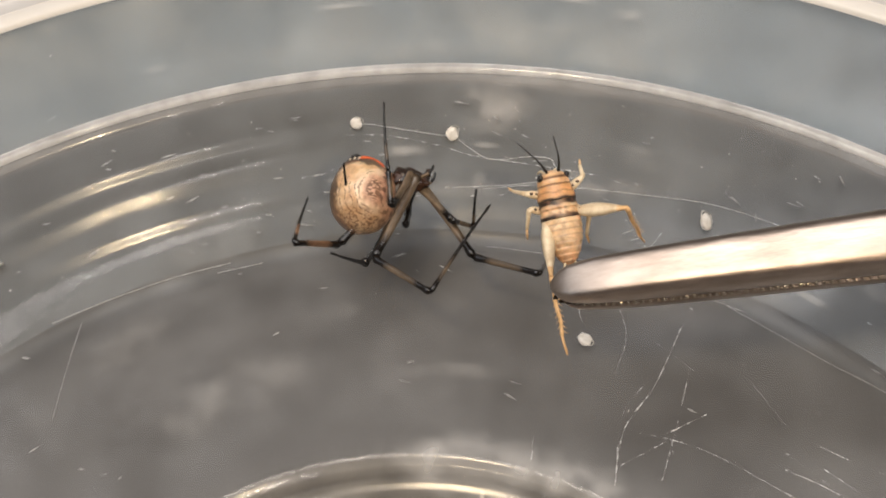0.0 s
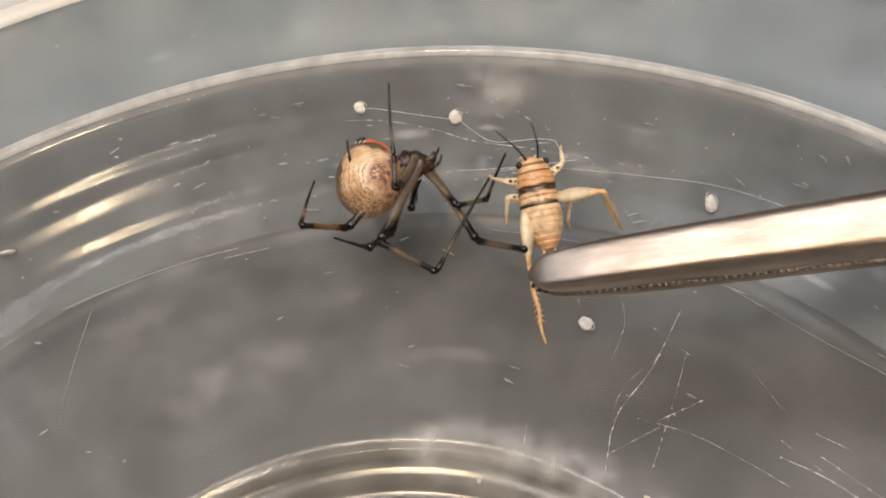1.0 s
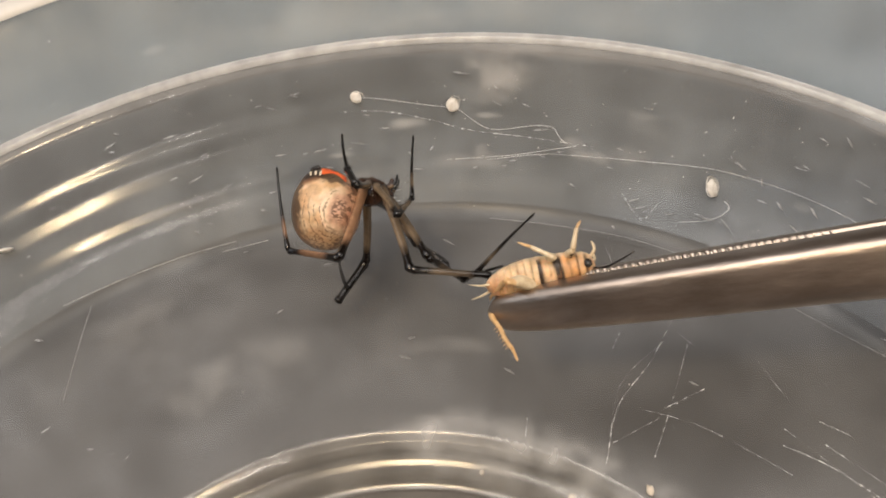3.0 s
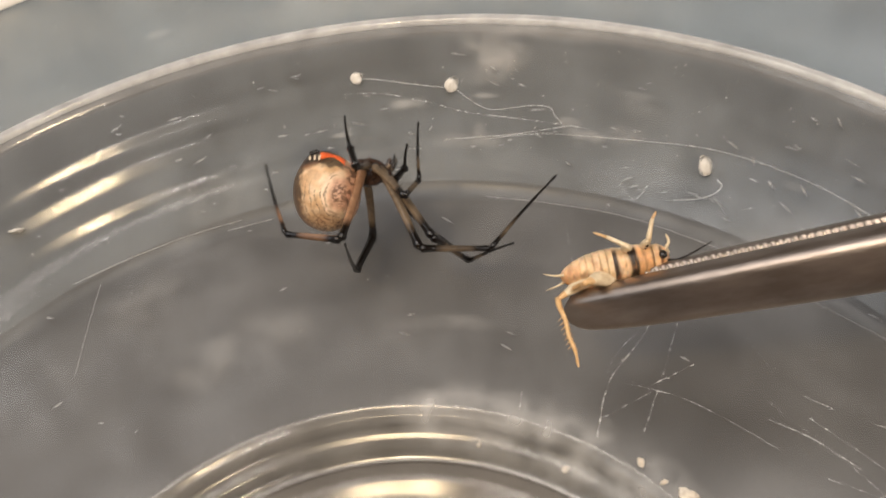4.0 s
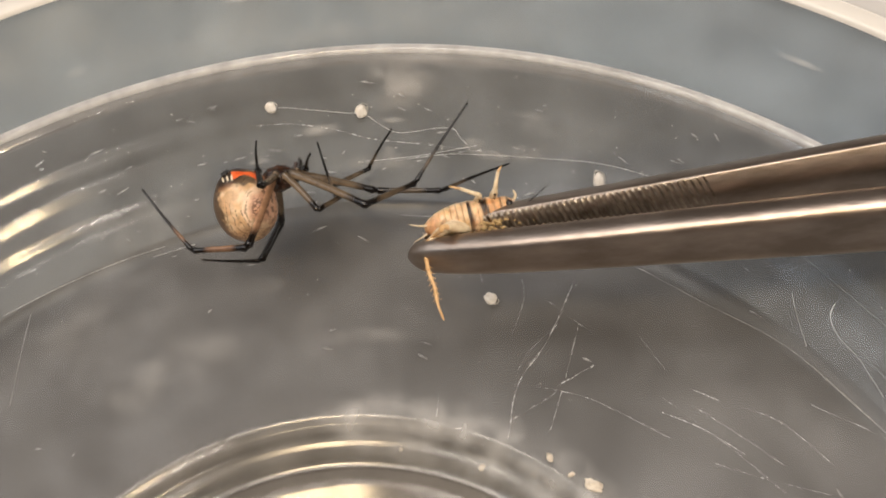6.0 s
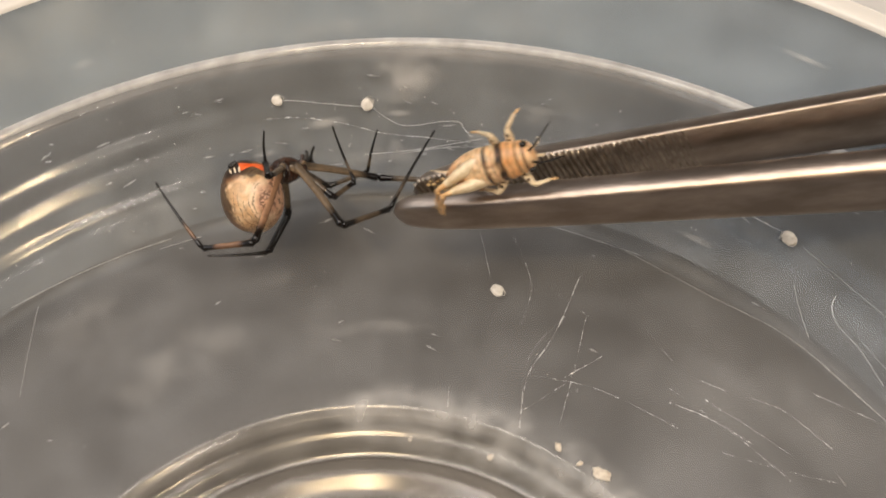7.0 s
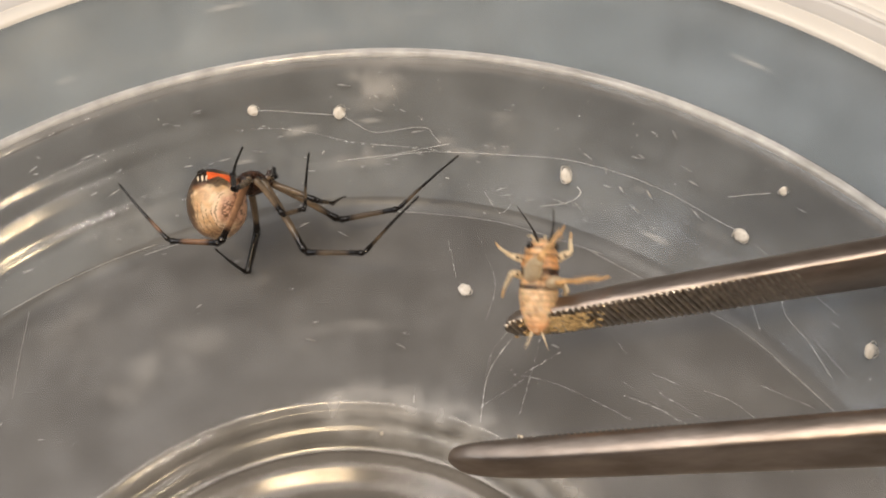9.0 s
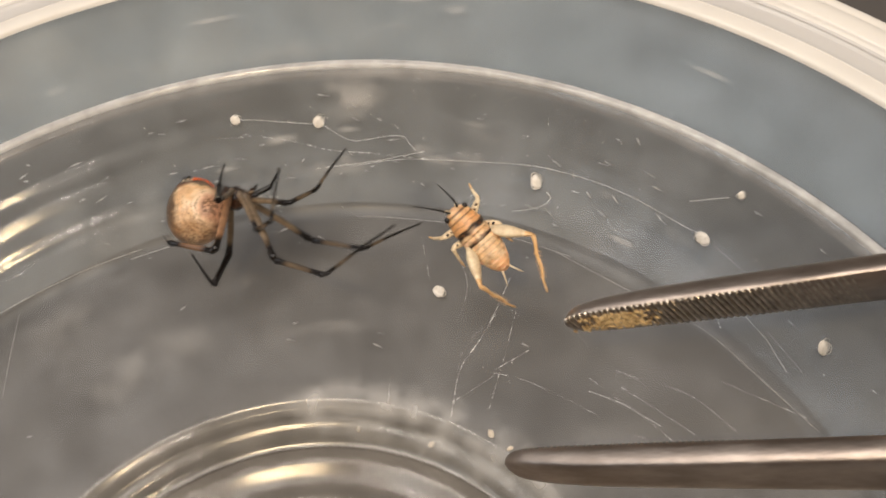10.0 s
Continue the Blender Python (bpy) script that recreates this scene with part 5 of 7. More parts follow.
    walk(met, [
        (0, limb(-0.83, -0.97, 3.02, -1.69, 4.28, 3.81)),
        (0.15, limb(-0.81, -0.97, 3.00, -1.67, 4.27, 3.87)),
        (0.8, limb(-0.73, -0.95, 2.91, -1.58, 4.20, 4.12)),
        (1.45, limb(-0.66, -0.93, 2.82, -1.49, 4.13, 4.38)),
        (1.6, limb(-0.64, -0.93, 2.80, -1.47, 4.12, 4.44)),
        (1.7, limb(1.44, 0.14, 2.65, 1.28, 5.21, 0.89)),
        (2.1, limb(1.83, -1.06, 1.61, 1.45, 4.19, 0.53)),
        (2.25, limb(2.03, -1.00, 1.60, 1.67, 4.21, 0.41)),
        (2.8, limb(2.74, -0.80, 1.54, 2.46, 4.30, -0.04)),
        (3.35, limb(3.46, -0.60, 1.48, 3.25, 4.40, -0.49)),
        (3.5, limb(3.66, -0.54, 1.47, 3.47, 4.42, -0.61)),
        (4, limb(3.61, -0.79, 1.17, 3.34, 4.03, -1.18)),
        (4.2, limb(4.28, -1.01, 0.10, 3.64, 3.60, -2.58)),
        (4.5, limb(3.77, -2.15, 0.25, 3.54, 2.44, -2.54)),
        (4.65, limb(3.70, -2.26, 0.23, 3.44, 2.38, -2.46)),
        (5, limb(3.54, -2.50, 0.19, 3.21, 2.25, -2.26)),
        (5.35, limb(3.39, -2.75, 0.15, 2.97, 2.13, -2.06)),
        (5.5, limb(3.32, -2.86, 0.13, 2.87, 2.07, -1.98)),
        (5.65, limb(3.49, -2.79, 0.40, 3.00, 2.12, -1.74)),
        (6.25, limb(4.17, -2.52, 1.46, 3.54, 2.31, -0.80)),
        (6.85, limb(4.84, -2.25, 2.53, 4.08, 2.50, 0.14)),
        (7, limb(5.01, -2.18, 2.80, 4.21, 2.55, 0.38)),
        (7.5, limb(5.12, -2.06, 3.42, 4.85, 2.39, 0.43)),
        (8, limb(4.57, -2.14, 4.69, 3.42, 2.00, 1.46)),
        (8.5, limb(4.90, -1.96, 4.21, 3.86, 2.22, 0.99)),
        (9, limb(4.42, -2.58, 4.42, 4.92, 1.92, 1.52)),
        (9.5, limb(5.28, -2.29, 2.97, 5.71, 2.22, 0.07)),
        (10, limb(3.34, -3.86, 3.31, 3.87, 1.46, 2.79)),
    ])
    fem, tib, met = spider_legs["n3"]
    walk(fem, [
        (0, limb(-0.15, 0.30, 0.78, -1.70, -3.06, -0.13)),
        (0.15, limb(-0.15, 0.30, 0.78, -1.71, -3.06, -0.11)),
        (0.8, limb(-0.15, 0.30, 0.78, -1.75, -3.06, -0.01)),
        (1.45, limb(-0.15, 0.30, 0.78, -1.79, -3.07, 0.10)),
        (1.6, limb(-0.15, 0.30, 0.78, -1.80, -3.07, 0.12)),
        (1.8, limb(-0.15, 0.30, 0.78, -1.01, -1.03, 4.25)),
        (2.1, limb(-0.15, 0.30, 0.78, -0.92, -1.41, 4.09)),
        (2.25, limb(-0.15, 0.30, 0.78, -0.85, -1.31, 4.13)),
        (2.8, limb(-0.15, 0.30, 0.78, -0.62, -0.93, 4.30)),
        (3.35, limb(-0.15, 0.30, 0.78, -0.38, -0.54, 4.46)),
        (3.5, limb(-0.15, 0.30, 0.78, -0.31, -0.44, 4.51)),
        (4, limb(-0.15, 0.30, 0.78, -0.38, -0.55, 4.49)),
        (4.2, limb(-0.15, 0.30, 0.78, 0.07, -0.20, 4.55)),
        (4.5, limb(-0.15, 0.30, 0.78, -0.55, 0.03, 4.56)),
        (4.65, limb(-0.15, 0.30, 0.78, -0.62, -0.07, 4.53)),
        (5, limb(-0.15, 0.30, 0.78, -0.78, -0.32, 4.46)),
        (5.35, limb(-0.15, 0.30, 0.78, -0.93, -0.56, 4.39)),
        (5.5, limb(-0.15, 0.30, 0.78, -1.00, -0.66, 4.36)),
        (5.65, limb(-0.15, 0.30, 0.78, -1.00, -0.64, 4.37)),
        (6.25, limb(-0.15, 0.30, 0.78, -1.01, -0.56, 4.38)),
        (6.85, limb(-0.15, 0.30, 0.78, -1.02, -0.47, 4.41)),
        (7, limb(-0.15, 0.30, 0.78, -1.02, -0.45, 4.41)),
        (7.5, limb(-0.15, 0.30, 0.78, -0.86, -0.69, 4.39)),
        (8, limb(-0.15, 0.30, 0.78, -0.90, -0.46, 4.44)),
        (8.5, limb(-0.15, 0.30, 0.78, -0.74, -0.57, 4.44)),
        (9, limb(-0.15, 0.30, 0.78, -0.79, -0.50, 4.45)),
        (9.5, limb(-0.15, 0.30, 0.78, -1.06, -1.01, 4.24)),
        (10, limb(-0.15, 0.30, 0.78, -0.93, -2.19, 3.56)),
    ])
    walk(tib, [
        (0, limb(-1.70, -3.06, -0.13, -3.57, -2.90, 0.94)),
        (0.15, limb(-1.71, -3.06, -0.11, -3.55, -2.91, 1.01)),
        (0.8, limb(-1.75, -3.06, -0.01, -3.44, -2.96, 1.30)),
        (1.45, limb(-1.79, -3.07, 0.10, -3.33, -3.00, 1.60)),
        (1.6, limb(-1.80, -3.07, 0.12, -3.31, -3.01, 1.67)),
        (1.8, limb(-1.01, -1.03, 4.25, -1.43, 0.96, 3.49)),
        (2.1, limb(-0.92, -1.41, 4.09, -1.91, 0.11, 2.93)),
        (2.25, limb(-0.85, -1.31, 4.13, -1.81, 0.21, 2.95)),
        (2.8, limb(-0.62, -0.93, 4.30, -1.46, 0.58, 3.02)),
        (3.35, limb(-0.38, -0.54, 4.46, -1.11, 0.95, 3.08)),
        (3.5, limb(-0.31, -0.44, 4.51, -1.01, 1.05, 3.10)),
        (4, limb(-0.38, -0.55, 4.49, -0.97, 1.06, 3.17)),
        (4.2, limb(0.07, -0.20, 4.55, -0.33, 0.85, 2.70)),
        (4.5, limb(-0.55, 0.03, 4.56, -0.92, 0.85, 2.59)),
        (4.65, limb(-0.62, -0.07, 4.53, -0.95, 0.84, 2.61)),
        (5, limb(-0.78, -0.32, 4.46, -1.03, 0.80, 2.67)),
        (5.35, limb(-0.93, -0.56, 4.39, -1.12, 0.77, 2.72)),
        (5.5, limb(-1.00, -0.66, 4.36, -1.15, 0.76, 2.74)),
        (5.65, limb(-1.00, -0.64, 4.37, -1.16, 0.75, 2.72)),
        (6.25, limb(-1.01, -0.56, 4.38, -1.18, 0.71, 2.65)),
        (6.85, limb(-1.02, -0.47, 4.41, -1.20, 0.66, 2.58)),
        (7, limb(-1.02, -0.45, 4.41, -1.21, 0.65, 2.56)),
        (7.5, limb(-0.86, -0.69, 4.39, -0.96, 0.67, 2.71)),
        (8, limb(-0.90, -0.46, 4.44, -1.21, 0.72, 2.65)),
        (8.5, limb(-0.74, -0.57, 4.44, -1.07, 0.67, 2.70)),
        (9, limb(-0.79, -0.50, 4.45, -1.10, 0.69, 2.67)),
        (9.5, limb(-1.06, -1.01, 4.24, -1.22, 0.30, 2.53)),
        (10, limb(-0.93, -2.19, 3.56, -0.99, -0.28, 2.54)),
    ])
    walk(met, [
        (0, limb(-3.57, -2.90, 0.94, -3.80, -0.96, 3.98)),
        (0.15, limb(-3.55, -2.91, 1.01, -3.84, -0.85, 3.88)),
        (0.8, limb(-3.44, -2.96, 1.30, -4.04, -0.35, 3.42)),
        (1.45, limb(-3.33, -3.00, 1.60, -4.24, 0.14, 2.96)),
        (1.6, limb(-3.31, -3.01, 1.67, -4.28, 0.25, 2.86)),
        (1.8, limb(-1.43, 0.96, 3.49, -1.86, 4.40, 2.52)),
        (2.1, limb(-1.91, 0.11, 2.93, -2.77, 3.42, 1.78)),
        (2.25, limb(-1.81, 0.21, 2.95, -2.66, 3.48, 1.71)),
        (2.8, limb(-1.46, 0.58, 3.02, -2.25, 3.69, 1.44)),
        (3.35, limb(-1.11, 0.95, 3.08, -1.84, 3.90, 1.17)),
        (3.5, limb(-1.01, 1.05, 3.10, -1.73, 3.96, 1.10)),
        (4, limb(-0.97, 1.06, 3.17, -1.71, 3.92, 1.10)),
        (4.2, limb(-0.33, 0.85, 2.70, -0.54, 3.92, 0.82)),
        (4.5, limb(-0.92, 0.85, 2.59, -1.14, 3.47, 0.12)),
        (4.65, limb(-0.95, 0.84, 2.61, -1.14, 3.43, 0.11)),
        (5, limb(-1.03, 0.80, 2.67, -1.15, 3.33, 0.10)),
        (5.35, limb(-1.12, 0.77, 2.72, -1.15, 3.23, 0.09)),
        (5.5, limb(-1.15, 0.76, 2.74, -1.15, 3.19, 0.08)),
        (5.65, limb(-1.16, 0.75, 2.72, -1.14, 3.21, 0.09)),
        (6.25, limb(-1.18, 0.71, 2.65, -1.08, 3.27, 0.13)),
        (6.85, limb(-1.20, 0.66, 2.58, -1.03, 3.34, 0.17)),
        (7, limb(-1.21, 0.65, 2.56, -1.02, 3.36, 0.18)),
        (7.5, limb(-0.96, 0.67, 2.71, -0.63, 3.65, 0.70)),
        (8, limb(-1.21, 0.72, 2.65, -1.26, 3.40, 0.24)),
        (8.5, limb(-1.07, 0.67, 2.70, -1.00, 3.41, 0.36)),
        (9, limb(-1.10, 0.69, 2.67, -0.49, 3.04, 0.00)),
        (9.5, limb(-1.22, 0.30, 2.53, -1.11, 2.77, -0.10)),
        (10, limb(-0.99, -0.28, 2.54, -0.84, 2.91, 0.86)),
    ])
    fem, tib, met = spider_legs["n4"]
    walk(fem, [
        (0, limb(-0.45, 0.20, 0.60, -4.35, -5.21, -0.13)),
        (0.15, limb(-0.45, 0.20, 0.60, -4.29, -5.25, -0.05)),
        (0.8, limb(-0.45, 0.20, 0.60, -4.04, -5.42, 0.30)),
        (1.45, limb(-0.45, 0.20, 0.60, -3.79, -5.60, 0.66)),
        (1.6, limb(-0.45, 0.20, 0.60, -3.73, -5.64, 0.74)),
        (1.8, limb(-0.45, 0.20, 0.60, -1.43, -4.81, 4.94)),
        (2.1, limb(-0.45, 0.20, 0.60, -2.03, -6.09, 2.32)),
        (2.25, limb(-0.45, 0.20, 0.60, -1.93, -6.01, 2.54)),
        (2.8, limb(-0.45, 0.20, 0.60, -1.57, -5.71, 3.33)),
        (3.35, limb(-0.45, 0.20, 0.60, -1.21, -5.40, 4.12)),
        (3.5, limb(-0.45, 0.20, 0.60, -1.11, -5.32, 4.34)),
        (4, limb(-0.45, 0.20, 0.60, -1.42, -5.46, 4.06)),
        (4.1, limb(-0.45, 0.20, 0.60, -2.57, -3.63, 5.68)),
        (4.2, limb(-0.45, 0.20, 0.60, -1.93, -3.89, 5.70)),
        (4.5, limb(-0.45, 0.20, 0.60, -3.10, -4.41, 4.68)),
        (4.65, limb(-0.45, 0.20, 0.60, -3.07, -4.44, 4.66)),
        (5, limb(-0.45, 0.20, 0.60, -3.00, -4.52, 4.62)),
        (5.35, limb(-0.45, 0.20, 0.60, -2.93, -4.60, 4.57)),
        (5.5, limb(-0.45, 0.20, 0.60, -2.90, -4.63, 4.55)),
        (5.65, limb(-0.45, 0.20, 0.60, -2.93, -4.66, 4.48)),
        (6.25, limb(-0.45, 0.20, 0.60, -3.06, -4.80, 4.20)),
        (6.85, limb(-0.45, 0.20, 0.60, -3.19, -4.94, 3.92)),
        (7, limb(-0.45, 0.20, 0.60, -3.22, -4.97, 3.85)),
        (7.5, limb(-0.45, 0.20, 0.60, -2.62, -4.62, 4.73)),
        (8, limb(-0.45, 0.20, 0.60, -2.37, -4.63, 4.83)),
        (8.5, limb(-0.45, 0.20, 0.60, -2.19, -4.41, 5.15)),
        (9, limb(-0.45, 0.20, 0.60, -2.21, -4.49, 5.06)),
        (9.5, limb(-0.45, 0.20, 0.60, -2.02, -4.91, 4.64)),
        (10, limb(-0.45, 0.20, 0.60, -1.07, -6.20, 2.50)),
    ])
    walk(tib, [
        (0, limb(-4.35, -5.21, -0.13, -6.51, -6.91, 3.23)),
        (0.15, limb(-4.29, -5.25, -0.05, -6.45, -6.94, 3.32)),
        (0.8, limb(-4.04, -5.42, 0.30, -6.19, -7.05, 3.71)),
        (1.45, limb(-3.79, -5.60, 0.66, -5.93, -7.16, 4.11)),
        (1.6, limb(-3.73, -5.64, 0.74, -5.87, -7.19, 4.20)),
        (1.8, limb(-1.43, -4.81, 4.94, -5.23, -4.11, 2.97)),
        (2.1, limb(-2.03, -6.09, 2.32, -5.81, -4.92, 0.52)),
        (2.25, limb(-1.93, -6.01, 2.54, -5.71, -4.88, 0.71)),
        (2.8, limb(-1.57, -5.71, 3.33, -5.34, -4.75, 1.40)),
        (3.35, limb(-1.21, -5.40, 4.12, -4.97, -4.61, 2.10)),
        (3.5, limb(-1.11, -5.32, 4.34, -4.87, -4.57, 2.29)),
        (4, limb(-1.42, -5.46, 4.06, -5.47, -4.80, 2.63)),
        (4.1, limb(-2.57, -3.63, 5.68, -6.55, -2.74, 4.16)),
        (4.2, limb(-1.93, -3.89, 5.70, -5.66, -3.14, 3.61)),
        (4.5, limb(-3.10, -4.41, 4.68, -6.94, -3.63, 2.81)),
        (4.65, limb(-3.07, -4.44, 4.66, -6.96, -3.64, 2.96)),
        (5, limb(-3.00, -4.52, 4.62, -7.01, -3.67, 3.29)),
        (5.35, limb(-2.93, -4.60, 4.57, -7.06, -3.70, 3.63)),
        (5.5, limb(-2.90, -4.63, 4.55, -7.08, -3.71, 3.78)),
        (5.65, limb(-2.93, -4.66, 4.48, -7.10, -3.79, 3.64)),
        (6.25, limb(-3.06, -4.80, 4.20, -7.19, -4.10, 3.10)),
        (6.85, limb(-3.19, -4.94, 3.92, -7.27, -4.40, 2.56)),
        (7, limb(-3.22, -4.97, 3.85, -7.29, -4.48, 2.42)),
        (7.5, limb(-2.62, -4.62, 4.73, -6.79, -4.07, 3.65)),
        (8, limb(-2.37, -4.63, 4.83, -6.43, -4.26, 3.32)),
        (8.5, limb(-2.19, -4.41, 5.15, -5.94, -3.67, 3.09)),
        (9, limb(-2.21, -4.49, 5.06, -6.33, -3.94, 3.80)),
        (9.5, limb(-2.02, -4.91, 4.64, -6.03, -4.97, 2.96)),
        (10, limb(-1.07, -6.20, 2.50, -4.87, -4.68, 1.05)),
    ])
    walk(met, [
        (0, limb(-6.51, -6.91, 3.23, -7.18, -1.56, -0.01)),
        (0.15, limb(-6.45, -6.94, 3.32, -7.16, -1.59, 0.08)),
        (0.8, limb(-6.19, -7.05, 3.71, -7.05, -1.73, 0.47)),
        (1.45, limb(-5.93, -7.16, 4.11, -6.94, -1.87, 0.87)),
        (1.6, limb(-5.87, -7.19, 4.20, -6.92, -1.90, 0.96)),
        (1.8, limb(-5.23, -4.11, 2.97, -6.41, 1.96, 1.80)),
        (2.1, limb(-5.81, -4.92, 0.52, -6.96, 1.24, 1.04)),
        (2.25, limb(-5.71, -4.88, 0.71, -6.89, 1.26, 1.02)),
        (2.8, limb(-5.34, -4.75, 1.40, -6.64, 1.31, 0.97)),
        (3.35, limb(-4.97, -4.61, 2.10, -6.39, 1.37, 0.91)),
        (3.5, limb(-4.87, -4.57, 2.29, -6.32, 1.39, 0.89)),
        (4, limb(-5.47, -4.80, 2.63, -7.49, 0.70, 0.34)),
        (4.1, limb(-6.55, -2.74, 4.16, -11.77, 0.62, 3.15)),
        (4.2, limb(-5.66, -3.14, 3.61, -10.16, 1.03, 2.22)),
        (4.5, limb(-6.94, -3.63, 2.81, -10.65, 1.38, 1.95)),
        (4.65, limb(-6.96, -3.64, 2.96, -10.57, 1.41, 2.00)),
        (5, limb(-7.01, -3.67, 3.29, -10.38, 1.50, 2.12)),
        (5.35, limb(-7.06, -3.70, 3.63, -10.18, 1.58, 2.24)),
        (5.5, limb(-7.08, -3.71, 3.78, -10.10, 1.61, 2.29)),
        (5.65, limb(-7.10, -3.79, 3.64, -10.07, 1.57, 2.21)),
        (6.25, limb(-7.19, -4.10, 3.10, -9.93, 1.42, 1.87)),
        (6.85, limb(-7.27, -4.40, 2.56, -9.79, 1.27, 1.53)),
        (7, limb(-7.29, -4.48, 2.42, -9.76, 1.23, 1.45)),
        (7.5, limb(-6.79, -4.07, 3.65, -9.12, 1.53, 1.96)),
        (8, limb(-6.43, -4.26, 3.32, -8.69, 1.42, 1.83)),
        (8.5, limb(-5.94, -3.67, 3.09, -9.08, 0.84, 0.02)),
        (9, limb(-6.33, -3.94, 3.80, -10.06, 0.98, 2.56)),
        (9.5, limb(-6.03, -4.97, 2.96, -7.99, -4.06, -2.95)),
        (10, limb(-4.87, -4.68, 1.05, -6.31, -1.36, -4.09)),
    ])
    fem, tib, met = spider_legs["f1"]
    walk(fem, [
        (0, limb(0.75, 0.30, -0.60, 5.22, -5.63, -0.42)),
        (0.15, limb(0.75, 0.30, -0.60, 5.21, -5.63, -0.43)),
        (0.8, limb(0.75, 0.30, -0.60, 5.18, -5.65, -0.48)),
        (1.45, limb(0.75, 0.30, -0.60, 5.15, -5.68, -0.54)),
        (1.6, limb(0.75, 0.30, -0.60, 5.14, -5.68, -0.55)),
        (1.8, limb(0.75, 0.30, -0.60, 2.86, -4.50, 4.66)),
        (2.1, limb(0.75, 0.30, -0.60, 3.64, -6.04, 1.97)),
        (2.25, limb(0.75, 0.30, -0.60, 3.75, -5.90, 2.10)),
        (2.8, limb(0.75, 0.30, -0.60, 4.15, -5.37, 2.60)),
        (3.35, limb(0.75, 0.30, -0.60, 4.56, -4.84, 3.09)),
        (3.5, limb(0.75, 0.30, -0.60, 4.67, -4.70, 3.23)),
        (4, limb(0.75, 0.30, -0.60, 4.63, -5.12, 2.67)),
        (4.2, limb(0.75, 0.30, -0.60, 7.48, -2.80, -1.03)),
        (4.5, limb(0.75, 0.30, -0.60, 6.45, -1.68, -4.92)),
        (4.65, limb(0.75, 0.30, -0.60, 6.50, -1.82, -4.74)),
        (5, limb(0.75, 0.30, -0.60, 6.63, -2.86, -4.32)),
        (5.35, limb(0.75, 0.30, -0.60, 6.76, -2.50, -3.90)),
        (5.5, limb(0.75, 0.30, -0.60, 6.81, -2.64, -3.72)),
        (5.65, limb(0.75, 0.30, -0.60, 6.80, -2.57, -3.79)),
        (6.25, limb(0.75, 0.30, -0.60, 6.78, -2.27, -4.05)),
        (6.85, limb(0.75, 0.30, -0.60, 6.76, -1.98, -4.31)),
        (7, limb(0.75, 0.30, -0.60, 6.75, -1.91, -4.38)),
        (7.5, limb(0.75, 0.30, -0.60, 7.20, -1.86, -3.57)),
        (8, limb(0.75, 0.30, -0.60, 7.08, -1.56, -4.00)),
        (8.5, limb(0.75, 0.30, -0.60, 6.68, -1.88, -4.49)),
        (9, limb(0.75, 0.30, -0.60, 6.33, -3.67, -3.46)),
        (9.5, limb(0.75, 0.30, -0.60, 7.07, -1.58, -4.00)),
        (10, limb(0.75, 0.30, -0.60, 6.22, -1.11, -5.42)),
    ])
    walk(tib, [
        (0, limb(5.22, -5.63, -0.42, 9.96, -7.58, 1.37)),
        (0.15, limb(5.21, -5.63, -0.43, 9.81, -7.59, 1.56)),
        (0.8, limb(5.18, -5.65, -0.48, 9.16, -7.63, 2.36)),
        (1.45, limb(5.15, -5.68, -0.54, 8.52, -7.67, 3.16)),
        (1.6, limb(5.14, -5.68, -0.55, 8.37, -7.68, 3.35)),
        (1.8, limb(2.86, -4.50, 4.66, 5.51, -7.09, 0.68)),
        (2.1, limb(3.64, -6.04, 1.97, 6.02, -5.70, -2.90)),
        (2.25, limb(3.75, -5.90, 2.10, 6.12, -5.68, -2.76)),
        (2.8, limb(4.15, -5.37, 2.60, 6.50, -5.62, -2.25)),
        (3.35, limb(4.56, -4.84, 3.09, 6.89, -5.57, -1.74)),
        (3.5, limb(4.67, -4.70, 3.23, 6.99, -5.55, -1.60)),
        (4, limb(4.63, -5.12, 2.67, 6.95, -6.13, -2.14)),
        (4.2, limb(7.48, -2.80, -1.03, 11.91, -3.61, -4.08)),
        (4.5, limb(6.45, -1.68, -4.92, 11.75, -2.88, -4.92)),
        (4.65, limb(6.50, -1.82, -4.74, 11.77, -3.03, -4.52)),
        (5, limb(6.63, -2.86, -4.32, 11.82, -4.37, -3.58)),
        (5.35, limb(6.76, -2.50, -3.90, 11.87, -3.71, -2.64)),
        (5.5, limb(6.81, -2.64, -3.72, 11.89, -3.86, -2.24)),
        (5.65, limb(6.80, -2.57, -3.79, 11.90, -3.81, -2.43)),
        (6.25, limb(6.78, -2.27, -4.05, 11.94, -3.60, -3.20)),
        (6.85, limb(6.76, -1.98, -4.31, 11.97, -3.40, -3.96)),
        (7, limb(6.75, -1.91, -4.38, 11.98, -3.35, -4.15)),
        (7.5, limb(7.20, -1.86, -3.57, 12.05, -2.99, -1.39)),
        (8, limb(7.08, -1.56, -4.00, 11.87, -2.39, -1.55)),
        (8.5, limb(6.68, -1.88, -4.49, 11.36, -2.92, -1.92)),
        (9, limb(6.33, -3.67, -3.46, 11.45, -3.27, -1.69)),
        (9.5, limb(7.07, -1.58, -4.00, 11.36, -0.87, -0.74)),
        (10, limb(6.22, -1.11, -5.42, 10.89, -3.01, -3.40)),
    ])
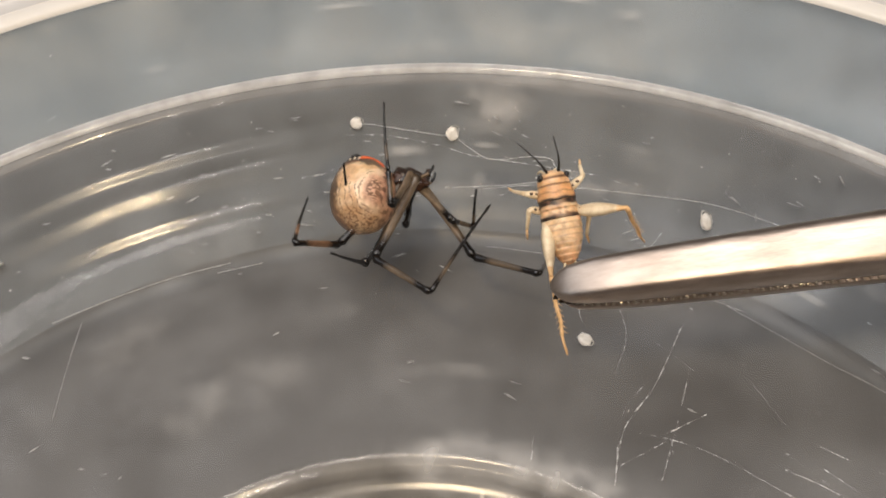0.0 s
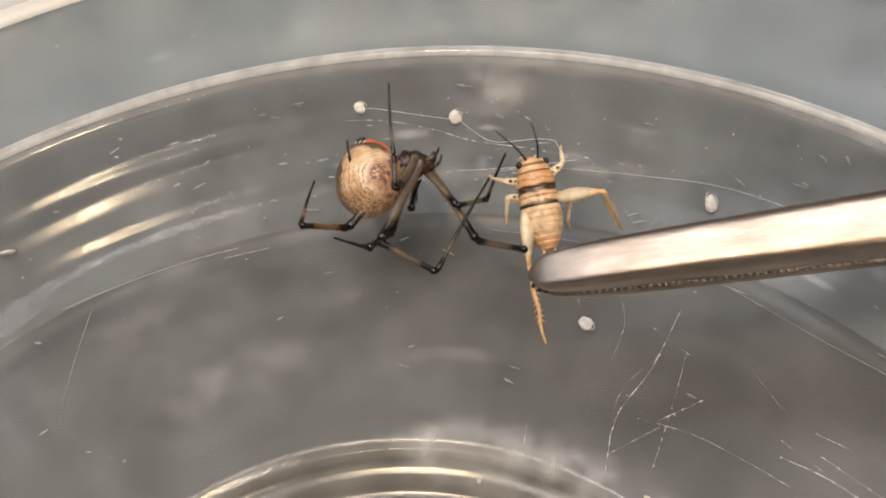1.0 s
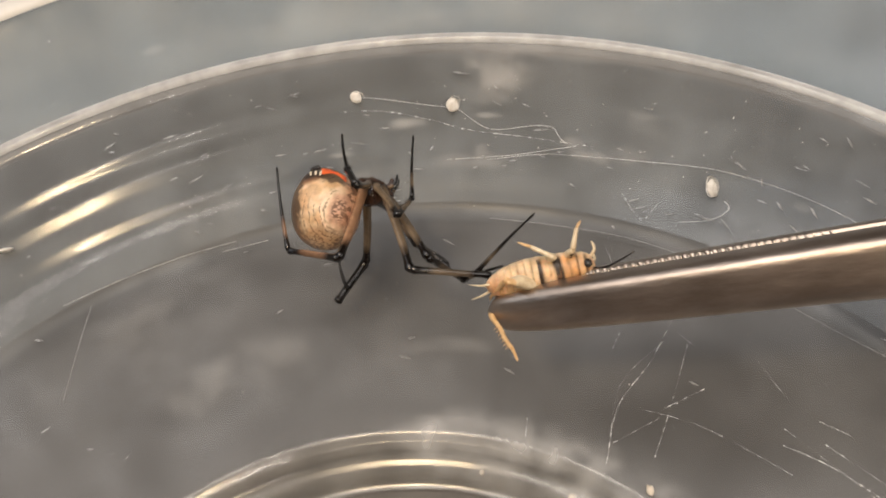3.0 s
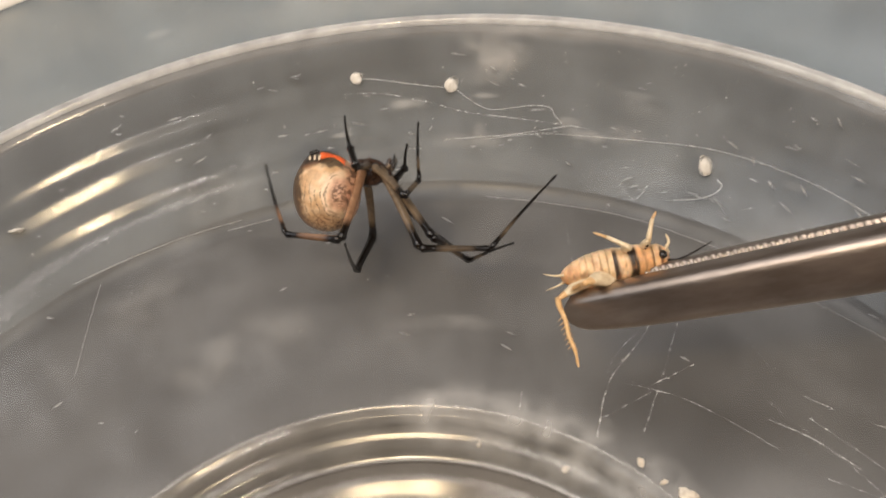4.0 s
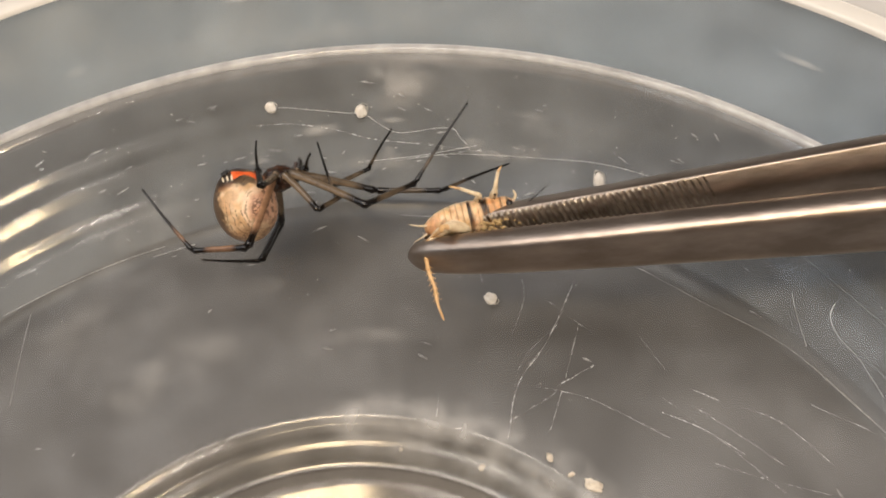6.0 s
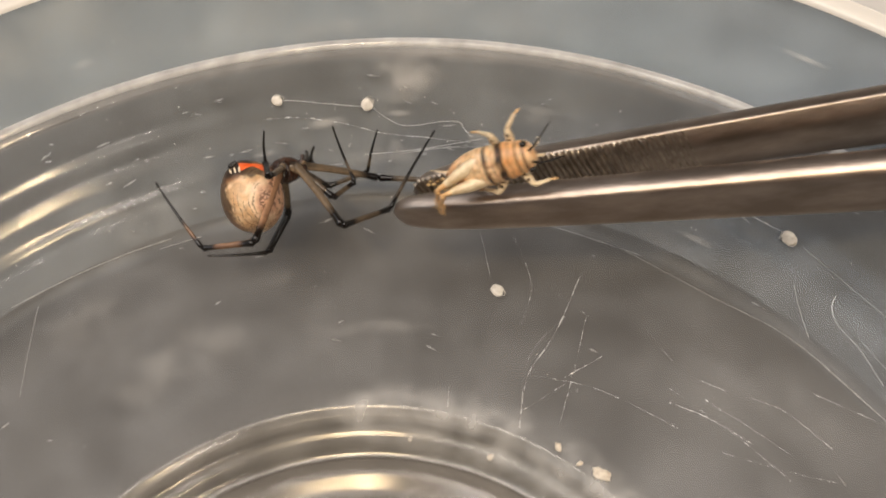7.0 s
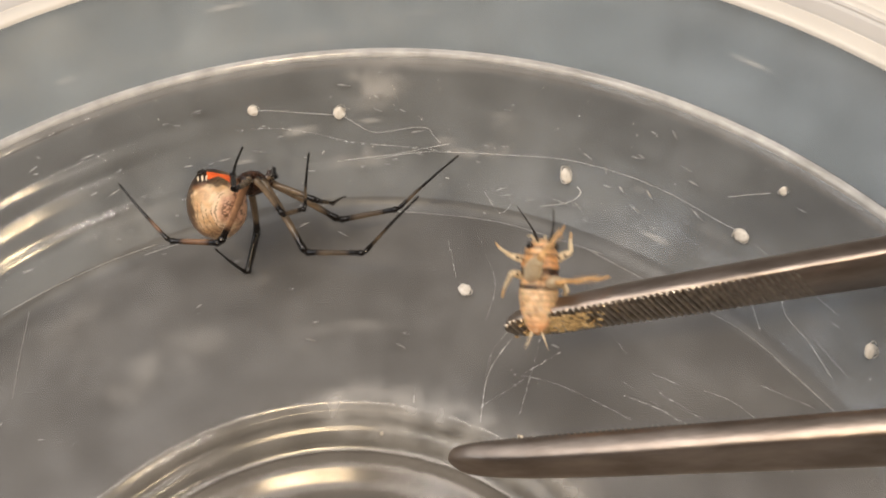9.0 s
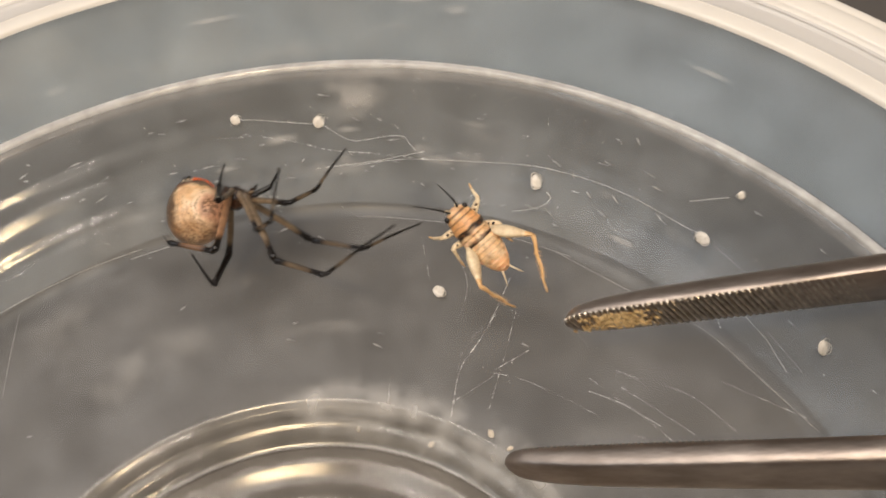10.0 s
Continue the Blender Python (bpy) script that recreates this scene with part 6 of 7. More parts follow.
    walk(met, [
        (0, limb(9.96, -7.58, 1.37, 10.74, -3.09, -3.62)),
        (0.15, limb(9.81, -7.59, 1.56, 10.65, -3.19, -3.49)),
        (0.8, limb(9.16, -7.63, 2.36, 10.24, -3.60, -2.92)),
        (1.45, limb(8.52, -7.67, 3.16, 9.83, -4.01, -2.36)),
        (1.6, limb(8.37, -7.68, 3.35, 9.74, -4.11, -2.23)),
        (1.8, limb(5.51, -7.09, 0.68, 8.55, -6.14, -5.28)),
        (2.1, limb(6.02, -5.70, -2.90, 7.95, -7.34, 3.37)),
        (2.25, limb(6.12, -5.68, -2.76, 8.15, -7.11, 3.49)),
        (2.8, limb(6.50, -5.62, -2.25, 8.89, -6.26, 3.94)),
        (3.35, limb(6.89, -5.57, -1.74, 9.63, -5.40, 4.40)),
        (3.5, limb(6.99, -5.55, -1.60, 9.83, -5.17, 4.52)),
        (4, limb(6.95, -6.13, -2.14, 10.16, -5.74, 3.80)),
        (4.2, limb(11.91, -3.61, -4.08, 16.73, -4.18, 0.63)),
        (4.5, limb(11.75, -2.88, -4.92, 18.27, -1.21, -4.24)),
        (4.65, limb(11.77, -3.03, -4.52, 18.26, -1.50, -3.59)),
        (5, limb(11.82, -4.37, -3.58, 18.24, -3.38, -2.08)),
        (5.35, limb(11.87, -3.71, -2.64, 18.22, -2.86, -0.58)),
        (5.5, limb(11.89, -3.86, -2.24, 18.21, -3.15, 0.07)),
        (5.65, limb(11.90, -3.81, -2.43, 17.84, -3.15, 0.27)),
        (6.25, limb(11.94, -3.60, -3.20, 16.38, -3.15, 1.09)),
        (6.85, limb(11.97, -3.40, -3.96, 14.91, -3.14, 1.91)),
        (7, limb(11.98, -3.35, -4.15, 14.54, -3.14, 2.11)),
        (7.5, limb(12.05, -2.99, -1.39, 15.00, -3.32, 4.69)),
        (8, limb(11.87, -2.39, -1.55, 15.87, -1.48, 3.82)),
        (8.5, limb(11.36, -2.92, -1.92, 15.55, -2.16, 3.32)),
        (9, limb(11.45, -3.27, -1.69, 16.86, 0.55, -0.31)),
        (9.5, limb(11.36, -0.87, -0.74, 15.70, 4.20, 0.39)),
        (10, limb(10.89, -3.01, -3.40, 15.45, -3.23, 1.59)),
    ])
    fem, tib, met = spider_legs["f2"]
    walk(fem, [
        (0, limb(0.30, 0.30, -0.75, 3.62, -3.41, 0.71)),
        (0.15, limb(0.30, 0.30, -0.75, 3.62, -3.42, 0.67)),
        (0.8, limb(0.30, 0.30, -0.75, 3.64, -3.46, 0.50)),
        (1.45, limb(0.30, 0.30, -0.75, 3.66, -3.50, 0.33)),
        (1.6, limb(0.30, 0.30, -0.75, 3.66, -3.51, 0.29)),
        (1.7, limb(0.30, 0.30, -0.75, 4.09, -1.49, 2.31)),
        (2.1, limb(0.30, 0.30, -0.75, 3.08, -3.98, 0.19)),
        (2.25, limb(0.30, 0.30, -0.75, 3.01, -3.71, -0.38)),
        (2.8, limb(0.30, 0.30, -0.75, 2.75, -2.70, -2.49)),
        (3.35, limb(0.30, 0.30, -0.75, 2.48, -1.69, -4.60)),
        (3.5, limb(0.30, 0.30, -0.75, 2.41, -1.42, -5.17)),
        (4, limb(0.30, 0.30, -0.75, 2.40, -1.97, -4.92)),
        (4.2, limb(0.30, 0.30, -0.75, 5.30, -1.01, -1.20)),
        (4.5, limb(0.30, 0.30, -0.75, 2.52, -1.27, -5.17)),
        (4.65, limb(0.30, 0.30, -0.75, 2.81, -1.21, -4.94)),
        (5, limb(0.30, 0.30, -0.75, 3.48, -1.07, -4.41)),
        (5.35, limb(0.30, 0.30, -0.75, 4.15, -0.94, -3.87)),
        (5.5, limb(0.30, 0.30, -0.75, 4.44, -0.88, -3.64)),
        (5.65, limb(0.30, 0.30, -0.75, 4.25, -0.95, -3.78)),
        (6.25, limb(0.30, 0.30, -0.75, 3.47, -1.25, -4.34)),
        (6.85, limb(0.30, 0.30, -0.75, 2.69, -1.54, -4.90)),
        (7, limb(0.30, 0.30, -0.75, 2.50, -1.61, -5.04)),
        (7.5, limb(0.30, 0.30, -0.75, 4.72, -1.72, -2.56)),
        (8, limb(0.30, 0.30, -0.75, 4.57, -1.57, -3.04)),
        (8.5, limb(0.30, 0.30, -0.75, 5.01, -1.60, -1.82)),
        (9, limb(0.30, 0.30, -0.75, 4.94, -1.90, -0.01)),
        (9.5, limb(0.30, 0.30, -0.75, 4.84, -0.58, 1.60)),
        (10, limb(0.30, 0.30, -0.75, 4.56, -1.39, 1.69)),
    ])
    walk(tib, [
        (0, limb(3.62, -3.41, 0.71, 4.74, -2.23, -2.38)),
        (0.15, limb(3.62, -3.42, 0.67, 4.82, -2.14, -2.31)),
        (0.8, limb(3.64, -3.46, 0.50, 5.14, -1.77, -2.03)),
        (1.45, limb(3.66, -3.50, 0.33, 5.47, -1.41, -1.75)),
        (1.6, limb(3.66, -3.51, 0.29, 5.55, -1.32, -1.68)),
        (1.7, limb(4.09, -1.49, 2.31, 6.48, 0.61, 0.86)),
        (2.1, limb(3.08, -3.98, 0.19, 3.69, -3.14, -3.15)),
        (2.25, limb(3.01, -3.71, -0.38, 3.75, -3.17, -3.14)),
        (2.8, limb(2.75, -2.70, -2.49, 3.98, -3.29, -3.08)),
        (3.35, limb(2.48, -1.69, -4.60, 4.21, -3.42, -3.03)),
        (3.5, limb(2.41, -1.42, -5.17, 4.27, -3.45, -3.02)),
        (4, limb(2.40, -1.97, -4.92, 4.26, -3.95, -2.72)),
        (4.2, limb(5.30, -1.01, -1.20, 6.48, -0.27, -4.40)),
        (4.5, limb(2.52, -1.27, -5.17, 5.45, -0.82, -3.32)),
        (4.65, limb(2.81, -1.21, -4.94, 5.66, -0.70, -3.72)),
        (5, limb(3.48, -1.07, -4.41, 6.15, -0.40, -4.67)),
        (5.35, limb(4.15, -0.94, -3.87, 6.64, -0.11, -5.61)),
        (5.5, limb(4.44, -0.88, -3.64, 6.85, 0.01, -6.01)),
        (5.65, limb(4.25, -0.95, -3.78, 6.76, -0.11, -5.92)),
        (6.25, limb(3.47, -1.25, -4.34, 6.41, -0.59, -5.54)),
        (6.85, limb(2.69, -1.54, -4.90, 6.06, -1.07, -5.16)),
        (7, limb(2.50, -1.61, -5.04, 5.97, -1.19, -5.07)),
        (7.5, limb(4.72, -1.72, -2.56, 6.57, -1.18, -5.48)),
        (8, limb(4.57, -1.57, -3.04, 5.86, -1.03, -6.24)),
        (8.5, limb(5.01, -1.60, -1.82, 6.66, -1.86, -4.89)),
        (9, limb(4.94, -1.90, -0.01, 6.02, -2.20, -3.32)),
        (9.5, limb(4.84, -0.58, 1.60, 6.89, 0.15, -1.14)),
        (10, limb(4.56, -1.39, 1.69, 6.82, 0.82, 0.20)),
    ])
    walk(met, [
        (0, limb(4.74, -2.23, -2.38, 5.30, -1.73, 2.20)),
        (0.15, limb(4.82, -2.14, -2.31, 5.54, -1.52, 2.17)),
        (0.8, limb(5.14, -1.77, -2.03, 6.58, -0.59, 2.04)),
        (1.45, limb(5.47, -1.41, -1.75, 7.63, 0.33, 1.92)),
        (1.6, limb(5.55, -1.32, -1.68, 7.87, 0.54, 1.89)),
        (1.7, limb(6.48, 0.61, 0.86, 8.75, 3.73, 3.45)),
        (2.1, limb(3.69, -3.14, -3.15, 5.08, -5.33, 0.70)),
        (2.25, limb(3.75, -3.17, -3.14, 5.17, -5.28, 0.74)),
        (2.8, limb(3.98, -3.29, -3.08, 5.48, -5.11, 0.90)),
        (3.35, limb(4.21, -3.42, -3.03, 5.80, -4.94, 1.05)),
        (3.5, limb(4.27, -3.45, -3.02, 5.89, -4.89, 1.09)),
        (4, limb(4.26, -3.95, -2.72, 5.90, -5.52, 1.33)),
        (4.2, limb(6.48, -0.27, -4.40, 8.02, 0.00, -0.03)),
        (4.5, limb(5.45, -0.82, -3.32, 5.33, 2.79, -0.41)),
        (4.65, limb(5.66, -0.70, -3.72, 6.04, 2.69, -0.86)),
        (5, limb(6.15, -0.40, -4.67, 7.68, 2.46, -1.90)),
        (5.35, limb(6.64, -0.11, -5.61, 9.33, 2.23, -2.94)),
        (5.5, limb(6.85, 0.01, -6.01, 10.04, 2.13, -3.39)),
        (5.65, limb(6.76, -0.11, -5.92, 9.79, 2.09, -3.23)),
        (6.25, limb(6.41, -0.59, -5.54, 8.79, 1.91, -2.60)),
        (6.85, limb(6.06, -1.07, -5.16, 7.80, 1.73, -1.96)),
        (7, limb(5.97, -1.19, -5.07, 7.55, 1.69, -1.80)),
        (7.5, limb(6.57, -1.18, -5.48, 8.77, 1.30, -2.23)),
        (8, limb(5.86, -1.03, -6.24, 7.28, 1.47, -2.60)),
        (8.5, limb(6.66, -1.86, -4.89, 7.88, 0.59, -1.15)),
        (9, limb(6.02, -2.20, -3.32, 7.42, -1.87, 1.09)),
        (9.5, limb(6.89, 0.15, -1.14, 8.28, 0.91, 3.22)),
        (10, limb(6.82, 0.82, 0.20, 9.35, 2.83, 3.53)),
    ])
    fem, tib, met = spider_legs["f3"]
    walk(fem, [
        (0, limb(-0.15, 0.30, -0.78, -0.24, -1.26, -2.60)),
        (0.15, limb(-0.15, 0.30, -0.78, -0.25, -1.28, -2.58)),
        (0.8, limb(-0.15, 0.30, -0.78, -0.28, -1.39, -2.48)),
        (1.45, limb(-0.15, 0.30, -0.78, -0.31, -1.49, -2.37)),
        (1.6, limb(-0.15, 0.30, -0.78, -0.32, -1.51, -2.35)),
        (2.1, limb(-0.15, 0.30, -0.78, 0.62, 0.67, -3.02)),
        (2.25, limb(-0.15, 0.30, -0.78, 0.58, 0.58, -3.03)),
        (2.8, limb(-0.15, 0.30, -0.78, 0.45, 0.23, -3.05)),
        (3.35, limb(-0.15, 0.30, -0.78, 0.31, -0.12, -3.08)),
        (3.5, limb(-0.15, 0.30, -0.78, 0.27, -0.21, -3.09)),
        (4.2, limb(-0.15, 0.30, -0.78, 1.96, 0.17, -1.91)),
        (4.5, limb(-0.15, 0.30, -0.78, 0.73, 0.29, -3.01)),
        (4.65, limb(-0.15, 0.30, -0.78, 0.74, 0.26, -3.00)),
        (5, limb(-0.15, 0.30, -0.78, 0.77, 0.18, -2.99)),
        (5.35, limb(-0.15, 0.30, -0.78, 0.80, 0.11, -2.98)),
        (5.5, limb(-0.15, 0.30, -0.78, 0.81, 0.08, -2.97)),
        (5.65, limb(-0.15, 0.30, -0.78, 0.81, 0.03, -2.96)),
        (6.25, limb(-0.15, 0.30, -0.78, 0.83, -0.16, -2.91)),
        (6.85, limb(-0.15, 0.30, -0.78, 0.85, -0.35, -2.86)),
        (7, limb(-0.15, 0.30, -0.78, 0.85, -0.40, -2.85)),
        (7.5, limb(-0.15, 0.30, -0.78, 0.88, -0.18, -2.89)),
        (8, limb(-0.15, 0.30, -0.78, 0.66, -0.13, -3.00)),
        (8.15, limb(-0.15, 0.30, -0.78, 0.64, -0.14, -3.00)),
        (8.5, limb(-0.15, 0.30, -0.78, 0.60, -0.16, -3.01)),
        (8.85, limb(-0.15, 0.30, -0.78, 0.57, -0.18, -3.02)),
        (9, limb(-0.15, 0.30, -0.78, 0.55, -0.19, -3.02)),
        (9.15, limb(-0.15, 0.30, -0.78, 0.61, 0.07, -2.94)),
        (9.5, limb(-0.15, 0.30, -0.78, 0.74, 0.68, -2.77)),
        (9.85, limb(-0.15, 0.30, -0.78, 0.86, 1.29, -2.60)),
        (10, limb(-0.15, 0.30, -0.78, 0.92, 1.55, -2.52)),
    ])
    walk(tib, [
        (0, limb(-0.24, -1.26, -2.60, -0.01, -2.86, -1.22)),
        (0.15, limb(-0.25, -1.28, -2.58, -0.01, -2.88, -1.19)),
        (0.8, limb(-0.28, -1.39, -2.48, 0.00, -2.96, -1.08)),
        (1.45, limb(-0.31, -1.49, -2.37, 0.02, -3.05, -0.98)),
        (1.6, limb(-0.32, -1.51, -2.35, 0.02, -3.07, -0.95)),
        (2.1, limb(0.62, 0.67, -3.02, 1.21, -1.08, -1.97)),
        (2.25, limb(0.58, 0.58, -3.03, 1.22, -1.05, -1.90)),
        (2.8, limb(0.45, 0.23, -3.05, 1.24, -0.93, -1.65)),
        (3.35, limb(0.31, -0.12, -3.08, 1.27, -0.81, -1.39)),
        (3.5, limb(0.27, -0.21, -3.09, 1.28, -0.78, -1.32)),
        (4.2, limb(1.96, 0.17, -1.91, 2.75, 0.81, -0.05)),
        (4.5, limb(0.73, 0.29, -3.01, 1.98, 1.30, -1.64)),
        (4.65, limb(0.74, 0.26, -3.00, 1.99, 1.18, -1.59)),
        (5, limb(0.77, 0.18, -2.99, 2.01, 0.89, -1.47)),
        (5.35, limb(0.80, 0.11, -2.98, 2.04, 0.60, -1.35)),
        (5.5, limb(0.81, 0.08, -2.97, 2.05, 0.48, -1.30)),
        (5.65, limb(0.81, 0.03, -2.96, 2.03, 0.47, -1.29)),
        (6.25, limb(0.83, -0.16, -2.91, 1.96, 0.45, -1.25)),
        (6.85, limb(0.85, -0.35, -2.86, 1.90, 0.43, -1.20)),
        (7, limb(0.85, -0.40, -2.85, 1.88, 0.42, -1.19)),
        (7.5, limb(0.88, -0.18, -2.89, 2.05, 0.88, -1.48)),
        (8, limb(0.66, -0.13, -3.00, 1.87, 0.97, -1.66)),
        (8.15, limb(0.64, -0.14, -3.00, 1.85, 0.91, -1.62)),
        (8.5, limb(0.60, -0.16, -3.01, 1.79, 0.77, -1.54)),
        (8.85, limb(0.57, -0.18, -3.02, 1.73, 0.63, -1.46)),
        (9, limb(0.55, -0.19, -3.02, 1.71, 0.57, -1.42)),
        (9.15, limb(0.61, 0.07, -2.94, 1.88, 0.85, -1.53)),
        (9.5, limb(0.74, 0.68, -2.77, 2.26, 1.50, -1.78)),
        (9.85, limb(0.86, 1.29, -2.60, 2.64, 2.16, -2.04)),
        (10, limb(0.92, 1.55, -2.52, 2.81, 2.44, -2.15)),
    ])
    walk(met, [
        (0, limb(-0.01, -2.86, -1.22, 0.36, -0.08, -1.29)),
        (0.15, limb(-0.01, -2.88, -1.19, 0.35, -0.11, -1.34)),
        (0.8, limb(0.00, -2.96, -1.08, 0.28, -0.24, -1.54)),
        (1.45, limb(0.02, -3.05, -0.98, 0.22, -0.37, -1.74)),
        (1.6, limb(0.02, -3.07, -0.95, 0.21, -0.40, -1.79)),
        (2.1, limb(1.21, -1.08, -1.97, 1.99, -3.75, -1.66)),
        (2.25, limb(1.22, -1.05, -1.90, 1.98, -3.29, -1.36)),
        (2.8, limb(1.24, -0.93, -1.65, 1.93, -1.63, -0.28)),
        (3.35, limb(1.27, -0.81, -1.39, 1.87, 0.04, 0.81)),
        (3.5, limb(1.28, -0.78, -1.32, 1.86, 0.50, 1.11)),
        (4.2, limb(2.75, 0.81, -0.05, 3.14, 2.07, 2.42)),
        (4.5, limb(1.98, 1.30, -1.64, 2.46, 2.24, 0.96)),
        (4.65, limb(1.99, 1.18, -1.59, 2.53, 2.08, 1.01)),
        (5, limb(2.01, 0.89, -1.47, 2.69, 1.71, 1.11)),
        (5.35, limb(2.04, 0.60, -1.35, 2.85, 1.33, 1.22)),
        (5.5, limb(2.05, 0.48, -1.30, 2.92, 1.17, 1.27)),
        (5.65, limb(2.03, 0.47, -1.29, 2.88, 1.17, 1.29)),
        (6.25, limb(1.96, 0.45, -1.25, 2.73, 1.18, 1.34)),
        (6.85, limb(1.90, 0.43, -1.20, 2.59, 1.19, 1.40)),
        (7, limb(1.88, 0.42, -1.19, 2.55, 1.19, 1.42)),
        (7.5, limb(2.05, 0.88, -1.48, 2.85, 1.67, 1.09)),
        (8, limb(1.87, 0.97, -1.66, 2.34, 1.74, 0.99)),
        (8.15, limb(1.85, 0.91, -1.62, 2.30, 1.62, 1.04)),
        (8.5, limb(1.79, 0.77, -1.54, 2.21, 1.35, 1.16)),
        (8.85, limb(1.73, 0.63, -1.46, 2.12, 1.08, 1.28)),
        (9, limb(1.71, 0.57, -1.42, 2.08, 0.96, 1.33)),
        (9.15, limb(1.88, 0.85, -1.53, 2.33, 1.20, 1.21)),
        (9.5, limb(2.26, 1.50, -1.78, 2.90, 1.77, 0.92)),
        (9.85, limb(2.64, 2.16, -2.04, 3.47, 2.34, 0.62)),
        (10, limb(2.81, 2.44, -2.15, 3.72, 2.58, 0.50)),
    ])
    fem, tib, met = spider_legs["f4"]
    walk(fem, [
        (0, limb(-0.45, 0.20, -0.60, -2.51, -3.40, -4.08)),
        (0.15, limb(-0.45, 0.20, -0.60, -2.46, -3.39, -4.12)),
        (0.8, limb(-0.45, 0.20, -0.60, -2.23, -3.33, -4.29)),
        (1.45, limb(-0.45, 0.20, -0.60, -2.00, -3.26, -4.46)),
        (1.6, limb(-0.45, 0.20, -0.60, -1.95, -3.25, -4.50)),
        (1.8, limb(-0.45, 0.20, -0.60, -1.24, -1.75, -5.60)),
        (2.1, limb(-0.45, 0.20, -0.60, -1.37, -4.88, -2.25)),
        (2.25, limb(-0.45, 0.20, -0.60, -1.23, -4.76, -2.47)),
        (2.8, limb(-0.45, 0.20, -0.60, -0.71, -4.32, -3.27)),
        (3.35, limb(-0.45, 0.20, -0.60, -0.19, -3.87, -4.07)),
        (3.5, limb(-0.45, 0.20, -0.60, -0.05, -3.75, -4.29)),
        (4, limb(-0.45, 0.20, -0.60, -0.27, -4.03, -3.98)),
        (4.2, limb(-0.45, 0.20, -0.60, 1.70, -4.28, -2.75)),
        (4.5, limb(-0.45, 0.20, -0.60, 0.38, -3.65, -4.32)),
        (4.65, limb(-0.45, 0.20, -0.60, 0.11, -3.54, -4.41)),
        (5, limb(-0.45, 0.20, -0.60, -0.52, -3.27, -4.63)),
        (5.35, limb(-0.45, 0.20, -0.60, -1.14, -3.00, -4.86)),
        (5.5, limb(-0.45, 0.20, -0.60, -1.41, -2.89, -4.95)),
        (5.65, limb(-0.45, 0.20, -0.60, -1.39, -2.92, -4.93)),
        (6.25, limb(-0.45, 0.20, -0.60, -1.29, -3.03, -4.87)),
        (6.85, limb(-0.45, 0.20, -0.60, -1.19, -3.13, -4.81)),
        (7, limb(-0.45, 0.20, -0.60, -1.17, -3.16, -4.79)),
        (7.5, limb(-0.45, 0.20, -0.60, -1.42, -3.16, -4.74)),
        (8, limb(-0.45, 0.20, -0.60, -1.34, -3.03, -4.86)),
        (8.5, limb(-0.45, 0.20, -0.60, -1.19, -3.16, -4.79)),
        (9, limb(-0.45, 0.20, -0.60, -0.75, -3.89, -4.14)),
        (9.5, limb(-0.45, 0.20, -0.60, -0.34, -4.14, -3.85)),
        (10, limb(-0.45, 0.20, -0.60, -0.86, -2.55, -5.25)),
    ])
    walk(tib, [
        (0, limb(-2.51, -3.40, -4.08, -2.66, -5.95, -1.44)),
        (0.15, limb(-2.46, -3.39, -4.12, -2.71, -5.94, -1.51)),
        (0.8, limb(-2.23, -3.33, -4.29, -2.91, -5.87, -1.79)),
        (1.45, limb(-2.00, -3.26, -4.46, -3.10, -5.80, -2.07)),
        (1.6, limb(-1.95, -3.25, -4.50, -3.15, -5.79, -2.14)),
        (1.8, limb(-1.24, -1.75, -5.60, -3.06, -4.44, -3.89)),
        (2.1, limb(-1.37, -4.88, -2.25, -3.28, -5.68, -5.28)),
        (2.25, limb(-1.23, -4.76, -2.47, -3.02, -5.77, -4.93)),
        (2.8, limb(-0.71, -4.32, -3.27, -2.06, -6.08, -3.64)),
        (3.35, limb(-0.19, -3.87, -4.07, -1.10, -6.40, -2.34)),
        (3.5, limb(-0.05, -3.75, -4.29, -0.84, -6.49, -1.99)),
        (4, limb(-0.27, -4.03, -3.98, -1.20, -6.84, -1.81)),
        (4.2, limb(1.70, -4.28, -2.75, 0.68, -6.44, 0.03)),
        (4.5, limb(0.38, -3.65, -4.32, -0.85, -6.51, -2.38)),
        (4.65, limb(0.11, -3.54, -4.41, -1.26, -6.38, -2.61)),
        (5, limb(-0.52, -3.27, -4.63, -2.22, -6.08, -3.14)),
        (5.35, limb(-1.14, -3.00, -4.86, -3.18, -5.79, -3.67)),
        (5.5, limb(-1.41, -2.89, -4.95, -3.59, -5.66, -3.90)),
        (5.65, limb(-1.39, -2.92, -4.93, -3.56, -5.68, -3.85)),
        (6.25, limb(-1.29, -3.03, -4.87, -3.44, -5.75, -3.67)),
        (6.85, limb(-1.19, -3.13, -4.81, -3.32, -5.82, -3.49)),
        (7, limb(-1.17, -3.16, -4.79, -3.29, -5.84, -3.44)),
        (7.5, limb(-1.42, -3.16, -4.74, -2.85, -5.46, -2.27)),
        (8, limb(-1.34, -3.03, -4.86, -2.90, -5.50, -2.63)),
        (8.5, limb(-1.19, -3.16, -4.79, -2.86, -5.66, -2.70)),
        (9, limb(-0.75, -3.89, -4.14, -1.92, -7.35, -3.82)),
        (9.5, limb(-0.34, -4.14, -3.85, -0.95, -7.09, -1.76)),
        (10, limb(-0.86, -2.55, -5.25, -1.90, -5.95, -4.35)),
    ])
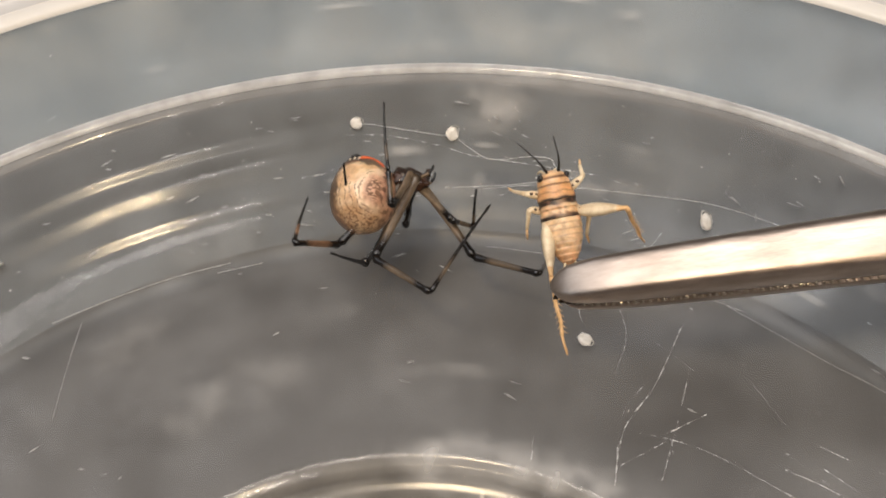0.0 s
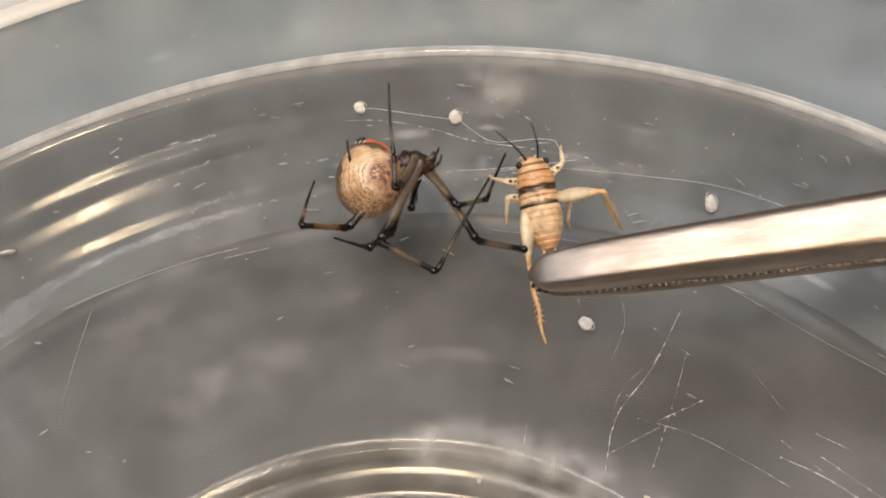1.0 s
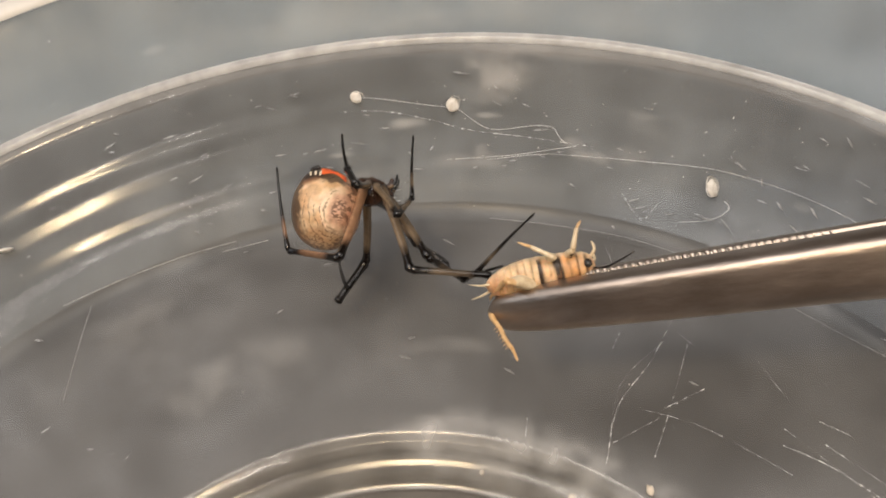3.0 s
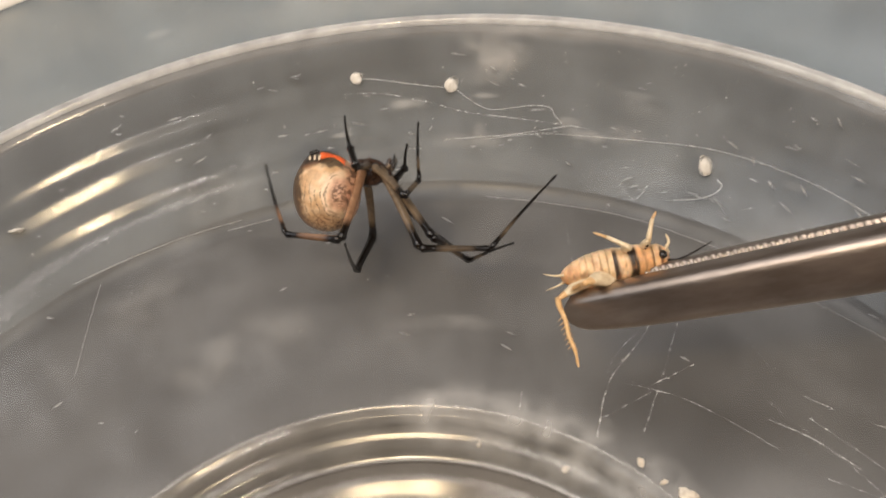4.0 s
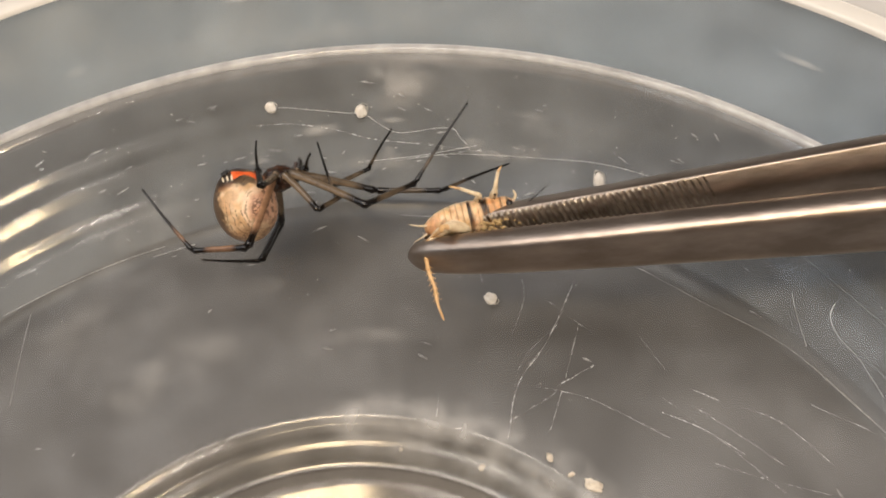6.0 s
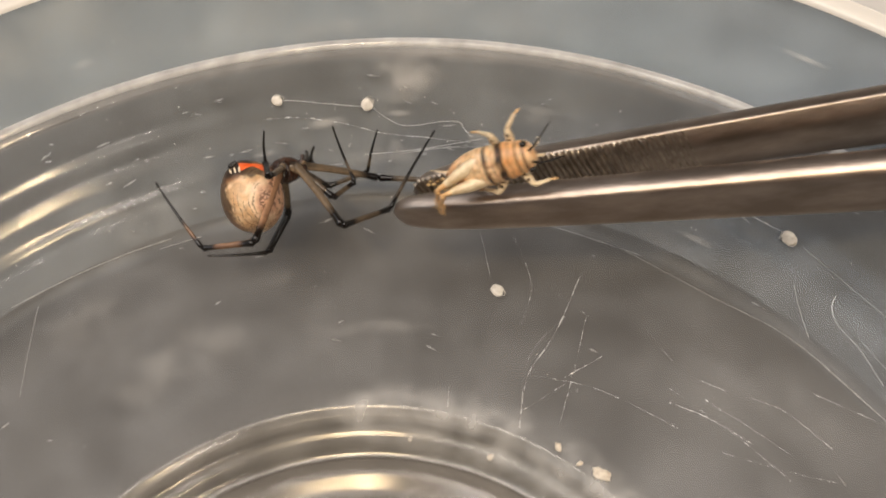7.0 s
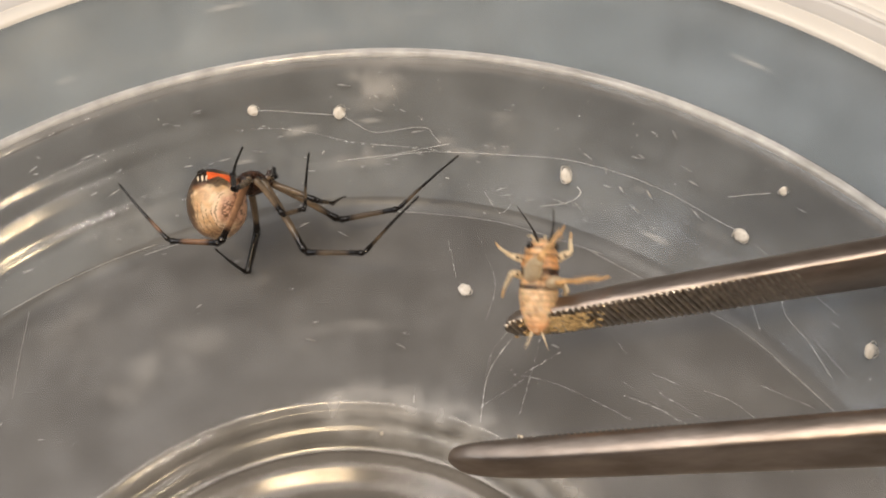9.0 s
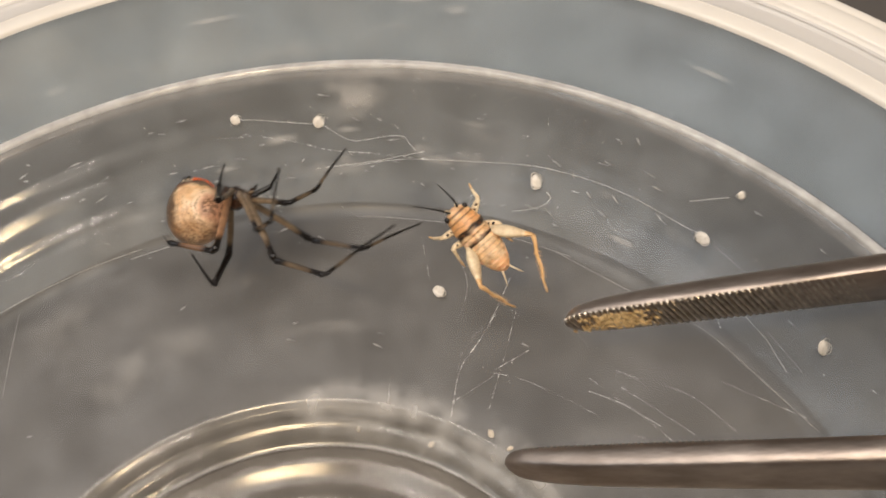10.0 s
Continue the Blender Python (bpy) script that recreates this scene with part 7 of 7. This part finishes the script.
    walk(met, [
        (0, limb(-2.66, -5.95, -1.44, -3.95, -7.44, 2.97)),
        (0.15, limb(-2.71, -5.94, -1.51, -3.97, -7.42, 2.91)),
        (0.8, limb(-2.91, -5.87, -1.79, -4.05, -7.32, 2.67)),
        (1.45, limb(-3.10, -5.80, -2.07, -4.13, -7.21, 2.44)),
        (1.6, limb(-3.15, -5.79, -2.14, -4.15, -7.19, 2.38)),
        (1.8, limb(-3.06, -4.44, -3.89, -3.51, -5.58, 0.79)),
        (2.1, limb(-3.28, -5.68, -5.28, -2.82, -5.19, -0.50)),
        (2.25, limb(-3.02, -5.77, -4.93, -2.63, -5.20, -0.16)),
        (2.8, limb(-2.06, -6.08, -3.64, -1.95, -5.25, 1.09)),
        (3.35, limb(-1.10, -6.40, -2.34, -1.27, -5.31, 2.35)),
        (3.5, limb(-0.84, -6.49, -1.99, -1.08, -5.32, 2.69)),
        (4, limb(-1.20, -6.84, -1.81, -1.34, -5.47, 2.82)),
        (4.2, limb(0.68, -6.44, 0.03, -0.24, -4.01, 4.10)),
        (4.5, limb(-0.85, -6.51, -2.38, -0.73, -6.93, 2.44)),
        (4.65, limb(-1.26, -6.38, -2.61, -1.77, -6.54, 1.83)),
        (5, limb(-2.22, -6.08, -3.14, -4.20, -5.64, 0.40)),
        (5.35, limb(-3.18, -5.79, -3.67, -6.62, -4.75, -1.03)),
        (5.5, limb(-3.59, -5.66, -3.90, -7.66, -4.36, -1.64)),
        (5.65, limb(-3.56, -5.68, -3.85, -7.69, -4.43, -1.73)),
        (6.25, limb(-3.44, -5.75, -3.67, -7.81, -4.69, -2.10)),
        (6.85, limb(-3.32, -5.82, -3.49, -7.94, -4.94, -2.47)),
        (7, limb(-3.29, -5.84, -3.44, -7.97, -5.01, -2.56)),
        (7.5, limb(-2.85, -5.46, -2.27, -7.22, -4.56, -0.41)),
        (8, limb(-2.90, -5.50, -2.63, -6.21, -4.81, 0.82)),
        (8.5, limb(-2.86, -5.66, -2.70, -6.58, -4.85, 0.28)),
        (9, limb(-1.92, -7.35, -3.82, -3.68, -4.91, -0.05)),
        (9.5, limb(-0.95, -7.09, -1.76, -4.35, -6.35, 1.60)),
        (10, limb(-1.90, -5.95, -4.35, -3.15, -5.32, 0.28)),
    ])
    walk(forceps, [
        (0, at(8.87, 29.40, 12.17, -159.6, -12.2, -0.2)),
        (0.5, at(9.42, 29.32, 12.17, -159.5, -12.4, -0.3)),
        (1, at(8.37, 29.23, 12.17, -159.7, -11.6, 0.8)),
        (1.5, at(5.72, 28.64, 12.16, -160.9, -10.1, 2.4)),
        (1.6, at(5.38, 28.72, 12.16, -160.9, -10.0, 2.0)),
        (1.8, at(5.45, 28.54, 12.16, -160.9, -10.0, 2.5)),
        (2.1, at(5.02, 28.46, 12.17, -159.9, -9.9, 2.9)),
        (3.3, at(7.46, 27.32, 10.33, -121.6, -17.1, -4.8)),
        (3.5, at(8.75, 27.32, 10.34, -121.3, -18.2, -5.5)),
        (4, at(11.05, 26.12, 10.32, -125.1, -19.4, -1.7)),
        (4.2, at(11.40, 26.16, 10.28, -133.5, -17.4, -1.7)),
        (4.3, at(11.81, 26.80, 10.25, -137.9, -15.8, -3.6)),
        (4.5, at(11.03, 26.39, 10.24, -140.3, -13.8, -2.4)),
        (4.9, at(11.85, 27.05, 10.24, -140.4, -13.5, -3.6)),
        (5.1, at(11.70, 27.25, 10.25, -138.0, -13.5, -4.0)),
        (5.3, at(11.37, 28.61, 10.26, -134.4, -13.5, -5.2)),
        (5.5, at(9.25, 30.76, 10.50, -124.0, -12.3, -4.7)),
        (5.7, at(8.15, 31.66, 10.50, -115.2, -11.8, -3.8)),
        (6.8, at(5.26, 34.93, 10.50, -101.7, -10.7, -5.2)),
        (7.1, at(5.54, 36.25, 10.50, -101.7, -10.7, -5.0)),
        (7.5, at(6.06, 35.44, 9.50, -104.5, -11.1, -2.8)),
        (7.8, at(7.33, 32.36, 8.75, -105.7, -12.0, -1.0)),
        (8, at(7.67, 26.81, 8.25, -108.0, -12.7, 0.7)),
        (8.2, at(9.78, 21.90, 8.25, -108.5, -14.0, 2.1)),
        (8.5, at(10.47, 22.42, 8.25, -107.0, -14.1, -3.6)),
        (9, at(12.76, 20.97, 8.25, -104.6, -14.9, -5.0)),
        (9.5, at(17.89, 18.52, 8.25, -104.6, -17.2, -5.3)),
        (10, at(19.06, 20.14, 8.25, -104.3, -16.9, -9.0)),
    ])
    walk(forceps_arms[0], [
        (0, at(0.08, 0.00, 0.37, -0.0, -0.0, 0.0)),
        (0.5, at(0.07, 0.00, 0.38, 0.0, -0.0, -0.0)),
        (1, at(0.07, 0.00, 0.37, -0.0, -0.0, 0.0)),
        (1.5, at(0.08, -0.00, 0.38, 0.0, -0.0, 0.0)),
        (1.6, at(0.07, -0.00, 0.37, -0.0, -0.0, 0.0)),
        (1.8, at(0.07, 0.00, 0.38, 0.0, -0.0, 0.0)),
        (2.1, at(0.07, -0.00, 0.37, 0.0, -0.0, 0.0)),
        (3.3, at(0.08, -0.00, 0.38, -0.0, 0.0, 0.0)),
        (3.5, at(0.08, 0.00, 0.38, 0.0, -0.0, -0.0)),
        (4, at(0.08, -0.00, 0.38, 0.0, 0.0, 0.0)),
        (4.2, at(0.08, -0.00, 0.37, 0.0, -0.0, 0.0)),
        (4.3, at(0.07, -0.00, 0.37, 0.0, -0.0, 0.0)),
        (4.5, at(0.07, -0.00, 0.38, -0.0, -0.0, 0.0)),
        (4.9, at(0.07, 0.00, 0.37, 0.0, -0.0, 0.0)),
        (5.3, at(0.07, 0.00, 0.37, -0.0, 0.0, 0.0)),
        (5.5, at(0.21, -0.20, 0.37, 0.6, -0.9, -0.6)),
        (5.7, at(0.35, -0.13, 0.46, 0.8, -1.5, -0.7)),
        (6.8, at(0.56, -0.04, 0.69, 1.3, -2.4, -0.6)),
        (7.1, at(0.64, -0.05, 0.85, 1.4, -2.6, -0.6)),
        (7.5, at(1.28, -0.75, -0.14, 6.6, -4.2, -0.8)),
        (7.8, at(2.96, -1.26, 0.19, 9.8, -3.5, -0.8)),
        (8, at(2.91, -1.91, 0.54, 12.3, -4.4, -0.8)),
        (8.2, at(5.38, -1.31, 0.86, 15.3, -4.4, -2.2)),
        (8.5, at(2.05, -2.36, 1.53, 15.3, -3.2, -0.1)),
        (9, at(2.48, -2.55, 3.16, 14.8, -2.1, 0.2)),
        (9.5, at(4.25, -1.82, 2.87, 16.0, -2.2, -1.3)),
        (10, at(2.42, -2.65, 3.83, 15.1, -2.1, 0.1)),
    ])
    walk(forceps_arms[1], [
        (0, at(-0.08, -0.00, -0.37, 180.0, -0.0, 0.0)),
        (0.5, at(-0.07, 0.00, -0.37, 180.0, -0.0, -0.0)),
        (1, at(-0.08, 0.00, -0.38, 180.0, -0.0, 0.0)),
        (1.5, at(-0.08, 0.00, -0.38, 180.0, -0.0, 0.0)),
        (1.6, at(-0.08, -0.00, -0.38, 180.0, -0.0, 0.0)),
        (1.8, at(-0.07, 0.00, -0.38, -180.0, -0.0, 0.0)),
        (2.1, at(-0.08, 0.00, -0.37, -180.0, -0.0, 0.0)),
        (3.3, at(-0.08, -0.00, -0.37, 180.0, 0.0, 0.0)),
        (3.5, at(-0.08, -0.00, -0.37, 180.0, -0.0, -0.0)),
        (4, at(-0.08, 0.00, -0.38, -180.0, 0.0, 0.0)),
        (4.2, at(-0.08, -0.00, -0.38, -180.0, -0.0, 0.0)),
        (4.3, at(-0.07, 0.00, -0.37, 180.0, -0.0, 0.0)),
        (4.5, at(-0.07, 0.00, -0.38, 180.0, -0.0, 0.0)),
        (4.9, at(-0.08, 0.00, -0.38, -180.0, -0.0, 0.0)),
        (5.3, at(-0.08, 0.00, -0.38, 180.0, 0.0, 0.0)),
        (5.5, at(-0.21, 0.20, -0.37, -180.0, 0.9, 0.6)),
        (5.7, at(-0.35, 0.13, -0.46, -180.0, 1.5, 0.7)),
        (6.8, at(-0.56, 0.04, -0.69, -180.0, 2.4, 0.6)),
        (7.1, at(-0.64, 0.05, -0.85, -180.0, 2.6, 0.6)),
        (7.5, at(-1.28, 0.75, 0.14, -179.9, 4.2, 0.8)),
        (7.8, at(-2.96, 1.26, -0.19, -180.0, 3.5, 0.8)),
        (8, at(-2.91, 1.91, -0.54, -179.9, 4.4, 0.8)),
        (8.2, at(-5.38, 1.31, -0.86, -179.8, 4.4, 2.2)),
        (8.5, at(-2.05, 2.36, -1.53, -180.0, 3.2, 0.1)),
        (9, at(-2.48, 2.55, -3.16, 180.0, 2.1, -0.2)),
        (9.5, at(-4.25, 1.82, -2.87, -180.0, 2.2, 1.3)),
        (10, at(-2.42, 2.65, -3.83, 180.0, 2.1, -0.1)),
    ])
    walk(cricket, [
        (0, at(9.51, 38.17, 10.00, 2.2, -36.3, 104.0)),
        (0.5, at(9.62, 37.74, 10.00, 2.2, -36.3, 104.0)),
        (1, at(8.50, 37.93, 10.00, 2.2, -36.3, 104.0)),
        (1.5, at(6.56, 36.14, 10.00, 14.1, -41.2, 92.4)),
        (1.6, at(8.80, 31.01, 12.50, 111.4, 0.1, 9.1)),
        (1.7, at(8.78, 29.95, 12.50, 121.4, 1.3, 7.5)),
        (2.1, at(7.95, 30.35, 12.50, 121.4, 1.3, 7.5)),
        (3.3, at(11.40, 28.41, 12.50, 88.4, -2.3, 12.3)),
        (3.5, at(12.79, 28.48, 12.50, 88.4, -2.3, 12.3)),
        (4, at(14.55, 27.75, 12.50, 88.4, -1.1, 10.7)),
        (4.2, at(15.27, 28.45, 10.80, 88.4, 0.1, 9.1)),
        (4.5, at(15.22, 28.46, 10.80, 84.4, 0.1, 9.1)),
        (4.9, at(15.59, 29.30, 10.80, 84.4, 0.1, 9.1)),
        (5.1, at(15.35, 29.70, 10.80, 84.4, 0.1, 9.1)),
        (5.3, at(14.77, 31.43, 10.80, 84.4, 0.1, 9.1)),
        (5.5, at(13.48, 33.09, 10.80, 81.4, 0.1, 9.1)),
        (5.7, at(12.66, 33.72, 10.80, 78.4, 0.1, 9.1)),
        (6.8, at(9.94, 33.32, 16.50, 66.4, -12.0, 10.7)),
        (7, at(12.44, 34.04, 16.50, 60.0, -24.0, -6.0)),
        (7.5, at(14.73, 33.84, 16.50, 36.2, -24.0, -16.0)),
        (7.8, at(12.18, 31.39, 16.50, 42.0, -24.0, -16.0)),
        (8, at(10.80, 25.55, 16.50, 40.0, -26.0, -28.0)),
        (8.2, at(11.98, 20.18, 16.50, 36.3, -22.0, -14.0)),
        (8.4, at(11.91, 26.83, 13.50, 0.0, -27.0, 52.8)),
        (8.5, at(11.48, 31.69, 13.50, -62.0, -30.0, 115.0)),
        (8.7, at(14.40, 30.22, 13.50, -40.0, -34.0, 99.0)),
        (8.85, at(16.06, 27.75, 13.50, 49.5, -22.4, 43.1)),
        (9, at(17.64, 26.71, 13.50, 20.9, -35.0, 80.6)),
        (9.15, at(18.93, 23.51, 13.50, 42.6, -17.2, 34.0)),
        (9.4, at(21.60, 21.50, 12.50, 36.3, -34.0, -11.0)),
        (9.5, at(22.65, 21.45, 12.00, 36.3, -36.0, -14.0)),
        (9.7, at(22.55, 23.90, 9.00, 41.4, -26.0, 7.5)),
        (9.82, at(19.50, 28.99, 9.00, 19.3, -33.9, 74.7)),
        (9.93, at(15.65, 33.65, 9.00, -17.8, -32.3, 130.3)),
        (10, at(15.35, 34.00, 9.00, -20.2, -31.0, 134.7)),
    ])
    fem, tib = cricket_hind["a"]
    walk(fem, [
        (0, limb(-0.35, 0.88, -0.10, -4.48, 1.71, 1.17)),
        (0.5, limb(-0.35, 0.88, -0.10, -4.36, 1.70, 1.50)),
        (1, limb(-0.35, 0.88, -0.10, -4.52, 1.70, 1.04)),
        (1.5, limb(-0.35, 0.88, -0.10, -3.66, 2.14, 2.51)),
        (1.7, limb(-0.35, 0.88, -0.10, -3.37, -1.88, 1.53)),
        (2.1, limb(-0.35, 0.88, -0.10, -3.17, -1.69, 2.09)),
        (3.5, limb(-0.35, 0.88, -0.10, -4.29, -0.84, 0.85)),
        (4.5, limb(-0.35, 0.88, -0.10, -4.32, -0.31, 1.37)),
        (5.5, limb(-0.35, 0.88, -0.10, -4.35, -0.39, 1.23)),
        (7, limb(-0.35, 0.88, -0.10, -4.18, -0.17, 1.80)),
        (7.5, limb(-0.35, 0.88, -0.10, -4.52, -0.51, -0.32)),
        (8, limb(-0.35, 0.88, -0.10, -1.88, 2.72, 3.59)),
        (8.5, limb(-0.35, 0.88, -0.10, -3.30, 1.16, 3.15)),
        (9, limb(-0.35, 0.88, -0.10, 1.64, 1.05, 3.82)),
        (9.5, limb(-0.35, 0.88, -0.10, -2.03, 1.88, 3.84)),
        (10, limb(-0.35, 0.88, -0.10, -3.28, 2.49, 2.76)),
    ])
    walk(tib, [
        (0, limb(-4.48, 1.71, 1.17, -9.67, 1.79, 1.43)),
        (0.5, limb(-4.36, 1.70, 1.50, -9.55, 1.63, 1.82)),
        (1, limb(-4.52, 1.70, 1.04, -9.72, 1.73, 1.28)),
        (1.5, limb(-3.66, 2.14, 2.51, -8.55, 1.37, 0.91)),
        (1.7, limb(-3.37, -1.88, 1.53, -3.17, 1.59, 5.40)),
        (2.1, limb(-3.17, -1.69, 2.09, -2.81, 1.75, 5.98)),
        (3.5, limb(-4.29, -0.84, 0.85, -3.41, 0.35, 5.84)),
        (4.5, limb(-4.32, -0.31, 1.37, -4.31, -0.10, 6.56)),
        (5.5, limb(-4.35, -0.39, 1.23, -3.82, -1.13, 6.35)),
        (7, limb(-4.18, -0.17, 1.80, -6.52, -3.18, -1.73)),
        (7.5, limb(-4.52, -0.51, -0.32, -6.63, -0.06, -5.05)),
        (8, limb(-1.88, 2.72, 3.59, -3.92, 2.33, -1.18)),
        (8.5, limb(-3.30, 1.16, 3.15, -5.51, -1.33, -0.85)),
        (9, limb(1.64, 1.05, 3.82, 3.51, -1.66, -0.21)),
        (9.5, limb(-2.03, 1.88, 3.84, -4.60, 2.09, -0.67)),
        (10, limb(-3.28, 2.49, 2.76, -6.71, 1.50, -1.02)),
    ])
    fem, tib = cricket_hind["b"]
    walk(fem, [
        (0, limb(-0.35, -0.88, -0.10, -1.06, -3.72, 2.76)),
        (0.5, limb(-0.35, -0.88, -0.10, -0.77, -3.65, 2.88)),
        (1, limb(-0.35, -0.88, -0.10, -0.82, -3.64, 2.89)),
        (1.5, limb(-0.35, -0.88, -0.10, 1.25, -2.90, 3.08)),
        (1.7, limb(-0.35, -0.88, -0.10, -0.96, 3.15, 0.20)),
        (3.5, limb(-0.35, -0.88, -0.10, -2.74, 1.91, 1.71)),
        (5.5, limb(-0.35, -0.88, -0.10, -2.37, 1.79, 2.25)),
        (7, limb(-0.35, -0.88, -0.10, -3.88, -0.55, 1.95)),
        (7.5, limb(-0.35, -0.88, -0.10, -2.09, -1.59, 3.53)),
        (8, limb(-0.35, -0.88, -0.10, -1.10, -1.56, 3.86)),
        (8.5, limb(-0.35, -0.88, -0.10, -4.36, -0.11, 0.09)),
        (9, limb(-0.35, -0.88, -0.10, -0.11, -0.15, 3.92)),
        (9.5, limb(-0.35, -0.88, -0.10, -1.31, -1.07, 3.87)),
        (10, limb(-0.35, -0.88, -0.10, -3.05, -3.17, 1.95)),
    ])
    walk(tib, [
        (0, limb(-1.06, -3.72, 2.76, -3.35, -5.62, -0.89)),
        (0.5, limb(-0.77, -3.65, 2.88, -3.38, -5.50, -0.57)),
        (1, limb(-0.82, -3.64, 2.89, -3.36, -5.20, -0.75)),
        (1.5, limb(1.25, -2.90, 3.08, -0.80, -4.74, -0.74)),
        (1.7, limb(-0.96, 3.15, 0.20, -2.09, -1.40, 0.49)),
        (3.5, limb(-2.74, 1.91, 1.71, -3.99, -2.10, -0.42)),
        (5.5, limb(-2.37, 1.79, 2.25, -4.01, -1.89, -0.18)),
        (7, limb(-3.88, -0.55, 1.95, -6.17, -3.19, -1.20)),
        (7.5, limb(-2.09, -1.59, 3.53, -5.95, -2.33, 0.96)),
        (8, limb(-1.10, -1.56, 3.86, -0.48, -4.08, -0.06)),
        (8.5, limb(-4.36, -0.11, 0.09, -6.59, -0.83, -3.99)),
        (9, limb(-0.11, -0.15, 3.92, 0.29, -4.33, 1.81)),
        (9.5, limb(-1.31, -1.07, 3.87, -2.04, -3.13, -0.29)),
        (10, limb(-3.05, -3.17, 1.95, -7.20, -1.05, 1.34)),
    ])


motions()
